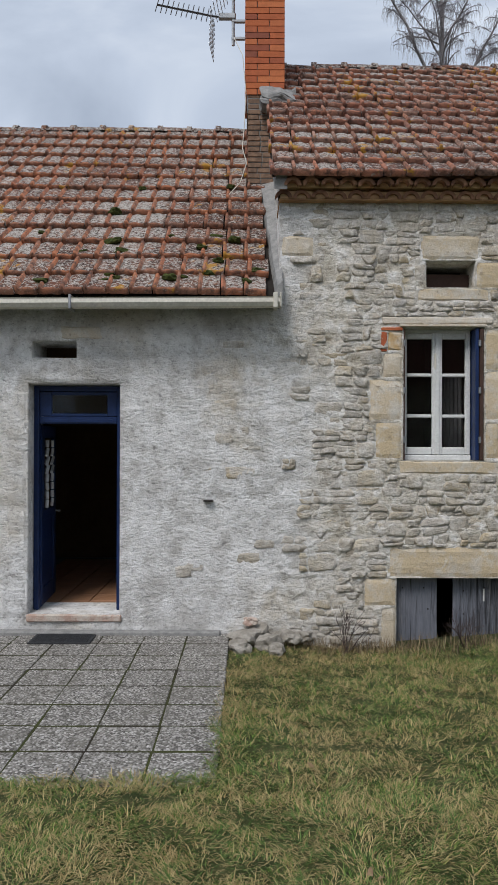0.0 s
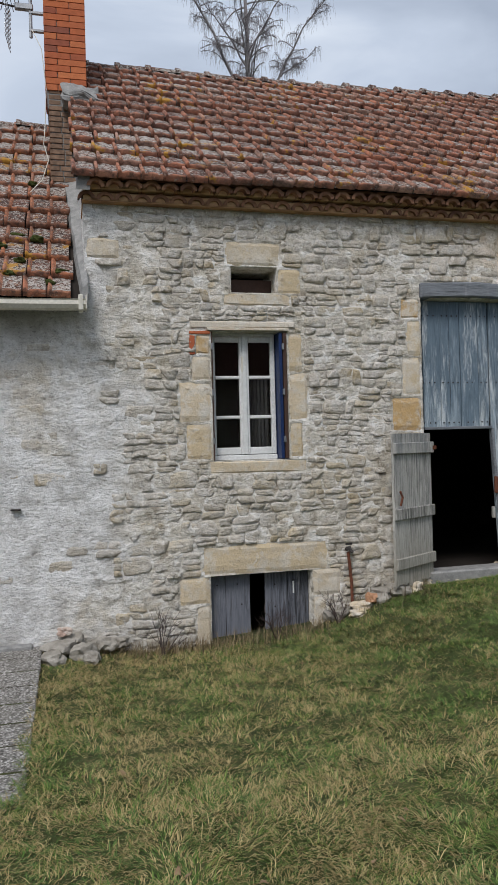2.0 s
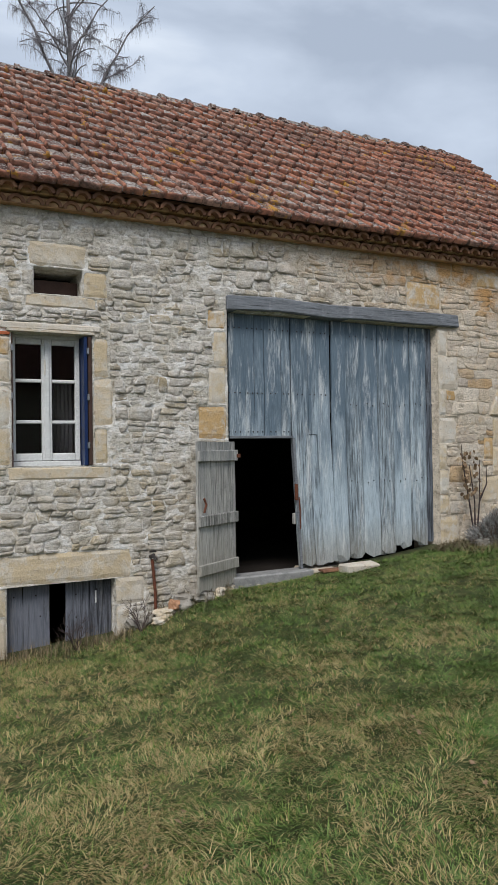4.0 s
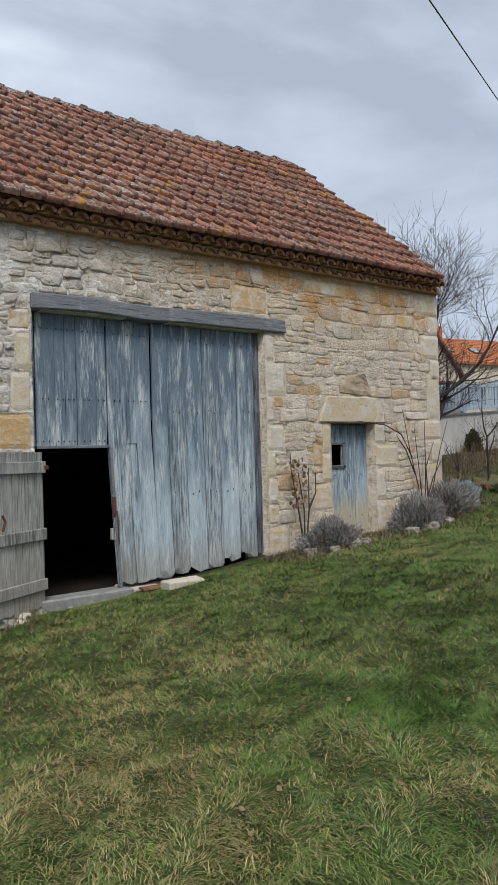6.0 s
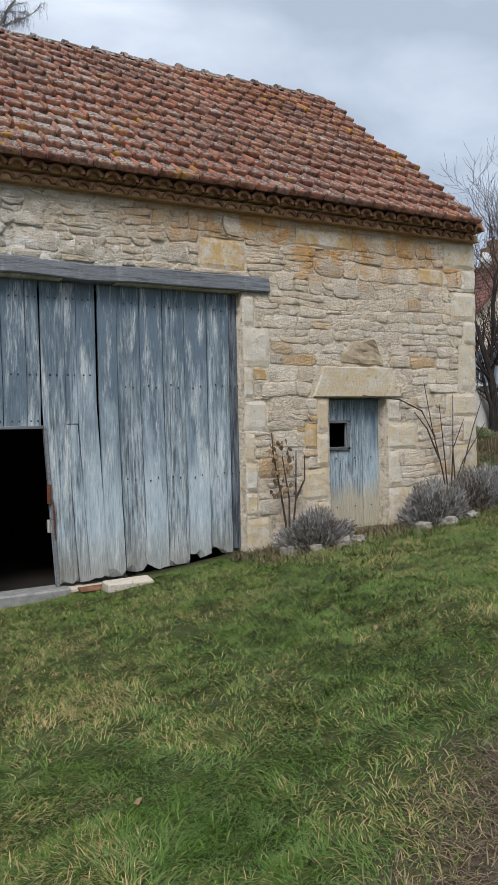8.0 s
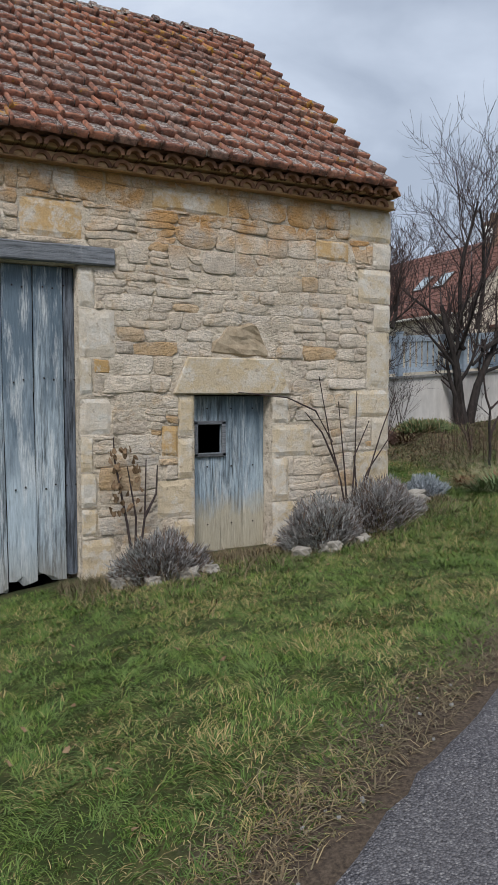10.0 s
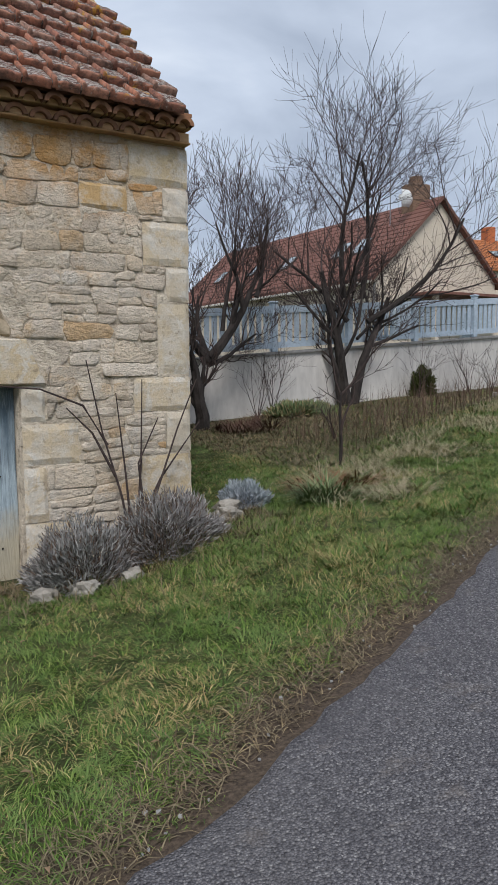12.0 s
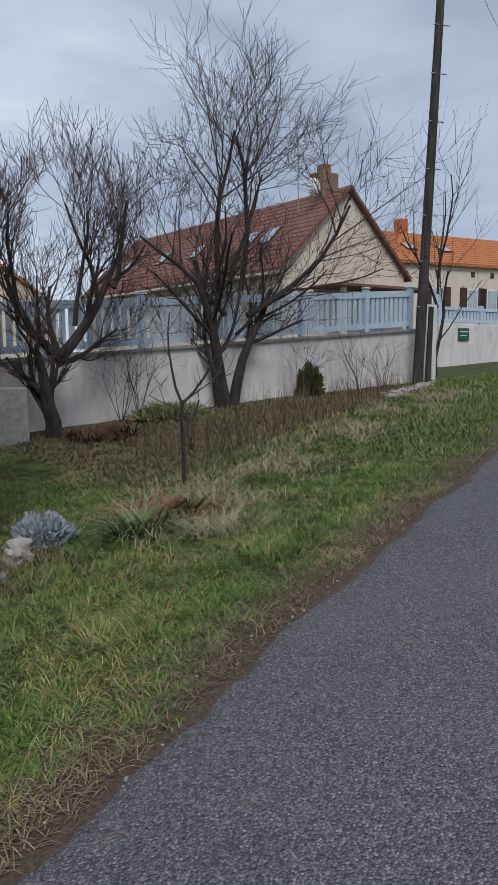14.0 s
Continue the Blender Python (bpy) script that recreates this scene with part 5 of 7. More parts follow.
def chimney():
    c = thing("chimney", "tall red brick chimney on old sooty brick stack", "chimney")
    part("core", boxed(0.03, 0.445, 8.52, 9.13, 5.4, 7.55), M_CEMENT, c, "grey mortar joints")
    rnd = random.Random(9)
    brick = mesh_of(boxed(-0.5, 0.5, -0.5, 0.5, -0.5, 0.5, 0.03), "brick")
    brick.materials.append(M_BRICK)

    def lay(cx, cy, cz, sx, sy, sz, me=brick):
        ob = new("brick", me)
        ob.matrix_world = pose(cx, cy, cz, rnd.uniform(-.8, .8), 0, rnd.uniform(-.8, .8)) @ Matrix.Diagonal((sx, sy, sz, 1))
        ob.parent = c

    z, k = 5.60, 0
    while z < 7.5:
        s = 0.275 if k % 2 else 0.135
        for a, b in ((0.01, 0.01 + s), (0.01 + s + 0.008, 0.46)):
            lay((a + b) / 2, 8.55, z + 0.032, b - a, 0.10, 0.066)
        for x in (0.06, 0.41):
            y = 8.61 if k % 2 else 8.72
            while y < 9.14:
                lay(x, y + 0.1, z + 0.032, 0.105, 0.209, 0.066)
                y += 0.215
        z += 0.0715
        k += 1
    old = mesh_of(boxed(-0.5, 0.5, -0.5, 0.5, -0.5, 0.5, 0.06), "old_brick")
    old.materials.append(M_OLDBRICK)
    part("old_stack", boxed(0.065, 0.335, 8.53, 9.13, 3.9, 5.6), M_CEMENT, c, "grey crumbling mortar")
    z = 4.1
    while z < 5.58:
        w = rnd.uniform(0.10, 0.16)
        lay(0.045 + w / 2, 8.56, z + 0.028, w, 0.09, 0.05, old)
        lay(0.045 + w + 0.01 + (0.28 - w) / 2, 8.565, z + 0.028, 0.28 - w, 0.09, 0.05, old)
        for y in (8.72, 8.95):
            lay(0.095, y, z + 0.028, 0.105, 0.21, 0.05, old)
        z += 0.061
    bm = boxed(0.2, 0.58, 8.30, 8.53, 5.40, 5.70)
    bmesh.ops.subdivide_edges(bm, edges=bm.edges[:], cuts=6, use_grid_fill=True)
    for v in bm.verts:
        x, y, z = v.co
        if y < 8.5:
            v.co.z -= 0.9 * (8.5 - y) * (z - 5.40) / 0.30 + 0.10 * (z - 5.40) / 0.30 * max(0, x - 0.40) / 0.18
        v.co += Vector([0.05 * noise.noise((x * 9, y * 9 + k * 7, z * 9)) for k in range(3)])
    part("cement_flashing", bm, M_CEMENT, c, "rough grey cement flashing")
    part("cap", boxed(0.0, 0.50, 8.46, 9.19, 7.55, 7.63, 0.02), M_CEMENT, c)


def sloped_strip(x0, x1, p0, p1, drop, lift, seed, taper=0.0):
    """An uneven mortar strip running up a slope from p0 to p1 (y, z)."""
    bm = bmesh.new()
    n = 26
    rows = []
    for k in range(n + 1):
        f = k / n
        y, z = p0[0] + (p1[0] - p0[0]) * f, p0[1] + (p1[1] - p0[1]) * f
        w = 0.012 * noise.noise((y * 5, seed, 0))
        e = x0 - taper * f + w
        rows.append([bm.verts.new(c) for c in ((e, y, z - drop), (x1, y, z - drop), (x1, y, z + lift), (e + 0.025, y, z + lift * 0.6 + w))])
    for a, b in zip(rows, rows[1:]):
        for k in range(4):
            bm.faces.new((a[k], b[k], b[(k + 1) % 4], a[(k + 1) % 4]))
    bm.faces.new(rows[0])
    bm.faces.new(rows[-1][::-1])
    bmesh.ops.recalc_face_normals(bm, faces=bm.faces)
    return bm


def party_flashing():
    """Grey mortar fillet where the lower roof meets the barn's wall, and the verge above."""
    k = (LRIDGE_Z - LEAVE_Z) / (LRIDGE_Y - LEAVE_Y)
    bm = sloped_strip(SEAM - 0.05, SEAM + 0.02, (LEAVE_Y + 0.05, LEAVE_Z + 0.05 * k), (9.1, LEAVE_Z + k * (9.1 - LEAVE_Y)), 0.05, 0.11, 3, 0.16)
    tagged(part("mortar_fillet", bm, M_CEMENT), "rough grey mortar fillet along the roof edge", "mortar fillet", kind="structure")
    k = (RIDGE_Z - EAVE_Z) / (RIDGE_Y - EAVE_Y)
    bm = sloped_strip(SEAM - 0.06, SEAM + 0.06, (EAVE_Y + 0.06, EAVE_Z + 0.06 * k), (8.6, EAVE_Z + k * (8.6 - EAVE_Y)), 0.15, -0.005, 5)
    tagged(part("verge_mortar", bm, M_CEMENT), "pale crumbling mortar under the verge tiles", "mortar fillet", kind="structure")


def antenna():
    a = thing("tv_antenna", "aluminium television aerial with fan reflector on bracket", "antenna")
    y = 8.62
    tip, hub = Vector((-1.0, y - 0.1, 6.63)), Vector((-0.37, y, 6.56))
    part("boom", tube(bmesh.new(), [tip, hub, Vector((-0.28, y, 6.55))], [0.012] * 3), M_IRON, a)
    for i in range(11):
        p = tip.lerp(hub, i / 11.0)
        h = 0.075 + 0.035 * (1 if i % 2 else 0.8)
        part("director", tube(bmesh.new(), [p + Vector((0.015, 0.05, h)), p, p + Vector((-0.015, -0.05, -h))], [0.006] * 3, 4), M_IRON, a)
    for s in (1, -1):
        panel = bmesh.new()
        for i in range(9):
            q = hub + Vector((0.24 * (i / 8.0) * (1 if s > 0 else -0.05), 0, s * 0.42 * i / 8.0))
            tube(panel, [q + Vector((-0.02, -0.16, 0.03)), q + Vector((0.02, 0.16, -0.03))], [0.005, 0.005], 4)
        for d in (-0.12, 0.12):
            tube(panel, [hub + Vector((0, d, 0)), hub + Vector((0.24 if s > 0 else -0.012, d, s * 0.42))], [0.004, 0.004], 4)
        part("reflector", panel, M_ALU, a)
    part("mast", tube(bmesh.new(), [(-0.13, y, 6.22), (-0.13, y, 6.95)], [0.018, 0.018], 8), M_ALU, a)
    for z in (6.30, 6.50):
        part("bracket", boxed(-0.15, 0.05, y - 0.02, y + 0.02, z - 0.015, z + 0.015, 0.004), M_ALU, a)
    part("clamp", boxed(-0.30, -0.10, y - 0.03, y + 0.03, 6.52, 6.59, 0.01), M_ALU, a)
    pts = [(-0.12, y - 0.02, 6.3), (-0.02, 8.5, 6.05), (0.02, 8.48, 5.6), (0.0, 8.47, 5.2), (-0.02, 8.4, 4.95), (0.03, 8.25, 4.72), (-0.04, 8.1, 4.45), (-0.16, 8.05, 4.30)]
    part("cable", tube(bmesh.new(), pts, [0.005] * 8, 5), M_PVC, a, "loose white cable")


genoise()
gutter()
chimney()
party_flashing()
antenna()


# ---- doors and windows ----
def plank(x0, x1, z0, z1, y, t=0.028, rnd=random, ragged=0.0):
    """An upright board with soft edges; ragged: how far its foot is rotted away."""
    bm = bmesh.new()
    n = 5
    rows = []
    for j, z in enumerate((z0, z0 + 0.25 * (z1 - z0), z0 + 0.6 * (z1 - z0), z1)):
        row = []
        wob = rnd.uniform(-0.004, 0.004)
        for yy in (y, y + t):
            for k in range(n):
                f = k / (n - 1)
                e = 0.003 if (k in (0, n - 1) and yy == y) else 0
                zz = z + (rnd.uniform(0, ragged) if j == 0 else 0)
                row.append(bm.verts.new((x0 + (x1 - x0) * f + wob, yy + e + rnd.uniform(-0.0015, 0.0015), zz)))
        rows.append(row)
    for a, b in zip(rows, rows[1:]):
        for k in range(n - 1):
            bm.faces.new((a[k], a[k + 1], b[k + 1], b[k]))
            bm.faces.new((a[n + k + 1], a[n + k], b[n + k], b[n + k + 1]))
        bm.faces.new((a[n], a[0], b[0], b[n]))
        bm.faces.new((a[n - 1], a[2 * n - 1], b[2 * n - 1], b[n - 1]))
    for r in (rows[0], rows[-1]):
        for k in range(n - 1):
            bm.faces.new((r[k], r[k + 1], r[n + k + 1], r[n + k]))
    bmesh.ops.recalc_face_normals(bm, faces=bm.faces)
    return bm


def nails(parent, spots, y):
    me = mesh_of(boxed(-0.007, 0.007, -0.004, 0.004, -0.007, 0.007, 0.002), "nail")
    me.materials.append(M_IRON)
    for x, z in spots:
        ob = new("nail", me)
        ob.location = (x, y, z)
        ob.parent = parent


def barn_doors():
    rnd = random.Random(21)
    Y = 7.06
    beam = boxed(3.68, 6.87, FACE - 0.045, FACE + 0.35, 3.062, 3.215, 0.012)
    bmesh.ops.subdivide_edges(beam, edges=[e for e in beam.edges if abs(e.verts[0].co.x - e.verts[1].co.x) > 1], cuts=14)
    for v in beam.verts:
        v.co.z += 0.022 * noise.noise((v.co.x * 1.3, 0, 1)) + 0.01 * noise.noise((v.co.x * 5, v.co.z * 9, 2))
        v.co.y += 0.015 * noise.noise((v.co.x * 3, v.co.z * 8, 5))
    tagged(part("door_lintel_beam", beam, M_BEAM), "weathered grey oak lintel beam over barn doors", "beam", kind="structure")
    left = thing("door_barn_left", "weathered blue plank barn door with cut-out hatch", "door", kind="structure")
    right = thing("door_barn_right", "weathered blue plank barn door, rotted along its foot", "door", kind="structure")
    spots = []
    for a, b in ((3.70, 3.76), (3.76, 3.96), (3.96, 4.07), (4.07, 4.19), (4.19, 4.40), (4.40, 4.52)):
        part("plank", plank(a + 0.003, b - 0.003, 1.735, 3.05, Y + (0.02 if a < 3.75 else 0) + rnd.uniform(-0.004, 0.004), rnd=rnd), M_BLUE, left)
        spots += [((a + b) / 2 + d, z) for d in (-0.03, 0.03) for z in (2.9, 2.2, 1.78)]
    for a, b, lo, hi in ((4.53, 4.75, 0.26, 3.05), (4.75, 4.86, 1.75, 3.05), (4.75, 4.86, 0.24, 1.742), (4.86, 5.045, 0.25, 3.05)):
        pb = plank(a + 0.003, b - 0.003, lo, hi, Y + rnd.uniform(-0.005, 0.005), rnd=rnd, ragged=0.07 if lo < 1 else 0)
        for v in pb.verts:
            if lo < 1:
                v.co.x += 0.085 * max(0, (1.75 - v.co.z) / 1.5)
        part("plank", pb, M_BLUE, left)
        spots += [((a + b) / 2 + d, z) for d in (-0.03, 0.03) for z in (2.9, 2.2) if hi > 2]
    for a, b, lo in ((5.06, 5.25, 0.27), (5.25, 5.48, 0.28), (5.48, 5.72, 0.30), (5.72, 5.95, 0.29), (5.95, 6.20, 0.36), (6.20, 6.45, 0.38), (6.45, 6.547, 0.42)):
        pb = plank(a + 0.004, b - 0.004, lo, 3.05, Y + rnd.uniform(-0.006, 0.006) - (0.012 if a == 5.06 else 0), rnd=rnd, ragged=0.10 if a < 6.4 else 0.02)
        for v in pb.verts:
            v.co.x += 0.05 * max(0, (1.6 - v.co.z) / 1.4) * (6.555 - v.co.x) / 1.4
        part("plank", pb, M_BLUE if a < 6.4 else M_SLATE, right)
        spots += [((a + b) / 2 + d, z + rnd.uniform(-0.02, 0.02)) for d in (-0.04, 0.04) for z in (2.88, 2.1, 1.2)]
    nails(left, [s for s in spots if s[0] < 5.05], Y - 0.002)
    nails(right, [s for s in spots if s[0] >= 5.05], Y - 0.004)
    for lf, a, b in ((left, 4.56, 5.04), (right, 5.08, 6.52)):
        for z in (0.75, 2.0, 2.9):
            part("ledge", boxed(a, b, Y + 0.035, Y + 0.075, z, z + 0.12, 0.004), M_GREY, lf)
    part("ledge", boxed(3.74, 4.52, Y + 0.035, Y + 0.075, 2.5, 2.62, 0.004), M_GREY, left)
    part("hatch_frame", boxed(3.76, 4.545, Y - 0.008, Y + 0.045, 1.708, 1.738, 0.004), M_BEAM, left)
    fr = boxed(4.535, 4.565, Y - 0.01, Y + 0.05, 0.25, 1.71, 0.004)
    for v in fr.verts:
        v.co.x += 0.085 * max(0, (1.75 - v.co.z) / 1.5)
    part("hatch_frame", fr, M_BEAM, left)
    part("latch", boxed(4.55, 4.585, Y - 0.03, Y, 1.02, 1.20, 0.006), M_RUST, left, "rusty iron latch")
    part("hook", tube(bmesh.new(), [(4.60, Y - 0.02, 1.05), (4.605, Y - 0.03, 0.9), (4.615, Y - 0.02, 0.7)], [0.008] * 3), M_RUST, left)
    part("spy_hole", tube(bmesh.new(), [(5.17, Y - 0.008, 1.80), (5.17, Y + 0.0, 1.80)], [0.016, 0.016], 8), M_IRON, right)
    tagged(part("threshold_stone", boxed(3.72, 4.72, FACE - 0.02, FACE + 0.28, 0.06, 0.245, 0.015, 0.008, rnd), M_CEMENT), "worn grey stone threshold of the hatch", "threshold", kind="structure")
    tagged(part("plinth_stone", boxed(4.7, 6.55, FACE + 0.03, FACE + 0.4, -0.1, 0.24, 0.015, 0.01, rnd), M_PALE), "low stone plinth under barn doors", "plinth", kind="structure")
    # the hatch's own leaf, folded out in front of the wall
    leaf = thing("door_hatch", "low bare plank hatch door, swung open on hinges", "door", kind="structure")
    wdt = 0.70
    for k in range(3):
        part("plank", plank(k * wdt / 3 + 0.003, (k + 1) * wdt / 3 - 0.003, -0.10 + rnd.uniform(0, 0.03), 1.42, 0, rnd=rnd, ragged=0.03), M_GREY, leaf)
    for z in (0.10, 0.58, 1.22):
        part("ledge", boxed(-0.01, wdt + 0.01, -0.03, -0.002, z, z + 0.11, 0.006, 0.003, rnd), M_GREY, leaf)
    part("hinge", boxed(wdt - 0.02, wdt + 0.03, -0.05, -0.03, 1.25, 1.29, 0.004), M_RUST, leaf, "rusty iron hinge")
    part("chain", tube(bmesh.new(), [(0.05, -0.035, 0.86), (0.08, -0.04, 0.80), (0.05, -0.035, 0.72)], [0.012] * 3, 5), M_RUST, leaf, "rusty catch")
    leaf.matrix_world = pose(3.19, 6.60, 0.255, 0, 0, math.degrees(math.atan2(0.38, 0.6)))


def casement():
    w = thing("window_barn", "white painted casement window with six panes", "window", kind="structure")
    y0, y1 = 7.08, 7.13
    x0, x1, z0, z1 = 1.515, 2.165, 1.48, 2.665
    part("window_frame", boxed(x0, x1, y0 + 0.01, y1 + 0.04, z1, z1 + 0.035, 0.004), M_WHITE, w)
    part("window_frame", boxed(x0, x1, y0 - 0.02, y1 + 0.04, 1.456, z0 + 0.025, 0.006), M_WHITE, w)
    mid = (x0 + x1) / 2 + 0.01
    for a, b in ((x0, mid - 0.002), (mid + 0.002, x1)):
        s = part("sash", boxed(a, a + 0.045, y0, y1, z0 + 0.03, z1, 0.006), M_WHITE, w)
        part("sash_bar", boxed(b - 0.045, b, y0, y1, z0 + 0.03, z1, 0.006), M_WHITE, s)
        for z, h in ((z0 + 0.03, 0.07), (1.86, 0.032), (2.25, 0.032), (z1 - 0.055, 0.055)):
            part("sash_bar", boxed(a + 0.046, b - 0.046, y0 + 0.004, y1 - 0.004, z, z + h, 0.006), M_WHITE, s)
        for za, zb in ((z0 + 0.1, 1.86), (1.892, 2.25), (2.282, z1 - 0.055)):
            p = part("pane", boxed(a + 0.046, b - 0.046, y0 + 0.02, y0 + 0.024, za, zb), M_GLASS, s)
            p.visible_shadow = False
    part("cover_strip", boxed(mid - 0.022, mid + 0.022, y0 - 0.015, y0 - 0.001, z0 + 0.03, z1, 0.005), M_WHITE, w)
    part("latch", boxed(mid - 0.03, mid - 0.012, y0 - 0.02, y0 - 0.006, 2.32, 2.47, 0.004), M_PVC, w)
    part("head_strip", boxed(1.46, 2.27, FACE - 0.035, FACE + 0.1, 2.702, 2.728, 0.004), M_PALE, w)
    tagged(part("window_lintel", boxed(1.30, 2.33, FACE - 0.026, FACE + 0.2, 2.73, 2.79, 0.01, 0.006, random.Random(2)), M_PALE), "whitewashed wooden lintel above the window", "lintel", kind="structure")
    sh = thing("shutter", "folded dark blue wooden shutter in the window reveal", "shutter")
    part("leaf", boxed(2.172, 2.205, FACE - 0.01, FACE + 0.17, 1.46, 2.69, 0.004), M_NAVY, sh)
    part("leaf", boxed(2.21, 2.243, FACE - 0.025, FACE + 0.16, 1.465, 2.685, 0.004), M_SHUTTER, sh, "dark weathered outer leaf")
    for z in (1.62, 2.08, 2.52):
        part("hinge", boxed(2.196, 2.216, FACE - 0.04, FACE - 0.008, z, z + 0.06, 0.004), M_ALU, sh)
    sh = thing("shutter", "dark folded wooden shutter edge in the window reveal", "shutter")
    part("leaf", boxed(1.502, 1.513, FACE - 0.01, FACE + 0.13, 1.46, 2.69, 0.003), M_SHUTTER, sh)
    for z in (1.62, 2.08, 2.52):
        part("hinge", boxed(1.495, 1.516, FACE - 0.035, FACE - 0.008, z, z + 0.06, 0.004), M_ALU, sh)
    cur = bmesh.new()
    n = 30
    lo = [cur.verts.new((1.90 + 0.24 * k / n, 7.26 + 0.012 * math.sin(k * 1.3), 1.5)) for k in range(n + 1)]
    hi = [cur.verts.new((1.90 + 0.24 * k / n, 7.26 + 0.012 * math.sin(k * 1.3), 2.3)) for k in range(n + 1)]
    for k in range(n):
        cur.faces.new((lo[k], lo[k + 1], hi[k + 1], hi[k]))
    bmesh.ops.solidify(cur, geom=cur.faces[:], thickness=0.003)
    tagged(part("curtain", cur, M_CURTAIN), "grey curtain hanging inside the dark window", "curtain")


def vent_board():
    tagged(part("vent_board", plank(VENT[0] - 0.02, VENT[1] + 0.02, VENT[2] - 0.05, VENT[3] - 0.08, FACE + 0.2, 0.03, random.Random(3)), M_SHUTTER), "dark brown board inside the small vent", "board")


def cellar_doors():
    rnd = random.Random(31)
    d = thing("door_cellar_left", "faded grey-blue plank cellar door, standing ajar", "door", kind="structure")
    for a, b in ((1.445, 1.60), (1.60, 1.845)):
        part("plank", plank(a + 0.002, b - 0.002, -0.30, 0.352, 7.06 + rnd.uniform(-.003, .003), rnd=rnd, ragged=0.05), M_CELLAR, d)
    nails(d, [(1.52, 0.25), (1.72, 0.25), (1.76, 0.05)], 7.056)
    d = thing("door_cellar_right", "faded grey-blue plank cellar door with white paint streak", "door", kind="structure")
    for a, b in ((2.0, 2.06), (2.06, 2.235), (2.235, 2.45)):
        part("plank", plank(a + 0.002, b - 0.002, -0.28, 0.352, 7.07 + rnd.uniform(-.003, .003), rnd=rnd, ragged=0.03), M_CELLAR, d)
    part("paint_streak", boxed(2.285, 2.30, 7.062, 7.068, 0.12, 0.24, 0.002), M_WHITE, d, "white paint streak")
    nails(d, [(2.1, 0.22), (2.3, 0.25), (2.1, 0.0)], 7.066)


def small_door():
    rnd = random.Random(33)
    d = thing("door_small", "low blue plank door, paint peeling to bare wood, small barred opening", "door", kind="structure")
    Y = 7.11
    part("plank", plank(7.61, 7.70, 0.50, 1.965, Y, rnd=rnd), M_PEELED, d)
    for a, b in ((7.70, 7.94), (7.94, 8.17), (8.17, 8.405)):
        if a == 7.70:
            part("plank", plank(a + 0.002, b - 0.002, 0.50, 1.43, Y, rnd=rnd), M_PEELED, d)
            part("plank", plank(a + 0.002, b - 0.002, 1.70, 1.965, Y, rnd=rnd), M_PEELED, d)
        else:
            part("plank", plank(a + 0.002, b - 0.002, 0.50, 1.965, Y + rnd.uniform(0, 0.004), rnd=rnd), M_PEELED, d)
    for a in ((7.665, 7.70, 1.40, 1.73), (7.945, 7.985, 1.40, 1.73), (7.665, 7.985, 1.70, 1.735), (7.665, 7.985, 1.395, 1.43)):
        part("opening_frame", boxed(a[0], a[1], Y - 0.025, Y - 0.001, a[2], a[3], 0.004), M_BEAM, d, "dark wooden frame")
    part("keyhole", boxed(7.635, 7.655, Y - 0.006, Y, 1.25, 1.30, 0.003), M_IRON, d)
    part("keyhole", boxed(7.635, 7.655, Y - 0.006, Y, 0.92, 0.96, 0.003), M_IRON, d)
    part("sill_board", boxed(7.61, 8.405, Y - 0.02, Y + 0.1, 0.40, 0.495, 0.006), M_GREY, d)
    nails(d, [(x, z) for x in (7.8, 8.05, 8.28) for z in (0.75, 1.3, 1.85)], Y - 0.004)


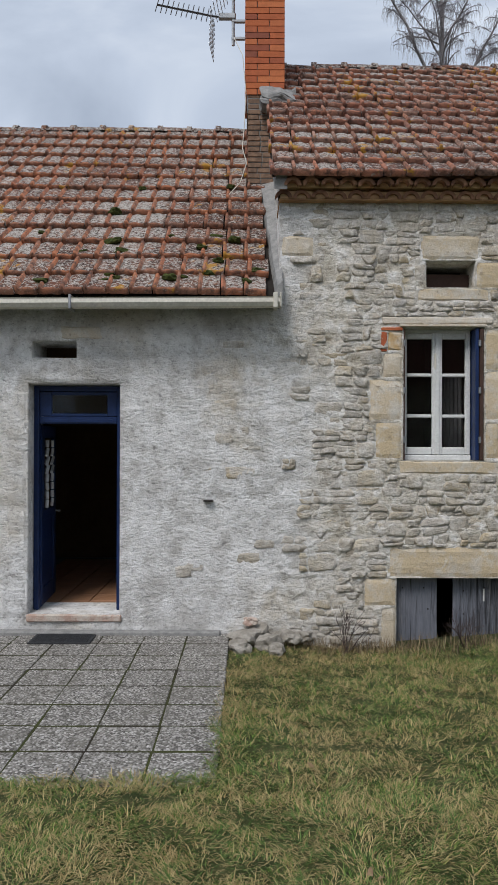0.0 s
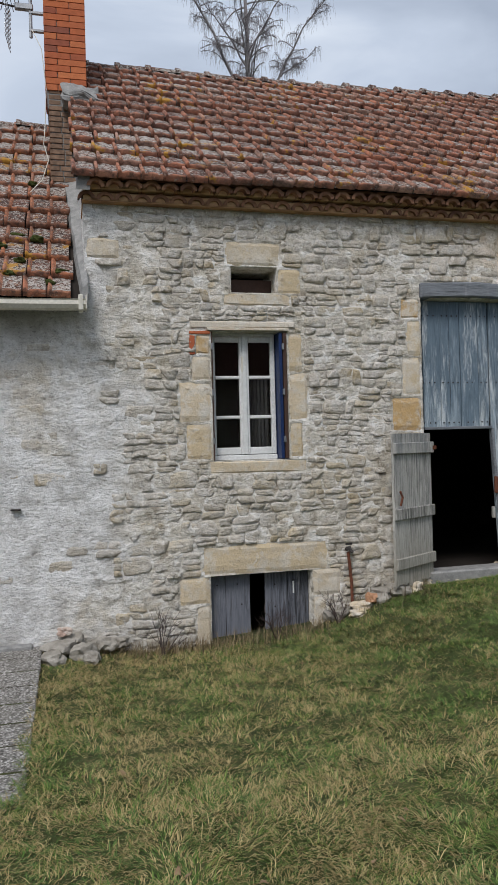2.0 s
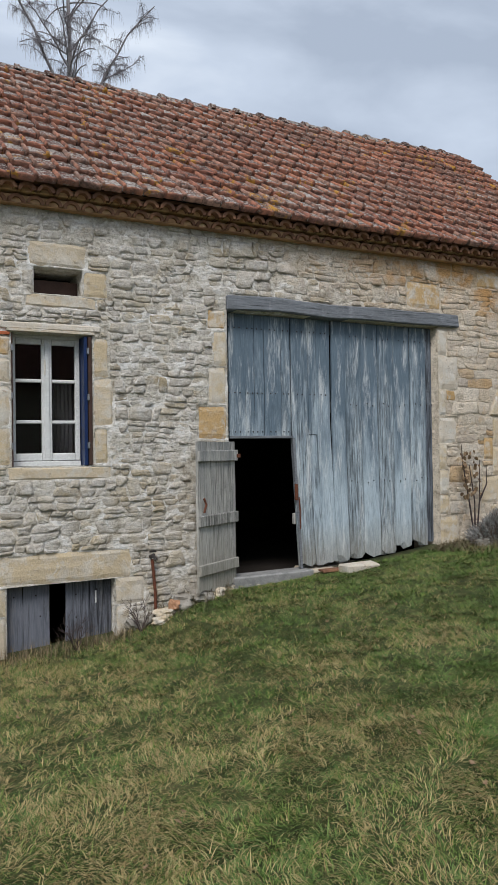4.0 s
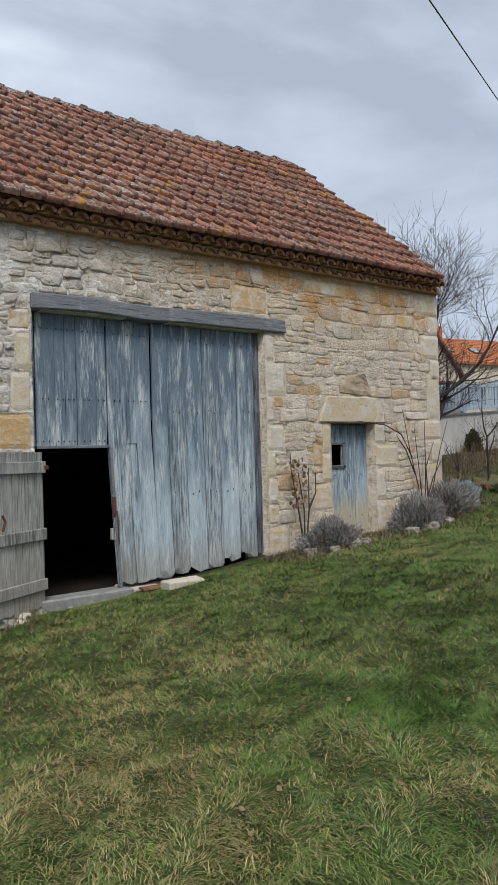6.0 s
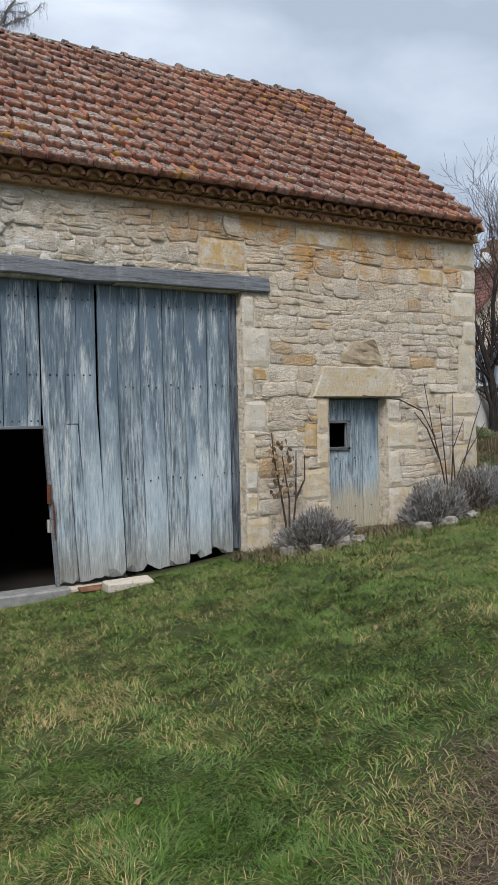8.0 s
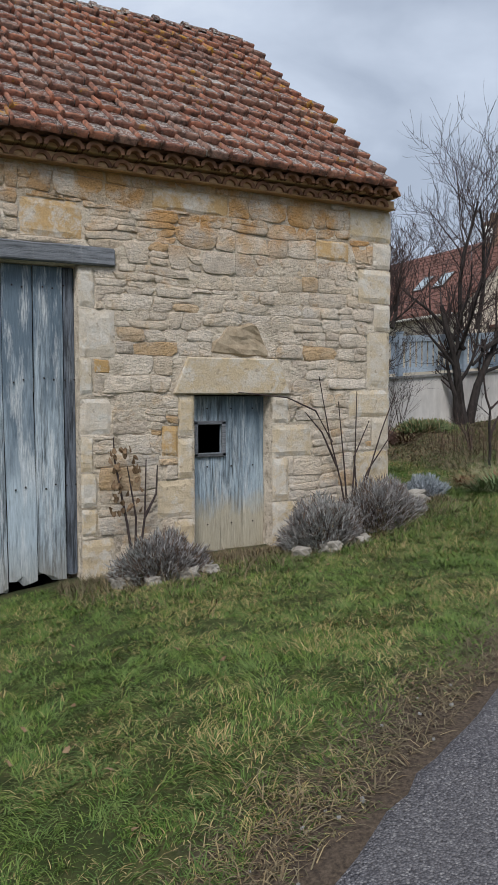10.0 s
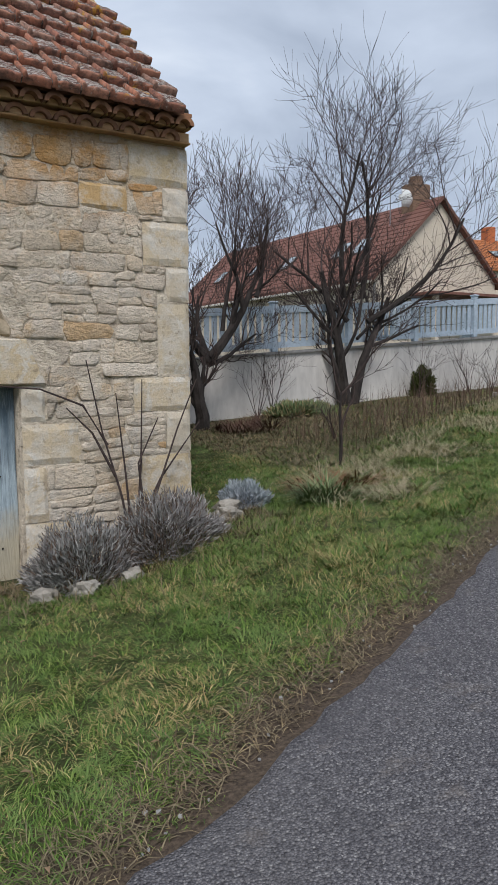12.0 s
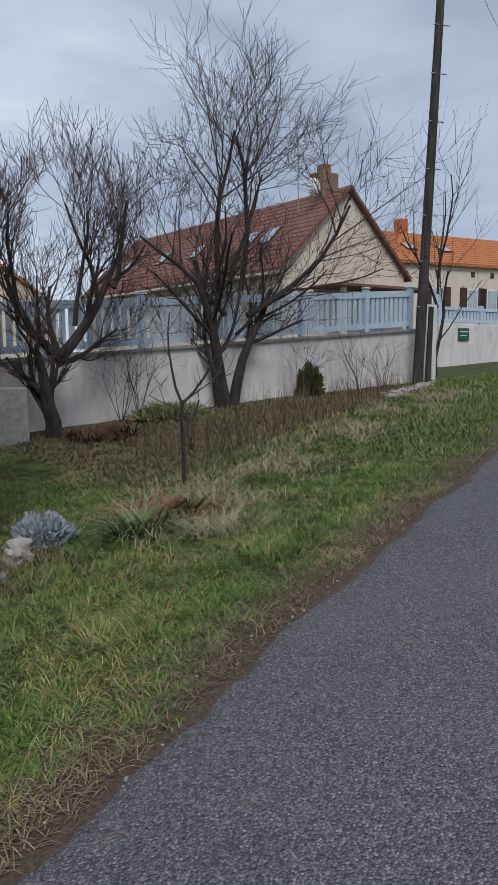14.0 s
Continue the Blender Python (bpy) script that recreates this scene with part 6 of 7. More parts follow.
def house_door():
    f = thing("door_house", "dark blue glazed house door standing open, with transom light", "door", kind="structure")
    Y = 7.10
    for a in ((-1.985, -1.935, 0.02, 2.15), (-1.195, -1.145, 0.02, 2.15), (-1.934, -1.196, 2.10, 2.15), (-1.934, -1.196, 1.79, 1.86)):
        part("door_frame", boxed(a[0], a[1], Y, Y + 0.08, a[2], a[3], 0.006), M_NAVY, f)
    part("transom_rail", boxed(-1.90, -1.23, Y - 0.012, Y - 0.001, 1.80, 1.835, 0.004), M_NAVY, f)
    for a in ((-1.933, -1.82, 1.865, 2.095), (-1.29, -1.197, 1.865, 2.095), (-1.819, -1.291, 2.065, 2.095), (-1.819, -1.291, 1.862, 1.89)):
        part("transom_sash", boxed(a[0], a[1], Y + 0.015, Y + 0.055, a[2], a[3], 0.004), M_NAVY, f)
    p = part("pane", boxed(-1.82, -1.29, Y + 0.03, Y + 0.035, 1.885, 2.07), M_GLASS, f)
    p.visible_shadow = False
    leaf = part("leaf", boxed(0, 0.12, 0, 0.04, 0.03, 1.78, 0.004), M_NAVY, f)
    for a in ((0.62, 0.74, 0.03, 1.78), (0.121, 0.619, 1.66, 1.78), (0.121, 0.619, 0.85, 0.95), (0.121, 0.619, 0.03, 0.20)):
        part("rail", boxed(a[0], a[1], 0, 0.04, a[2], a[3], 0.004), M_NAVY, leaf)
    part("panel", boxed(0.121, 0.619, 0.012, 0.028, 0.2, 0.85, 0.003), M_NAVY, leaf)
    p = part("pane", boxed(0.121, 0.619, 0.018, 0.022, 0.95, 1.66), M_GLASS, leaf)
    p.visible_shadow = False
    for k in range(2):
        g = bmesh.new()
        for j in range(8):
            tube(g, [(0.2 + 0.25 * k + 0.03 * math.sin(j), -0.01, 0.97 + j * 0.085), (0.24 + 0.25 * k - 0.03 * math.sin(j), -0.01, 1.04 + j * 0.085)], [0.016, 0.016], 5)
        part("grille", g, M_WHITE, leaf, "white scrolled grille")
    part("handle", tube(bmesh.new(), [(0.68, -0.005, 0.9), (0.68, -0.05, 0.9), (0.60, -0.055, 0.9)], [0.01] * 3), M_ALU, leaf, "steel lever handle")
    leaf.matrix_local = pose(-1.93, Y + 0.09, 0.0, 0, 0, 94)
    mat = thing("doormat", "black ribbed rubber doormat on the paving", "doormat")
    part("mat", boxed(-1.88, -1.33, 6.54, 6.84, -0.154, -0.142, 0.004), M_RUBBER, mat)
    for k in range(14):
        part("rib", boxed(-1.85, -1.36, 6.56 + k * 0.02, 6.567 + k * 0.02, -0.1419, -0.137), M_RUBBER, mat)


barn_doors()
casement()
vent_board()
cellar_doors()
small_door()
house_door()


# ---- garden wall, fence, pole ----
def capline(x):
    return 2.204 + 0.0655 * (x - 11.7)


def slanted(x0, x1, y0, y1, lo, hi):
    """A box whose lower and upper sides follow functions of x."""
    bm = bmesh.new()
    n = max(1, int((x1 - x0) / 1.0))
    rows = []
    for k in range(n + 1):
        x = x0 + (x1 - x0) * k / n
        rows.append([bm.verts.new(p) for p in ((x, y0, lo(x)), (x, y1, lo(x)), (x, y1, hi(x)), (x, y0, hi(x)))])
    for a, b in zip(rows, rows[1:]):
        for k in range(4):
            bm.faces.new((a[k], b[k], b[(k + 1) % 4], a[(k + 1) % 4]))
    bm.faces.new(rows[0])
    bm.faces.new(rows[-1][::-1])
    bmesh.ops.recalc_face_normals(bm, faces=bm.faces)
    return bm


def garden_wall():
    w = thing("wall_garden", "white rendered garden wall with stone coping", "wall", kind="structure")
    part("render", slanted(9.9, 20.05, 11.86, 12.06, lambda x: 0.4, lambda x: capline(x) - 0.04), M_GARDENWALL, w)
    part("coping", slanted(9.9, 20.08, 11.81, 12.11, lambda x: capline(x) - 0.039, capline), M_CEMENT, w, "grey-brown coping")
    part("pillar", slanted(20.42, 20.72, 11.9, 12.2, lambda x: 1.0, lambda x: 3.25), M_GARDENWALL, w, "white rendered gate pillar")
    f = thing("fence", "pale blue plastic picket fence on the garden wall", "fence")
    xs = [18.71 - 1.6 * k for k in range(6)] + [19.95]
    for x in xs:
        z = capline(x)
        part("post", boxed(x - 0.055, x + 0.055, 11.90, 12.01, z + 0.003, z + 0.80, 0.01), M_FENCE, f)
        part("post_cap", boxed(x - 0.07, x + 0.07, 11.885, 12.025, z + 0.801, z + 0.84, 0.015), M_FENCE, f)
    xs = sorted(xs)
    slat = mesh_of(boxed(-0.045, 0.045, -0.012, 0.012, 0.0, 0.50, 0.004), "slat")
    slat.materials.append(M_FENCE)
    for a, b in zip(xs, xs[1:]):
        for lo, hi in ((0.06, 0.16), (0.64, 0.76)):
            part("rail", slanted(a + 0.056, b - 0.056, 11.925, 11.985, lambda x: capline(x) + lo, lambda x: capline(x) + hi), M_FENCE, f)
        n = int((b - a - 0.12) / 0.135)
        for k in range(n):
            x = a + 0.12 + (b - a - 0.2) * (k + 0.5) / n
            ob = new("slat", slat)
            ob.location = (x, 11.955, capline(x) + 0.15)
            ob.parent = f
    # the next plot's low wall and fence
    w2 = thing("wall_plot", "low white rendered wall of the next plot", "wall", kind="structure")
    part("render", boxed(24.3, 34, 14.7, 14.9, 1.4, 3.06, 0.01), M_GARDENWALL, w2)
    f2 = thing("fence", "pale blue plastic fence on the low wall", "fence")
    for z in (3.10, 3.42):
        part("rail", boxed(24.3, 34, 14.76, 14.84, z, z + 0.09, 0.005), M_FENCE, f2)
    for k in range(6):
        part("post", boxed(24.32 + 1.8 * k, 24.44 + 1.8 * k, 14.745, 14.855, 3.06, 3.58, 0.01), M_FENCE, f2)
    for k in range(60):
        part("slat", boxed(24.5 + 0.15 * k, 24.58 + 0.15 * k, 14.78, 14.82, 3.19, 3.42), M_FENCE, f2)
    s = thing("sign", "small green sign with pale lettering on white wall", "sign")
    part("board", boxed(25.05, 25.50, 14.66, 14.695, 2.62, 2.95, 0.004), plain("sign_green", (0.02, 0.09, 0.055), (0.03, 0.11, 0.065), 9, 0.5, 0, 0), s)
    part("text_bar", boxed(25.1, 25.45, 14.652, 14.658, 2.84, 2.87), M_WHITE, s, "pale line of writing")
    part("text_bar", boxed(25.1, 25.38, 14.652, 14.658, 2.74, 2.76), M_WHITE, s, "pale line of writing")


def pole():
    p = thing("utility_pole", "tall dark weathered utility pole beside the lane", "utility pole")
    base, top = Vector((19.68, 11.5, 1.55)), Vector((19.96, 11.28, 10.5))
    part("shaft", tube(bmesh.new(), [base.lerp(top, k / 6) for k in range(7)], [0.105 - 0.035 * k / 6 for k in range(7)], 10), M_POLE, p)
    side = (top - base).normalized()
    part("stay_post", tube(bmesh.new(), [base + Vector((0.16, -0.12, 0)), base + Vector((0.14, -0.11, 0)) + side * 1.6], [0.06, 0.05], 8), M_POLE, p)
    for k in range(9):
        c = base + side * (1.6 + 0.85 * k)
        part("rung", tube(bmesh.new(), [c + Vector((-0.15, 0.0, 0)), c + Vector((0.15, -0.12, 0))], [0.012, 0.012], 5), M_ALU, p)
    part("insulator", tube(bmesh.new(), [top + Vector((0, 0, -0.1)), top + Vector((0, 0, 0.12))], [0.05, 0.04], 8), M_WHITE, p)
    for name, a, b, label in (("overhead_cable", top + Vector((0, 0, -0.9)), Vector((8.1, 5.4, 6.62)), "black overhead cable"), ("overhead_cable", top, Vector((38.8, 23.4, 16.8)), "black overhead cable")):
        d = b - a
        pts = [a + d * (t / 12) + Vector((0, 0, -0.25 * 4 * (t / 12) * (1 - t / 12))) for t in range(13)]
        if a.z < top.z - 0.5:
            pts = [a, b, b + d * 1.5]
        tagged(part(name, tube(bmesh.new(), pts, [0.009] * len(pts), 5), M_RUBBER), label + " strung from the utility pole", "cable")


garden_wall()
pole()


# ---- the neighbours' houses ----
def pitched(bm, x0, x1, y0, y1, ze, zr, over=0.25, t=0.14):
    """A pitched roof with its ridge along y."""
    xm = (x0 + x1) / 2
    k = (zr - ze) / (xm - x0)
    for s, xe in ((-1, x0), (1, x1)):
        lo = [bm.verts.new(c) for c in ((xe + s * over, y0 - over, ze - over * k), (xm, y0 - over, zr), (xm, y1 + over, zr), (xe + s * over, y1 + over, ze - over * k))]
        hi = [bm.verts.new(v.co + Vector((0, 0, t))) for v in lo]
        bm.faces.new(lo)
        bm.faces.new(hi)
        for i in range(4):
            bm.faces.new((lo[i], lo[(i + 1) % 4], hi[(i + 1) % 4], hi[i]))
    bmesh.ops.recalc_face_normals(bm, faces=bm.faces)
    return bm


def gabled(x0, x1, y0, y1, z0, ze, zr):
    bm = bmesh.new()
    xm = (x0 + x1) / 2
    rows = [[bm.verts.new((x, y, z)) for x, z in ((x0, z0), (x1, z0), (x1, ze), (xm, zr), (x0, ze))] for y in (y0, y1)]
    bm.faces.new(rows[0])
    bm.faces.new(rows[1][::-1])
    for k in range(5):
        bm.faces.new((rows[0][k], rows[1][k], rows[1][(k + 1) % 5], rows[0][(k + 1) % 5]))
    bmesh.ops.recalc_face_normals(bm, faces=bm.faces)
    return bm


def courses(x0, x1, y0, y1, ze, zr, over, n, lift):
    """Thin stepped tile courses on both slopes."""
    bm = bmesh.new()
    xm = (x0 + x1) / 2
    for s, xe in ((-1, x0 - over), (1, x1 + over)):
        k = (zr - ze) / (xm - x0)
        zb = ze - over * k
        for i in range(n):
            f0, f1 = i / n, (i + 1) / n
            xa, xb = xe + (xm - xe) * f0, xe + (xm - xe) * f1
            za, zc = zb + (zr - zb) * f0 + lift, zb + (zr - zb) * f1 + lift
            v = [bm.verts.new(c) for c in ((xa, y0, za + 0.035), (xa, y1, za + 0.035), (xb, y1, zc), (xb, y0, zc), (xa, y0, za), (xa, y1, za))]
            bm.faces.new(v[:4])
            bm.faces.new((v[0], v[1], v[5], v[4]))
    bmesh.ops.recalc_face_normals(bm, faces=bm.faces)
    return bm


def neighbour_house():
    h = thing("house", "cream rendered house with brown tiled roof and skylights", "house")
    x0, x1, y0, y1, ze, zr = 27.35, 34.5, 25.0, 43.0, 5.75, 9.1
    part("wall", gabled(x0, x1, y0, y1, 1.0, ze, zr - 0.05), M_HOUSEWALL, h)
    roof = part("roof", pitched(bmesh.new(), x0, x1, y0, y1, ze, zr), M_ROOFBROWN, h)
    part("roof_covering", courses(x0, x1, y0 - 0.25, y1 + 0.25, ze, zr, 0.25, 16, 0.15), M_ROOFBROWN, roof)["kind"] = "stuff"
    part("chimney", boxed(30.4, 31.4, 26.0, 26.8, 8.3, 10.0, 0.04), M_OLDBRICK, roof, "brown brick chimney")
    part("chimney_pot", tube(bmesh.new(), [(30.9, 26.4, 10.0), (30.9, 26.4, 10.35)], [0.32, 0.28], 12), M_OLDBRICK, roof)
    k = (zr - ze) / ((x1 - x0) / 2)
    ang = math.degrees(math.atan(k))
    for y, f, sz in ((27.6, 0.42, 1.0), (29.0, 0.42, 1.0), (33.2, 0.40, 0.9), (36.5, 0.40, 0.9), (40.2, 0.40, 0.9)):
        x, z = x0 + f * (x1 - x0) / 2, ze + f * (zr - ze) + 0.22
        win = part("skylight", boxed(-0.55 * sz, 0.55 * sz, -0.4 * sz, 0.4 * sz, -0.03, 0.03, 0.01), M_SHUTTER, roof, "roof window")
        win.matrix_local = pose(x, y, z, 0, -ang, 0)
        part("pane", boxed(-0.48 * sz, 0.48 * sz, -0.33 * sz, 0.33 * sz, 0.031, 0.04), M_SKYLIGHT, win, "glass with pale sky reflection in its colour")
    part("gutter", boxed(x0 - 0.38, x0 - 0.26, y0 - 0.2, y1, 5.42, 5.54, 0.02), M_PVC, h)
    part("downpipe", boxed(x0 - 0.1, x0 + 0.0, y0 - 0.11, y0 - 0.01, 2.0, 5.5, 0.02), M_CEMENT, h)
    part("porch_roof", boxed(29.0, 34.4, 23.3, 25.0, 4.95, 5.08, 0.02, m=None), M_ROOFBROWN, h, "brown tiled lean-to roof")
    part("porch_wall", boxed(29.3, 29.5, 23.5, 23.7, 1.5, 4.95), M_HOUSEWALL, h)
    for x in (28.3, 32.3):
        w = part("window", boxed(x, x + 1.0, 24.95, 25.02, 3.2, 4.5, 0.01), M_WHITE, h)
        part("pane", boxed(x + 0.1, x + 0.9, 24.93, 24.949, 3.3, 4.4), M_SKYLIGHT, w)
    d = thing("satellite_dish", "white satellite dish on the roof by the chimney", "satellite dish")
    bm = bmesh.new()
    bmesh.ops.create_uvsphere(bm, u_segments=20, v_segments=12, radius=0.5)
    bmesh.ops.delete(bm, geom=[v for v in bm.verts if v.co.y > -0.28], context="VERTS")
    for v in bm.verts:
        v.co += Vector((29.75, 26.1, 9.2))
    bmesh.ops.solidify(bm, geom=bm.faces[:], thickness=0.02)
    part("dish", bm, M_WHITE, d)
    part("arm", tube(bmesh.new(), [(29.75, 25.7, 9.2), (29.9, 26.1, 9.1), (30.4, 26.3, 9.0)], [0.04] * 3), M_ALU, d)
    a = thing("tv_antenna", "thin television mast behind the chimney", "antenna")
    part("mast", tube(bmesh.new(), [(29.6, 26.6, 8.2), (29.6, 26.6, 11.2)], [0.025, 0.02], 6), M_ALU, a)
    part("boom", tube(bmesh.new(), [(28.7, 26.6, 11.05), (30.0, 26.6, 10.95)], [0.02, 0.02], 6), M_ALU, a)
    h2 = thing("house", "low annexe with orange tiled roof behind the trees", "house")
    part("wall", gabled(19.5, 26.0, 44.0, 54.0, 1.0, 5.0, 7.2), M_HOUSEWALL, h2)
    r2 = part("roof", pitched(bmesh.new(), 19.5, 26.0, 44.0, 54.0, 5.0, 7.25), M_ROOFORANGE, h2)
    part("roof_covering", courses(19.5, 26.0, 43.75, 54.25, 5.0, 7.25, 0.25, 12, 0.15), M_ROOFORANGE, r2)["kind"] = "stuff"


def far_house():
    h = thing("house", "cream rendered house with orange tiled roof and brown shutters", "house", at=(40.9, 32.4, 0))
    ang = math.degrees(math.atan2(-2.4, 13.2))
    L, D, ze, zr = 16.0, 7.5, 7.75, 9.95
    # built with its ridge along y, turned so that the long side faces the lane
    part("wall", gabled(0, D, 0, L, 1.0, ze, zr - 0.05), M_HOUSEWALL, h)
    r = part("roof", pitched(bmesh.new(), 0, D, 0, L, ze, zr), M_ROOFORANGE, h)
    part("roof_covering", courses(0, D, -0.25, L + 0.25, ze, zr, 0.25, 14, 0.15), M_ROOFORANGE, r)["kind"] = "stuff"
    part("chimney", boxed(3.4, 4.1, L - 4.6, L - 4.0, 9.4, 10.9, 0.03), M_BRICK, r, "red brick chimney")
    k = math.degrees(math.atan((zr - ze) / (D / 2)))
    for y in (L - 3.2, L - 5.9):
        w = part("skylight", boxed(-0.45, 0.45, -0.4, 0.4, -0.03, 0.03, 0.01), M_SHUTTER, r, "roof window")
        w.matrix_local = pose(1.5, y, ze + 1.5 * (zr - ze) / (D / 2) + 0.24, 0, -k, 0)
        part("pane", boxed(-0.38, 0.38, -0.33, 0.33, 0.031, 0.04), M_SKYLIGHT, w, "glass with pale sky reflection in its colour")
    for i, y in enumerate((L - 4.2, L - 7.0, L - 8.6, L - 11.5)):
        w = part("window", boxed(-0.06, 0.02, y - 0.45, y + 0.45, 4.7, 6.3, 0.01), M_WHITE, h)
        part("pane", boxed(-0.08, -0.061, y - 0.36, y - 0.03, 4.8, 6.2), M_SKYLIGHT, w)
        part("pane", boxed(-0.08, -0.061, y + 0.03, y + 0.36, 4.8, 6.2), M_SKYLIGHT, w)
        for s in (-1, 1):
            part("shutter", boxed(-0.1, -0.01, y + s * 0.75 - 0.26, y + s * 0.75 + 0.26, 4.65, 6.35, 0.01), M_SHUTTER, h, "brown wooden shutter")
        part("vent", boxed(-0.02, 0.02, y - 0.15, y + 0.15, 7.0, 7.35, 0.01), M_SHUTTER, h)
    # local +y runs along the facade away from its left end
    h.matrix_world = pose(40.9, 32.4, 0, 0, 0, 0) @ pose(0, 0, 0, 0, 0, ang + 90) @ pose(0, -L, 0)


def opposite_house():
    """The house across the lane, mirrored in the window panes."""
    h = thing("house", "rendered house with brown tiled roof across the lane", "house", at=(16.0, -19.5, -0.6))
    part("wall", gabled(0, 7.5, 0, 22, 0, 4.6, 7.6), M_HOUSEWALL, h)
    r = part("roof", pitched(bmesh.new(), 0, 7.5, 0, 22, 4.6, 7.65), M_ROOFBROWN, h)
    part("roof_covering", courses(0, 7.5, -0.25, 22.25, 4.6, 7.65, 0.25, 14, 0.15), M_ROOFBROWN, r)["kind"] = "stuff"
    h.matrix_world = pose(16.0, -19.5, -0.6, 0, 0, 90)


neighbour_house()
far_house()
opposite_house()


# ---- trees and shrubs ----
def grow(limb, twig, p, d, length, r, depth, rnd, up, spread, kids, droop=0.0, minr=0.004, ratio=(0.45, 0.72)):
    """A branch with its side branches; thick ones go to limb, thin ones to twig."""
    n = 5
    pts, rad = [p.copy()], [r]
    for k in range(n):
        d = (d + Vector((rnd.gauss(0, 0.13), rnd.gauss(0, 0.13), rnd.gauss(0, 0.08) + up - droop * k / n))).normalized()
        p = p + d * (length / n)
        pts.append(p.copy())
        rad.append(max(r * (1 - 0.62 * (k + 1) / n), minr * 0.6))
    tube(limb if r > 0.02 else twig, pts, rad, 7 if r > 0.03 else (4 if r > 0.01 else 3))
    if depth == 0:
        return
    for i in range(kids[-depth]):
        f = rnd.uniform(0.25, 1.0)
        k = min(int(f * n), n - 1)
        q = pts[k].lerp(pts[k + 1], f * n - k)
        dirn = (pts[k + 1] - pts[k]).normalized()
        side = dirn.orthogonal().normalized()
        side = Matrix.Rotation(rnd.uniform(0, 2 * math.pi), 3, dirn) @ side
        nd = (dirn + side * rnd.uniform(spread * 0.6, spread * 1.3)).normalized()
        grow(limb, twig, q, nd, length * rnd.uniform(*ratio), max(rad[k] * rnd.uniform(0.32, 0.5), minr), depth - 1, rnd, up, spread, kids, droop, minr, ratio)


def tree(name, label, base, stems, seed, kids, up=0.06, spread=0.9, droop=0.0, bark=None, minr=0.004, category="tree", ratio=(0.45, 0.72)):
    rnd = random.Random(seed)
    t = thing(name, label, category, at=base)
    limb, twig = bmesh.new(), bmesh.new()
    for off, d, length, r in stems:
        grow(limb, twig, Vector(off), Vector(d).normalized(), length, r, len(kids), rnd, up, spread, kids, droop, minr, ratio)
    part("trunk", limb, bark or M_BARK, t)
    part("crown", twig, bark or M_TWIG, t)
    return t


def z_at(x, y):
    return float(level(x, y))


def birch():
    """A tall birch: straight trunk, rising limbs, arching side branches and hanging strands."""
    rnd = random.Random(31)
    t = thing("birch_tree", "tall bare birch with drooping twigs behind the barn", "tree", at=(6.45, 24.3, -0.2))
    limb, twig = bmesh.new(), bmesh.new()

    def strand(p, length, r):
        d = Vector((rnd.gauss(0, 0.7), rnd.gauss(0, 0.7), 0.45))
        pts = [p]
        for k in range(5):
            d = Vector((d.x * 0.55 + rnd.gauss(0, 0.06), d.y * 0.55 + rnd.gauss(0, 0.06), d.z - 0.38))
            pts.append(pts[-1] + d.normalized() * length / 5)
        tube(twig, pts, [r, r, r * 0.9, r * 0.8, r * 0.7, r * 0.5], 3)

    def bough(p, d, length, r, hang):
        pts = [p]
        for k in range(7):
            d = (d + Vector((rnd.gauss(0, 0.1), rnd.gauss(0, 0.1), -hang * k / 7 + rnd.gauss(0, 0.05)))).normalized()
            pts.append(pts[-1] + d * length / 7)
        tube(limb if r > 0.025 else twig, pts, [r * (1 - 0.75 * k / 7) + 0.004 for k in range(8)], 5)
        return pts

    def dressed(pts, r, boughs, length):
        for _ in range(boughs):
            f = rnd.uniform(0.25, 0.98) * (len(pts) - 1)
            k = int(f)
            q = pts[k].lerp(pts[k + 1], f - k)
            a = rnd.uniform(0, 2 * math.pi)
            side = bough(q, Vector((math.cos(a), math.sin(a), rnd.uniform(0.3, 1.1))), length * rnd.uniform(0.5, 1.1), r * 0.3, 0.30)
            for m in range(2, 8):
                for _ in range(6):
                    strand(side[m].lerp(side[m - 1], rnd.random()), rnd.uniform(0.15, 0.62), 0.0034)

    stems = (((0, 0, 0), (0, 0, 21.0), 0.16, 60, 1.9), ((0, 0, 12.6), (-3.1, 0.2, 18.6), 0.06, 24, 1.1), ((0, 0, 13.1), (2.5, 0.4, 15.4), 0.034, 14, 0.8), ((0.1, 0, 12.0), (2.9, -0.2, 17.2), 0.055, 22, 0.9),
             ((0, 0, 14.2), (-1.6, 0.5, 17.0), 0.034, 14, 0.9), ((0, 0, 14.6), (1.7, -0.5, 17.6), 0.034, 14, 0.9), ((0, 0, 13.4), (0.9, 1.2, 16.6), 0.034, 12, 0.9), ((0, 0, 13.0), (-0.8, -1.3, 16.2), 0.034, 12, 0.9), ((1.2, 0, 12.6), (3.6, 0.2, 14.2), 0.025, 9, 0.6))
    for a, b, r, n, length in stems:
        a, b = Vector(a), Vector(b)
        pts = [a.lerp(b, k / 8) + Vector((rnd.gauss(0, 0.04), rnd.gauss(0, 0.04), 0)) - Vector((b.x - a.x, 0, 0)) * 0.12 * math.sin(math.pi * k / 8) for k in range(9)]
        tube(limb, pts, [r * (1 - 0.85 * k / 8) + 0.006 for k in range(9)], 7)
        dressed(pts[4:] if r > 0.2 else pts, max(r, 0.04) * 0.55, n, length)
    part("trunk", limb, M_BIRCH, t)
    part("crown", twig, M_BIRCHTWIG, t)


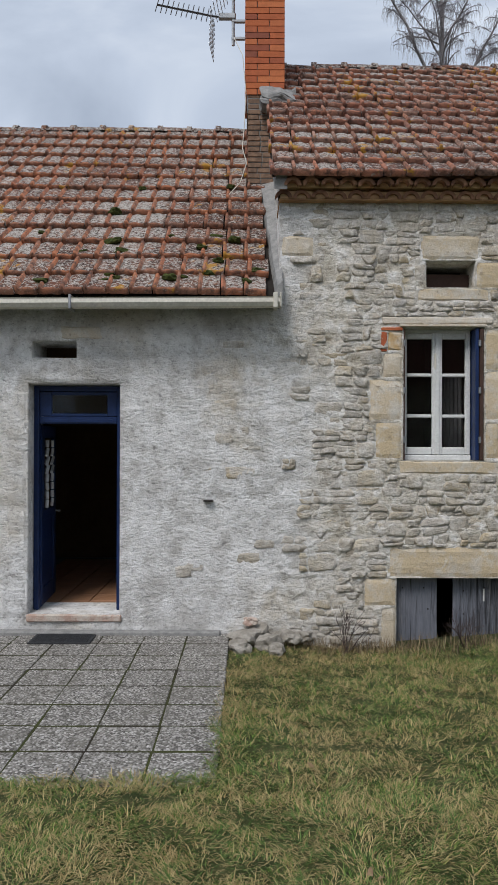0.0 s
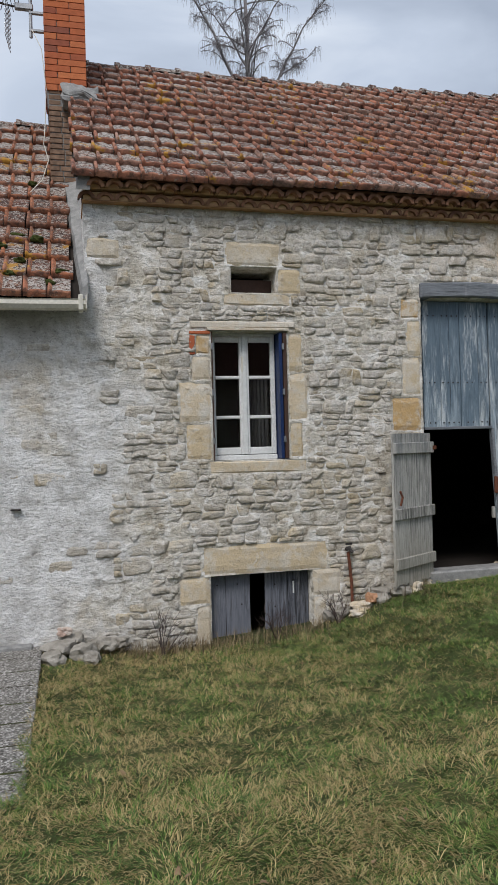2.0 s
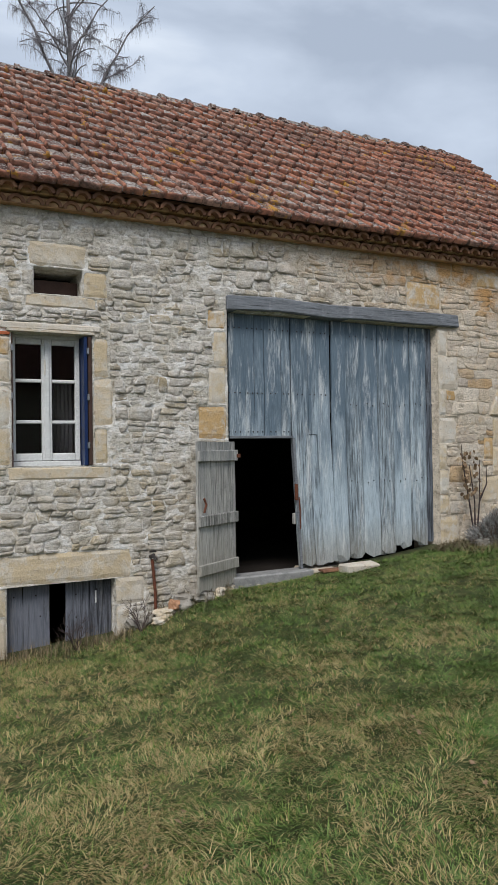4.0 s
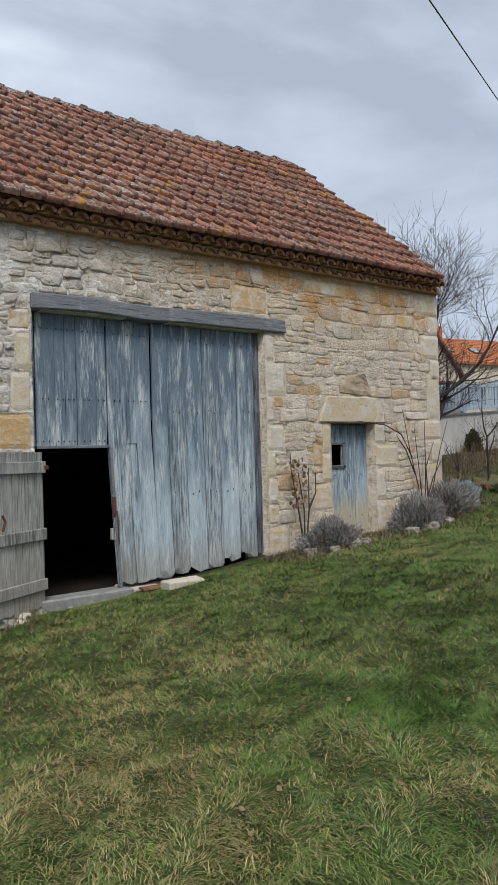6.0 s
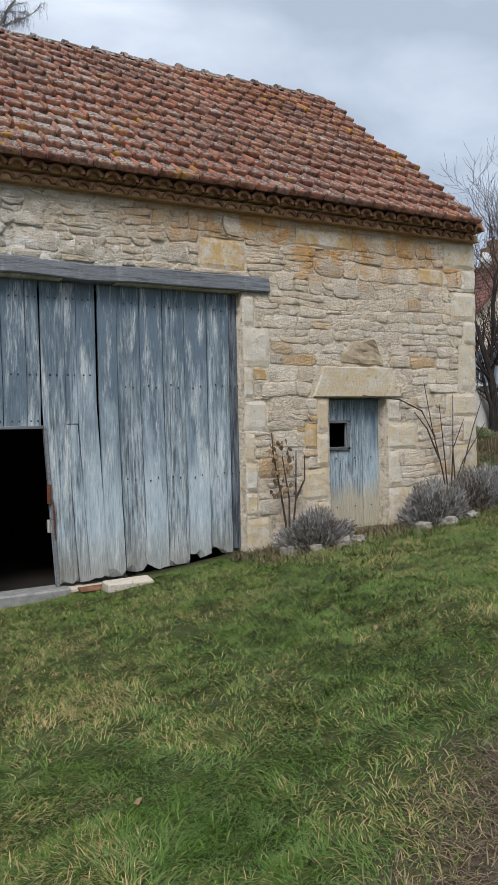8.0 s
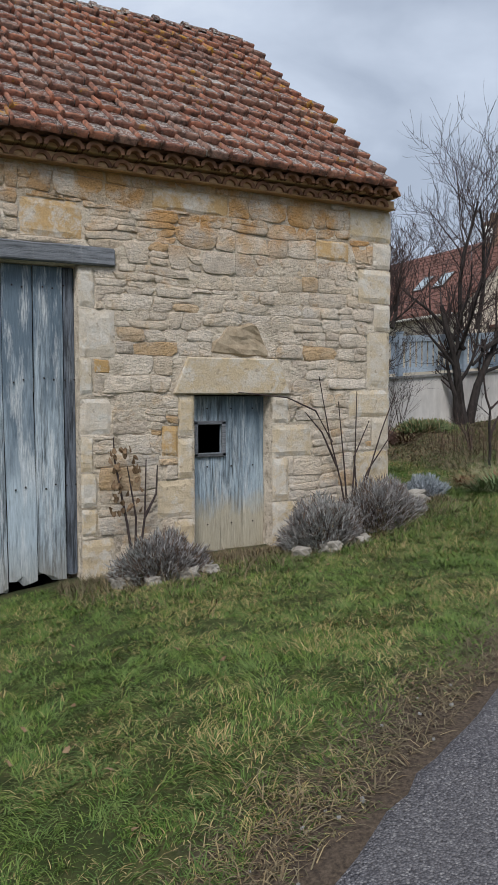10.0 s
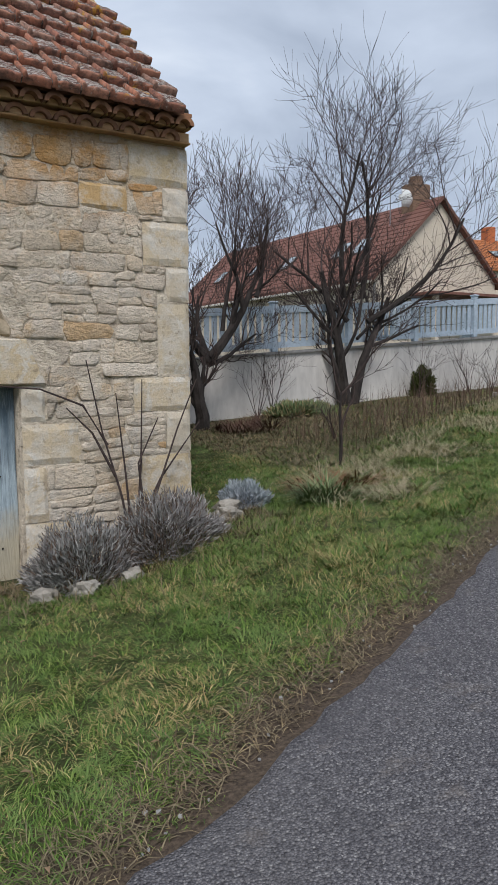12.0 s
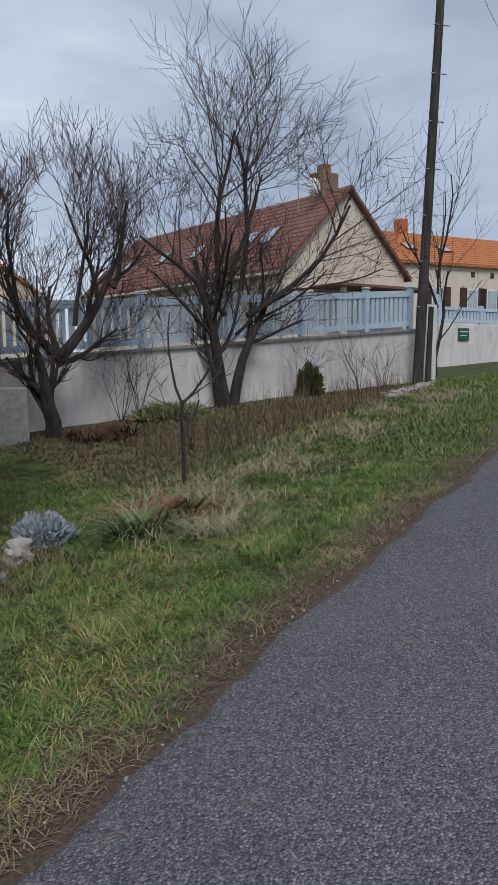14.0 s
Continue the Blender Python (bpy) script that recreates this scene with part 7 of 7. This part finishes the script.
def trees():
    b = (12.15, 11.2, z_at(12.15, 11.2) - 0.05)
    tree("apple_tree", "bare old fruit tree with dense upright water shoots", b, [
        ((0, 0, 0), (0.10, -0.05, 1), 1.2, 0.12),
        ((0.10, -0.04, 1.05), (-0.8, 0.1, 0.7), 1.3, 0.07), ((0.12, -0.05, 1.1), (0.7, -0.2, 0.9), 1.5, 0.08), ((0.1, 0, 1.1), (0.1, 0.6, 0.8), 1.1, 0.055), ((0.1, 0, 1.0), (0.9, 0.1, 0.25), 1.1, 0.04),
        ((-0.65, 0.05, 1.65), (-0.4, 0.0, 1), 1.1, 0.04), ((0.8, -0.25, 2.0), (0.35, 0, 1), 1.2, 0.04), ((0.6, -0.2, 1.75), (-0.1, -0.2, 1), 1.4, 0.035), ((-0.4, 0.05, 1.5), (0.1, 0.1, 1), 1.4, 0.035), ((0.3, -0.1, 1.5), (0.2, 0.1, 1), 1.5, 0.035)], 5, (8, 7, 5), 0.14, 0.95)
    b = (15.25, 11.65, z_at(15.25, 11.65) - 0.05)
    tree("plum_tree", "bare multi-stemmed tree with fine dark twigs", b, [
        ((0, 0, 0), (-0.06, 0, 1), 2.4, 0.11), ((0.12, 0, 0), (0.20, -0.05, 1), 2.1, 0.10), ((-0.1, 0.05, 0), (-0.25, 0.1, 1), 1.6, 0.06),
        ((0.35, -0.1, 1.5), (0.95, -0.25, 0.55), 2.6, 0.055), ((0.3, 0, 1.9), (0.1, 0, 1), 2.3, 0.05), ((-0.1, 0, 1.9), (-0.15, -0.1, 1), 2.4, 0.05), ((0, 0, 1.5), (-0.7, 0.2, 0.7), 1.8, 0.045), ((0.1, 0, 2.0), (0.35, 0.2, 1), 2.0, 0.045), ((0.2, 0, 1.2), (0.8, 0.3, 0.5), 1.4, 0.03)], 11, (9, 7, 5), 0.07, 0.95)
    b = (11.95, 7.67, z_at(11.95, 7.67) - 0.05)
    tree("sapling", "slender bare young tree with forked stem", b, [
        ((0, 0, 0.38), (0.02, 0, 1), 0.5, 0.019), ((0, 0, 0.80), (-0.35, 0.1, 1), 0.85, 0.014), ((0, 0, 0.80), (0.5, -0.1, 0.9), 0.8, 0.014), ((0, 0, 0.82), (0.9, 0, 0.55), 0.6, 0.010), ((0, 0, 0.72), (-0.9, 0, 0.5), 0.55, 0.009)], 24, (2, 3), 0.05, 0.6)
    part("trunk", tube(bmesh.new(), [(0, 0, 0), (0.01, 0, 0.3), (-0.01, 0, 0.6), (0, 0, 0.84)], [0.019, 0.017, 0.015, 0.013], 8), M_BARK, bpy.data.objects["sapling"])
    birch()
    tree("small_tree", "thin bare tree beside the utility pole", (21.6, 12.6, z_at(21.6, 12.6) - 0.1), [
        ((0, 0, 0), (0, 0, 1), 2.4, 0.05), ((0, 0, 1.6), (-0.5, 0, 1), 2.0, 0.03), ((0, 0, 1.9), (0.5, 0.1, 1), 2.4, 0.03), ((0, 0, 2.2), (0.1, 0, 1), 2.2, 0.03)], 41, (5, 4), 0.1, 0.7)


def bush(name, label, at, size, n, material, seed, leaf=0.05, wide=0.006):
    """A low bush: many thin leaves on a rounded, uneven clump, with woody stems."""
    g = np.random.default_rng(seed)
    t = thing(name, label, "bush", at=at)
    u = g.normal(size=(n, 3))
    u /= np.linalg.norm(u, axis=1)[:, None]
    u[:, 2] = np.abs(u[:, 2])
    lump = np.array([1 + 0.35 * noise.noise((a * 2.2 + seed, b * 2.2, c * 2.2)) for a, b, c in u])
    p = u * np.array(size) * (g.uniform(0.45, 1.0, n) ** 0.5 * lump)[:, None]
    d = u + g.normal(scale=0.45, size=(n, 3)) + np.array((0, 0, 0.55))
    d /= np.linalg.norm(d, axis=1)[:, None]
    s = np.cross(d, g.normal(size=(n, 3)))
    s /= np.linalg.norm(s, axis=1)[:, None]
    L = (leaf * g.uniform(0.5, 1.5, n))[:, None]
    V = np.stack([p - s * wide / 2, p + s * wide / 2, p + d * L * 0.6 + s * wide / 2, p + d * L * 0.6 - s * wide / 2, p + d * L], 1).reshape(-1, 3)
    b = np.arange(n)[:, None] * 5
    me = raw("leaves", V, [b + np.array([0, 1, 2, 3]), b + np.array([3, 2, 4])])
    part("leaves", me, material, t)
    rnd = random.Random(seed)
    stems = bmesh.new()
    for _ in range(40):
        v = Vector(u[rnd.randrange(n)].tolist())
        q = Vector((v.x * size[0], v.y * size[1], v.z * size[2])) * rnd.uniform(0.6, 0.98)
        tube(stems, [(q.x * 0.15, q.y * 0.15, -0.04), (q.x * 0.6, q.y * 0.6, q.z * 0.55), q], [0.006, 0.004, 0.002], 4)
    part("stems", stems, M_TWIG, t)
    return t


def wall_plants():
    for x, y, s, seed in ((7.12, 6.50, (0.40, 0.28, 0.36), 1), (8.72, 6.48, (0.44, 0.30, 0.42), 2), (9.38, 6.50, (0.46, 0.30, 0.44), 3)):
        bush("lavender_bush", "grey woody lavender bush at the foot of the wall", (x, y, z_at(x, y) - 0.02), s, 9000, M_LAV, seed, 0.055, 0.007)
    bush("silver_plant", "low mound of silvery grey leaves", (10.32, 6.95, z_at(10.32, 6.95)), (0.22, 0.2, 0.20), 2600, M_SILVER, 5, 0.04, 0.012)
    bush("evergreen_shrub", "small dark evergreen shrub against the white wall", (16.95, 11.55, z_at(16.95, 11.55)), (0.24, 0.2, 0.52), 2600, M_MOSS, 6, 0.06, 0.02)
    bush("ground_plant", "low dark green leafy plant by the wall", (14.0, 11.3, z_at(14, 11.3)), (0.6, 0.3, 0.16), 2600, M_LEAF, 7, 0.10, 0.02)
    # climbing rose, pruned to a fan of canes
    base = Vector((9.22, FACE - 0.12, z_at(9.3, 6.8) + 0.0))
    rose = thing("rose_bush", "bare pruned climbing rose fanned against the wall", "shrub", at=base)
    for k, pts in enumerate((((0, 0, 0), (-0.08, 0.02, 0.45), (-0.22, 0.03, 0.95), (-0.33, 0.04, 1.50)), ((-0.18, 0.03, 0.85), (-0.36, 0.05, 1.16), (-0.68, 0.05, 1.29), (-1.2, 0.06, 1.34)), ((0, 0, 0), (-0.04, 0.02, 0.6), (-0.10, 0.04, 1.25)), ((0.02, 0, 0), (0.09, 0.02, 0.7), (0.12, 0.04, 1.35)),
                             ((0.02, 0, 0.0), (0.2, -0.02, 0.45), (0.40, 0, 0.95), (0.58, 0, 1.35)), ((0.0, 0, 0.1), (0.25, 0.02, 0.55), (0.6, 0.0, 1.0)), ((-0.12, 0.03, 0.6), (-0.30, 0.03, 0.95), (-0.50, 0.02, 1.15)), ((0.1, 0, 0.3), (0.05, -0.02, 0.7), (0.22, -0.03, 1.05)))):
        part("cane", tube(bmesh.new(), pts, [0.012 - 0.008 * i / (len(pts) - 1) for i in range(len(pts))], 6), M_TWIG, rose)
    base = Vector((6.98, FACE - 0.14, z_at(6.98, 6.8)))
    shrub = thing("rose_bush", "straggly rose with a few withered leaves", "shrub", at=base)
    for pts in (((0, 0, 0), (-0.06, 0.02, 0.45), (-0.16, 0.03, 1.0), (-0.17, 0.03, 1.2)), ((0, 0, 0), (0.02, 0.02, 0.5), (-0.05, 0.03, 0.95)), ((0.02, 0, 0), (0.10, 0.02, 0.5), (0.12, 0.03, 1.0)), ((0.1, 0.02, 0.5), (0.2, 0.0, 0.7), (0.22, 0.02, 0.95))):
        part("cane", tube(bmesh.new(), pts, [0.014 - 0.009 * i / (len(pts) - 1) for i in range(len(pts))], 6), M_TWIG, shrub)
    rnd = random.Random(44)
    for k in range(44):
        x, z = rnd.uniform(-0.22, 0.05), rnd.uniform(0.55, 1.12)
        bm = bmesh.new()
        n = 7
        vs = [bm.verts.new((0.022 * math.cos(2 * math.pi * i / n), 0.008 * math.sin(4 * math.pi * i / n), 0.032 * math.sin(2 * math.pi * i / n))) for i in range(n)]
        bm.faces.new(vs)
        bmesh.ops.solidify(bm, geom=bm.faces[:], thickness=0.002)
        lf = part("leaf", bm, M_STRAW, shrub)
        lf.matrix_local = pose(x, rnd.uniform(-0.06, 0.03), z, rnd.uniform(-40, 40), rnd.uniform(-50, 50), rnd.uniform(-80, 80))


def clump(name, label, at, n, length, width, lean, material, seed, radius):
    g = np.random.default_rng(seed)
    a, r = g.uniform(0, 2 * np.pi, n), radius * np.sqrt(g.uniform(0, 1, n))
    x, y = at[0] + r * np.cos(a), at[1] + r * np.sin(a)
    return blades(name, np.stack([x, y, level(x, y) - 0.01], -1), length, width, lean, material, label, seed, "grass tuft")


def garden_plants():
    clump("grass_tuft", "tuft of long grey-green strap leaves", (10.85, 6.55), 420, 0.42, 0.011, (48, 95), M_LEAF, 71, 0.16)
    clump("grass_tuft", "tuft of pale flattened grass", (11.3, 6.15), 500, 0.24, 0.0055, (55, 92), M_BLEACHED, 73, 0.3)
    clump("grass_tuft", "tuft of long winter grass on the verge", (9.9, 5.0), 500, 0.16, 0.0045, (50, 88), M_GRASS, 76, 0.25)
    clump("grass_tuft", "tuft of long winter grass on the verge", (11.2, 5.4), 600, 0.17, 0.0045, (50, 88), M_GRASS, 77, 0.3)
    clump("dead_leaf_heap", "heap of reddish brown withered leaves", (11.2, 6.95), 420, 0.34, 0.014, (60, 88), plain("withered_leaf", (0.16, 0.075, 0.04), (0.26, 0.15, 0.08), 20, 0.9), 74, 0.4)
    clump("dead_leaf_heap", "dark heap of withered stems by the wall", (12.6, 10.7), 420, 0.35, 0.016, (50, 90), plain("dark_withered_leaf", (0.07, 0.035, 0.025), (0.12, 0.07, 0.05), 20, 0.9), 75, 0.5)
    g = np.random.default_rng(8)
    n = 2300
    x, y = g.uniform(12.2, 19.0, n), g.uniform(7.8, 11.4, n)
    ok = (y > 7.9 + (x - 12.0) * 0.37) & (y < 9.3 + (x - 12.0) * 0.42) & (g.uniform(0, 1, n) < 0.9)
    x, y = x[ok], y[ok]
    blades("dry_stalks", np.stack([x, y, level(x, y) - 0.02], -1), 0.50, 0.006, (0, 50), M_STALK, "dense stand of dry brown flower stalks", 81, "dry stalks")
    x, y = g.uniform(11.4, 19.0, 34000), g.uniform(7.4, 11.75, 34000)
    ok = y > 7.7 + (x - 12.0) * 0.37
    x, y = x[ok], y[ok]
    blades("leaf_litter", np.stack([x, y, level(x, y)], -1), 0.10, 0.010, (60, 88), M_LITTER, "brown leaf litter and flattened stems", 82, "leaf litter")
    x = g.uniform(10.6, 18.5, 9000)
    y = 6.75 + (x - 11.0) * 0.40 + g.normal(0, 0.32, 9000)
    keep = np.array([noise.noise((a * 1.4, b * 1.4, 3)) for a, b in zip(x, y)]) > -0.05
    x, y = x[keep], y[keep]
    blades("flattened_grass", np.stack([x, y, level(x, y) + 0.025], -1), 0.17, 0.0055, (60, 92), M_BLEACHED, "bleached flattened grass along the flower bed", 85, "dead grass")
    x, y = g.uniform(-0.1, 3.6, 2500), FACE - 0.05 - g.exponential(0.12, 2500)
    ok = (x > 0.3)
    blades("wall_foot_weeds", np.stack([x[ok], y[ok], level(x[ok], y[ok]) - 0.01], -1), 0.14, 0.005, (5, 65), M_LITTER, "dry weeds along the foot of the wall", 83, "weeds")
    x, y = g.uniform(6.3, 10.3, 12000), FACE - 0.08 - g.exponential(0.30, 12000)
    blades("wall_foot_weeds", np.stack([x, y, level(x, y) - 0.01], -1), 0.13, 0.006, (35, 90), M_LITTER, "dry straw-coloured weeds below the wall", 84, "weeds")
    for i, (x, y, h) in enumerate(((2.02, 6.75, 0.30), (0.95, 6.78, 0.34), (2.62, 6.7, 0.28), (12.9, 9.0, 0.6), (13.6, 11.5, 1.3), (13.3, 11.5, 1.0), (16.6, 11.3, 0.9), (17.9, 11.3, 1.0), (18.4, 11.2, 0.8))):
        tree("dead_shrub", "bare dead stems of a small shrub", (x, y, z_at(x, y) - 0.02), [((0, 0, 0), (random.Random(i + k).uniform(-.5, .5), random.Random(i * 7 + k).uniform(-.3, .3), 1), h * 0.8, 0.007) for k in range(6)], 50 + i, (4, 2), 0.03, 0.6, minr=0.0025, category="shrub")


# ---- small things about the yard ----
def rock(name, label, at, size, seed, material, group=""):
    rnd = random.Random(seed)
    bm = bmesh.new()
    bmesh.ops.create_icosphere(bm, subdivisions=3, radius=1.0)
    for v in bm.verts:
        c = v.co.normalized()
        k = 0.82 + 0.3 * noise.noise((c.x * 1.6 + seed, c.y * 1.6, c.z * 1.6)) + 0.10 * noise.noise((c.x * 5 + seed, c.y * 5, c.z * 5)) + rnd.uniform(-0.015, 0.015)
        m = max(abs(c.x), abs(c.y), abs(c.z))
        v.co = Vector((c.x * size[0], c.y * size[1], c.z * size[2])) * k / (m ** 0.7)
    ob = part(name, bm, material)
    ob.matrix_world = pose(at[0], at[1], at[2], rnd.uniform(-12, 12), rnd.uniform(-12, 12), rnd.uniform(0, 180))
    return tagged(ob, label, "stone", group)


def clutter():
    rnd = random.Random(61)
    for i, (x, y, s) in enumerate(((0.05, 6.72, 0.14), (0.25, 6.62, 0.12), (-0.02, 6.50, 0.10), (0.14, 6.86, 0.13), (0.42, 6.80, 0.11), (0.30, 6.45, 0.08), (0.55, 6.85, 0.09))):
        rock("rubble_stone", "rough grey limestone in a pile by the terrace", (x, y, max(z_at(x, y), -0.2) + s * 0.35 + (0.03 if i == 3 else 0)), (s * 1.3, s, s * 0.7), i, M_ROCK, "rubble pile by the terrace")
    rock("rubble_stone", "broken red brick on the rubble pile", (0.08, 6.80, -0.01), (0.07, 0.05, 0.045), 77, M_PINK, "rubble pile by the terrace")
    for i, (x, y, s) in enumerate(((2.72, 6.82, 0.09), (2.88, 6.72, 0.10), (3.02, 6.70, 0.10), (3.12, 6.80, 0.12), (2.80, 6.62, 0.07), (2.64, 6.88, 0.09), (3.30, 6.78, 0.12), (3.45, 6.85, 0.11))):
        rock("rubble_stone", "pale broken limestone at the foot of the wall", (x, y, z_at(x, y) + s * 0.25), (s * 1.3, s, s * 0.65), 20 + i, M_ASHLAR if i % 3 == 1 else M_ROCK, "stones by the cellar")
    rock("rubble_stone", "broken terracotta lump among stones", (2.95, 6.66, z_at(2.95, 6.66) + 0.08), (0.08, 0.06, 0.06), 88, M_TERRA, "stones by the cellar")
    for i, (x, y, s) in enumerate(((6.75, 6.42, 0.09), (6.95, 6.30, 0.07), (7.25, 6.25, 0.08), (7.45, 6.28, 0.07), (8.35, 6.3, 0.08), (8.6, 6.2, 0.09), (8.95, 6.2, 0.07), (10.15, 6.9, 0.12), (10.05, 6.75, 0.1))):
        rock("border_stone", "mossy border stone below the lavender", (x, y, z_at(x, y) + s * 0.3), (s * 1.3, s, s * 0.8), 40 + i, M_ROCK, "border stones")
    for i in range(7):
        x, y = 17.4 + 0.33 * i, 10.15 + 0.14 * i
        rock("border_stone", "pale flat stone edging the flower bed", (x, y, z_at(x, y) + 0.03), (0.16, 0.12, 0.06), 60 + i, M_ROCK, "bed edging")
    tagged(part("stone_slab", boxed(4.98, 5.42, 6.66, 6.86, 0.18, 0.30, 0.012, 0.01, rnd), M_PALE), "pale cut stone slab lying before barn doors", "stone slab")
    tagged(part("stone_slab", boxed(11.35, 11.80, 11.1, 11.2, 1.0, 1.86, 0.02, 0.012, rnd), M_CEMENT), "old mossy stone slab leaning upright", "stone slab")
    tagged(part("broken_tile", boxed(4.78, 5.05, 6.84, 6.96, 0.22, 0.25, 0.006, 0.008, rnd), M_GENOISE), "broken terracotta tile under the barn door", "tile")
    pipe = thing("water_tap", "rusty standpipe with iron tap against the wall", "tap", at=(2.81, FACE - 0.07, z_at(2.81, 6.88) - 0.05))
    part("pipe", tube(bmesh.new(), [(0.03, 0, 0), (0.03, 0.005, 0.3), (0.0, 0.0, 0.62)], [0.016] * 3, 8), M_RUST, pipe)
    part("tap", tube(bmesh.new(), [(0, 0.04, 0.64), (0, -0.03, 0.66), (0.02, -0.07, 0.62)], [0.02, 0.024, 0.014], 8), M_IRON, pipe, "dark iron tap")
    part("tap_lever", boxed(-0.035, 0.035, -0.035, -0.01, 0.69, 0.71, 0.004), M_IRON, pipe)
    tagged(part("wall_iron", boxed(-0.36, -0.27, FACE - 0.06, FACE + 0.02, 1.07, 1.085, 0.004), M_IRON), "small iron peg in the plaster wall", "peg")
    # moss cushions on the lower roof
    k = (LRIDGE_Z - LEAVE_Z) / (LRIDGE_Y - LEAVE_Y)
    for i in range(26):
        x, s = rnd.uniform(-2.6, 0.2), rnd.uniform(0.03, 0.075)
        y = LEAVE_Y + 0.1 + 1.9 * rnd.random() ** 2
        rock("moss_cushion", "dark green moss cushion growing on roof tiles", (x, y, LEAVE_Z + k * (y - LEAVE_Y) + 0.05), (s * 1.4, s, s * 0.55), 90 + i, M_MOSS, "moss on the roof")


trees()
wall_plants()
garden_plants()
clutter()
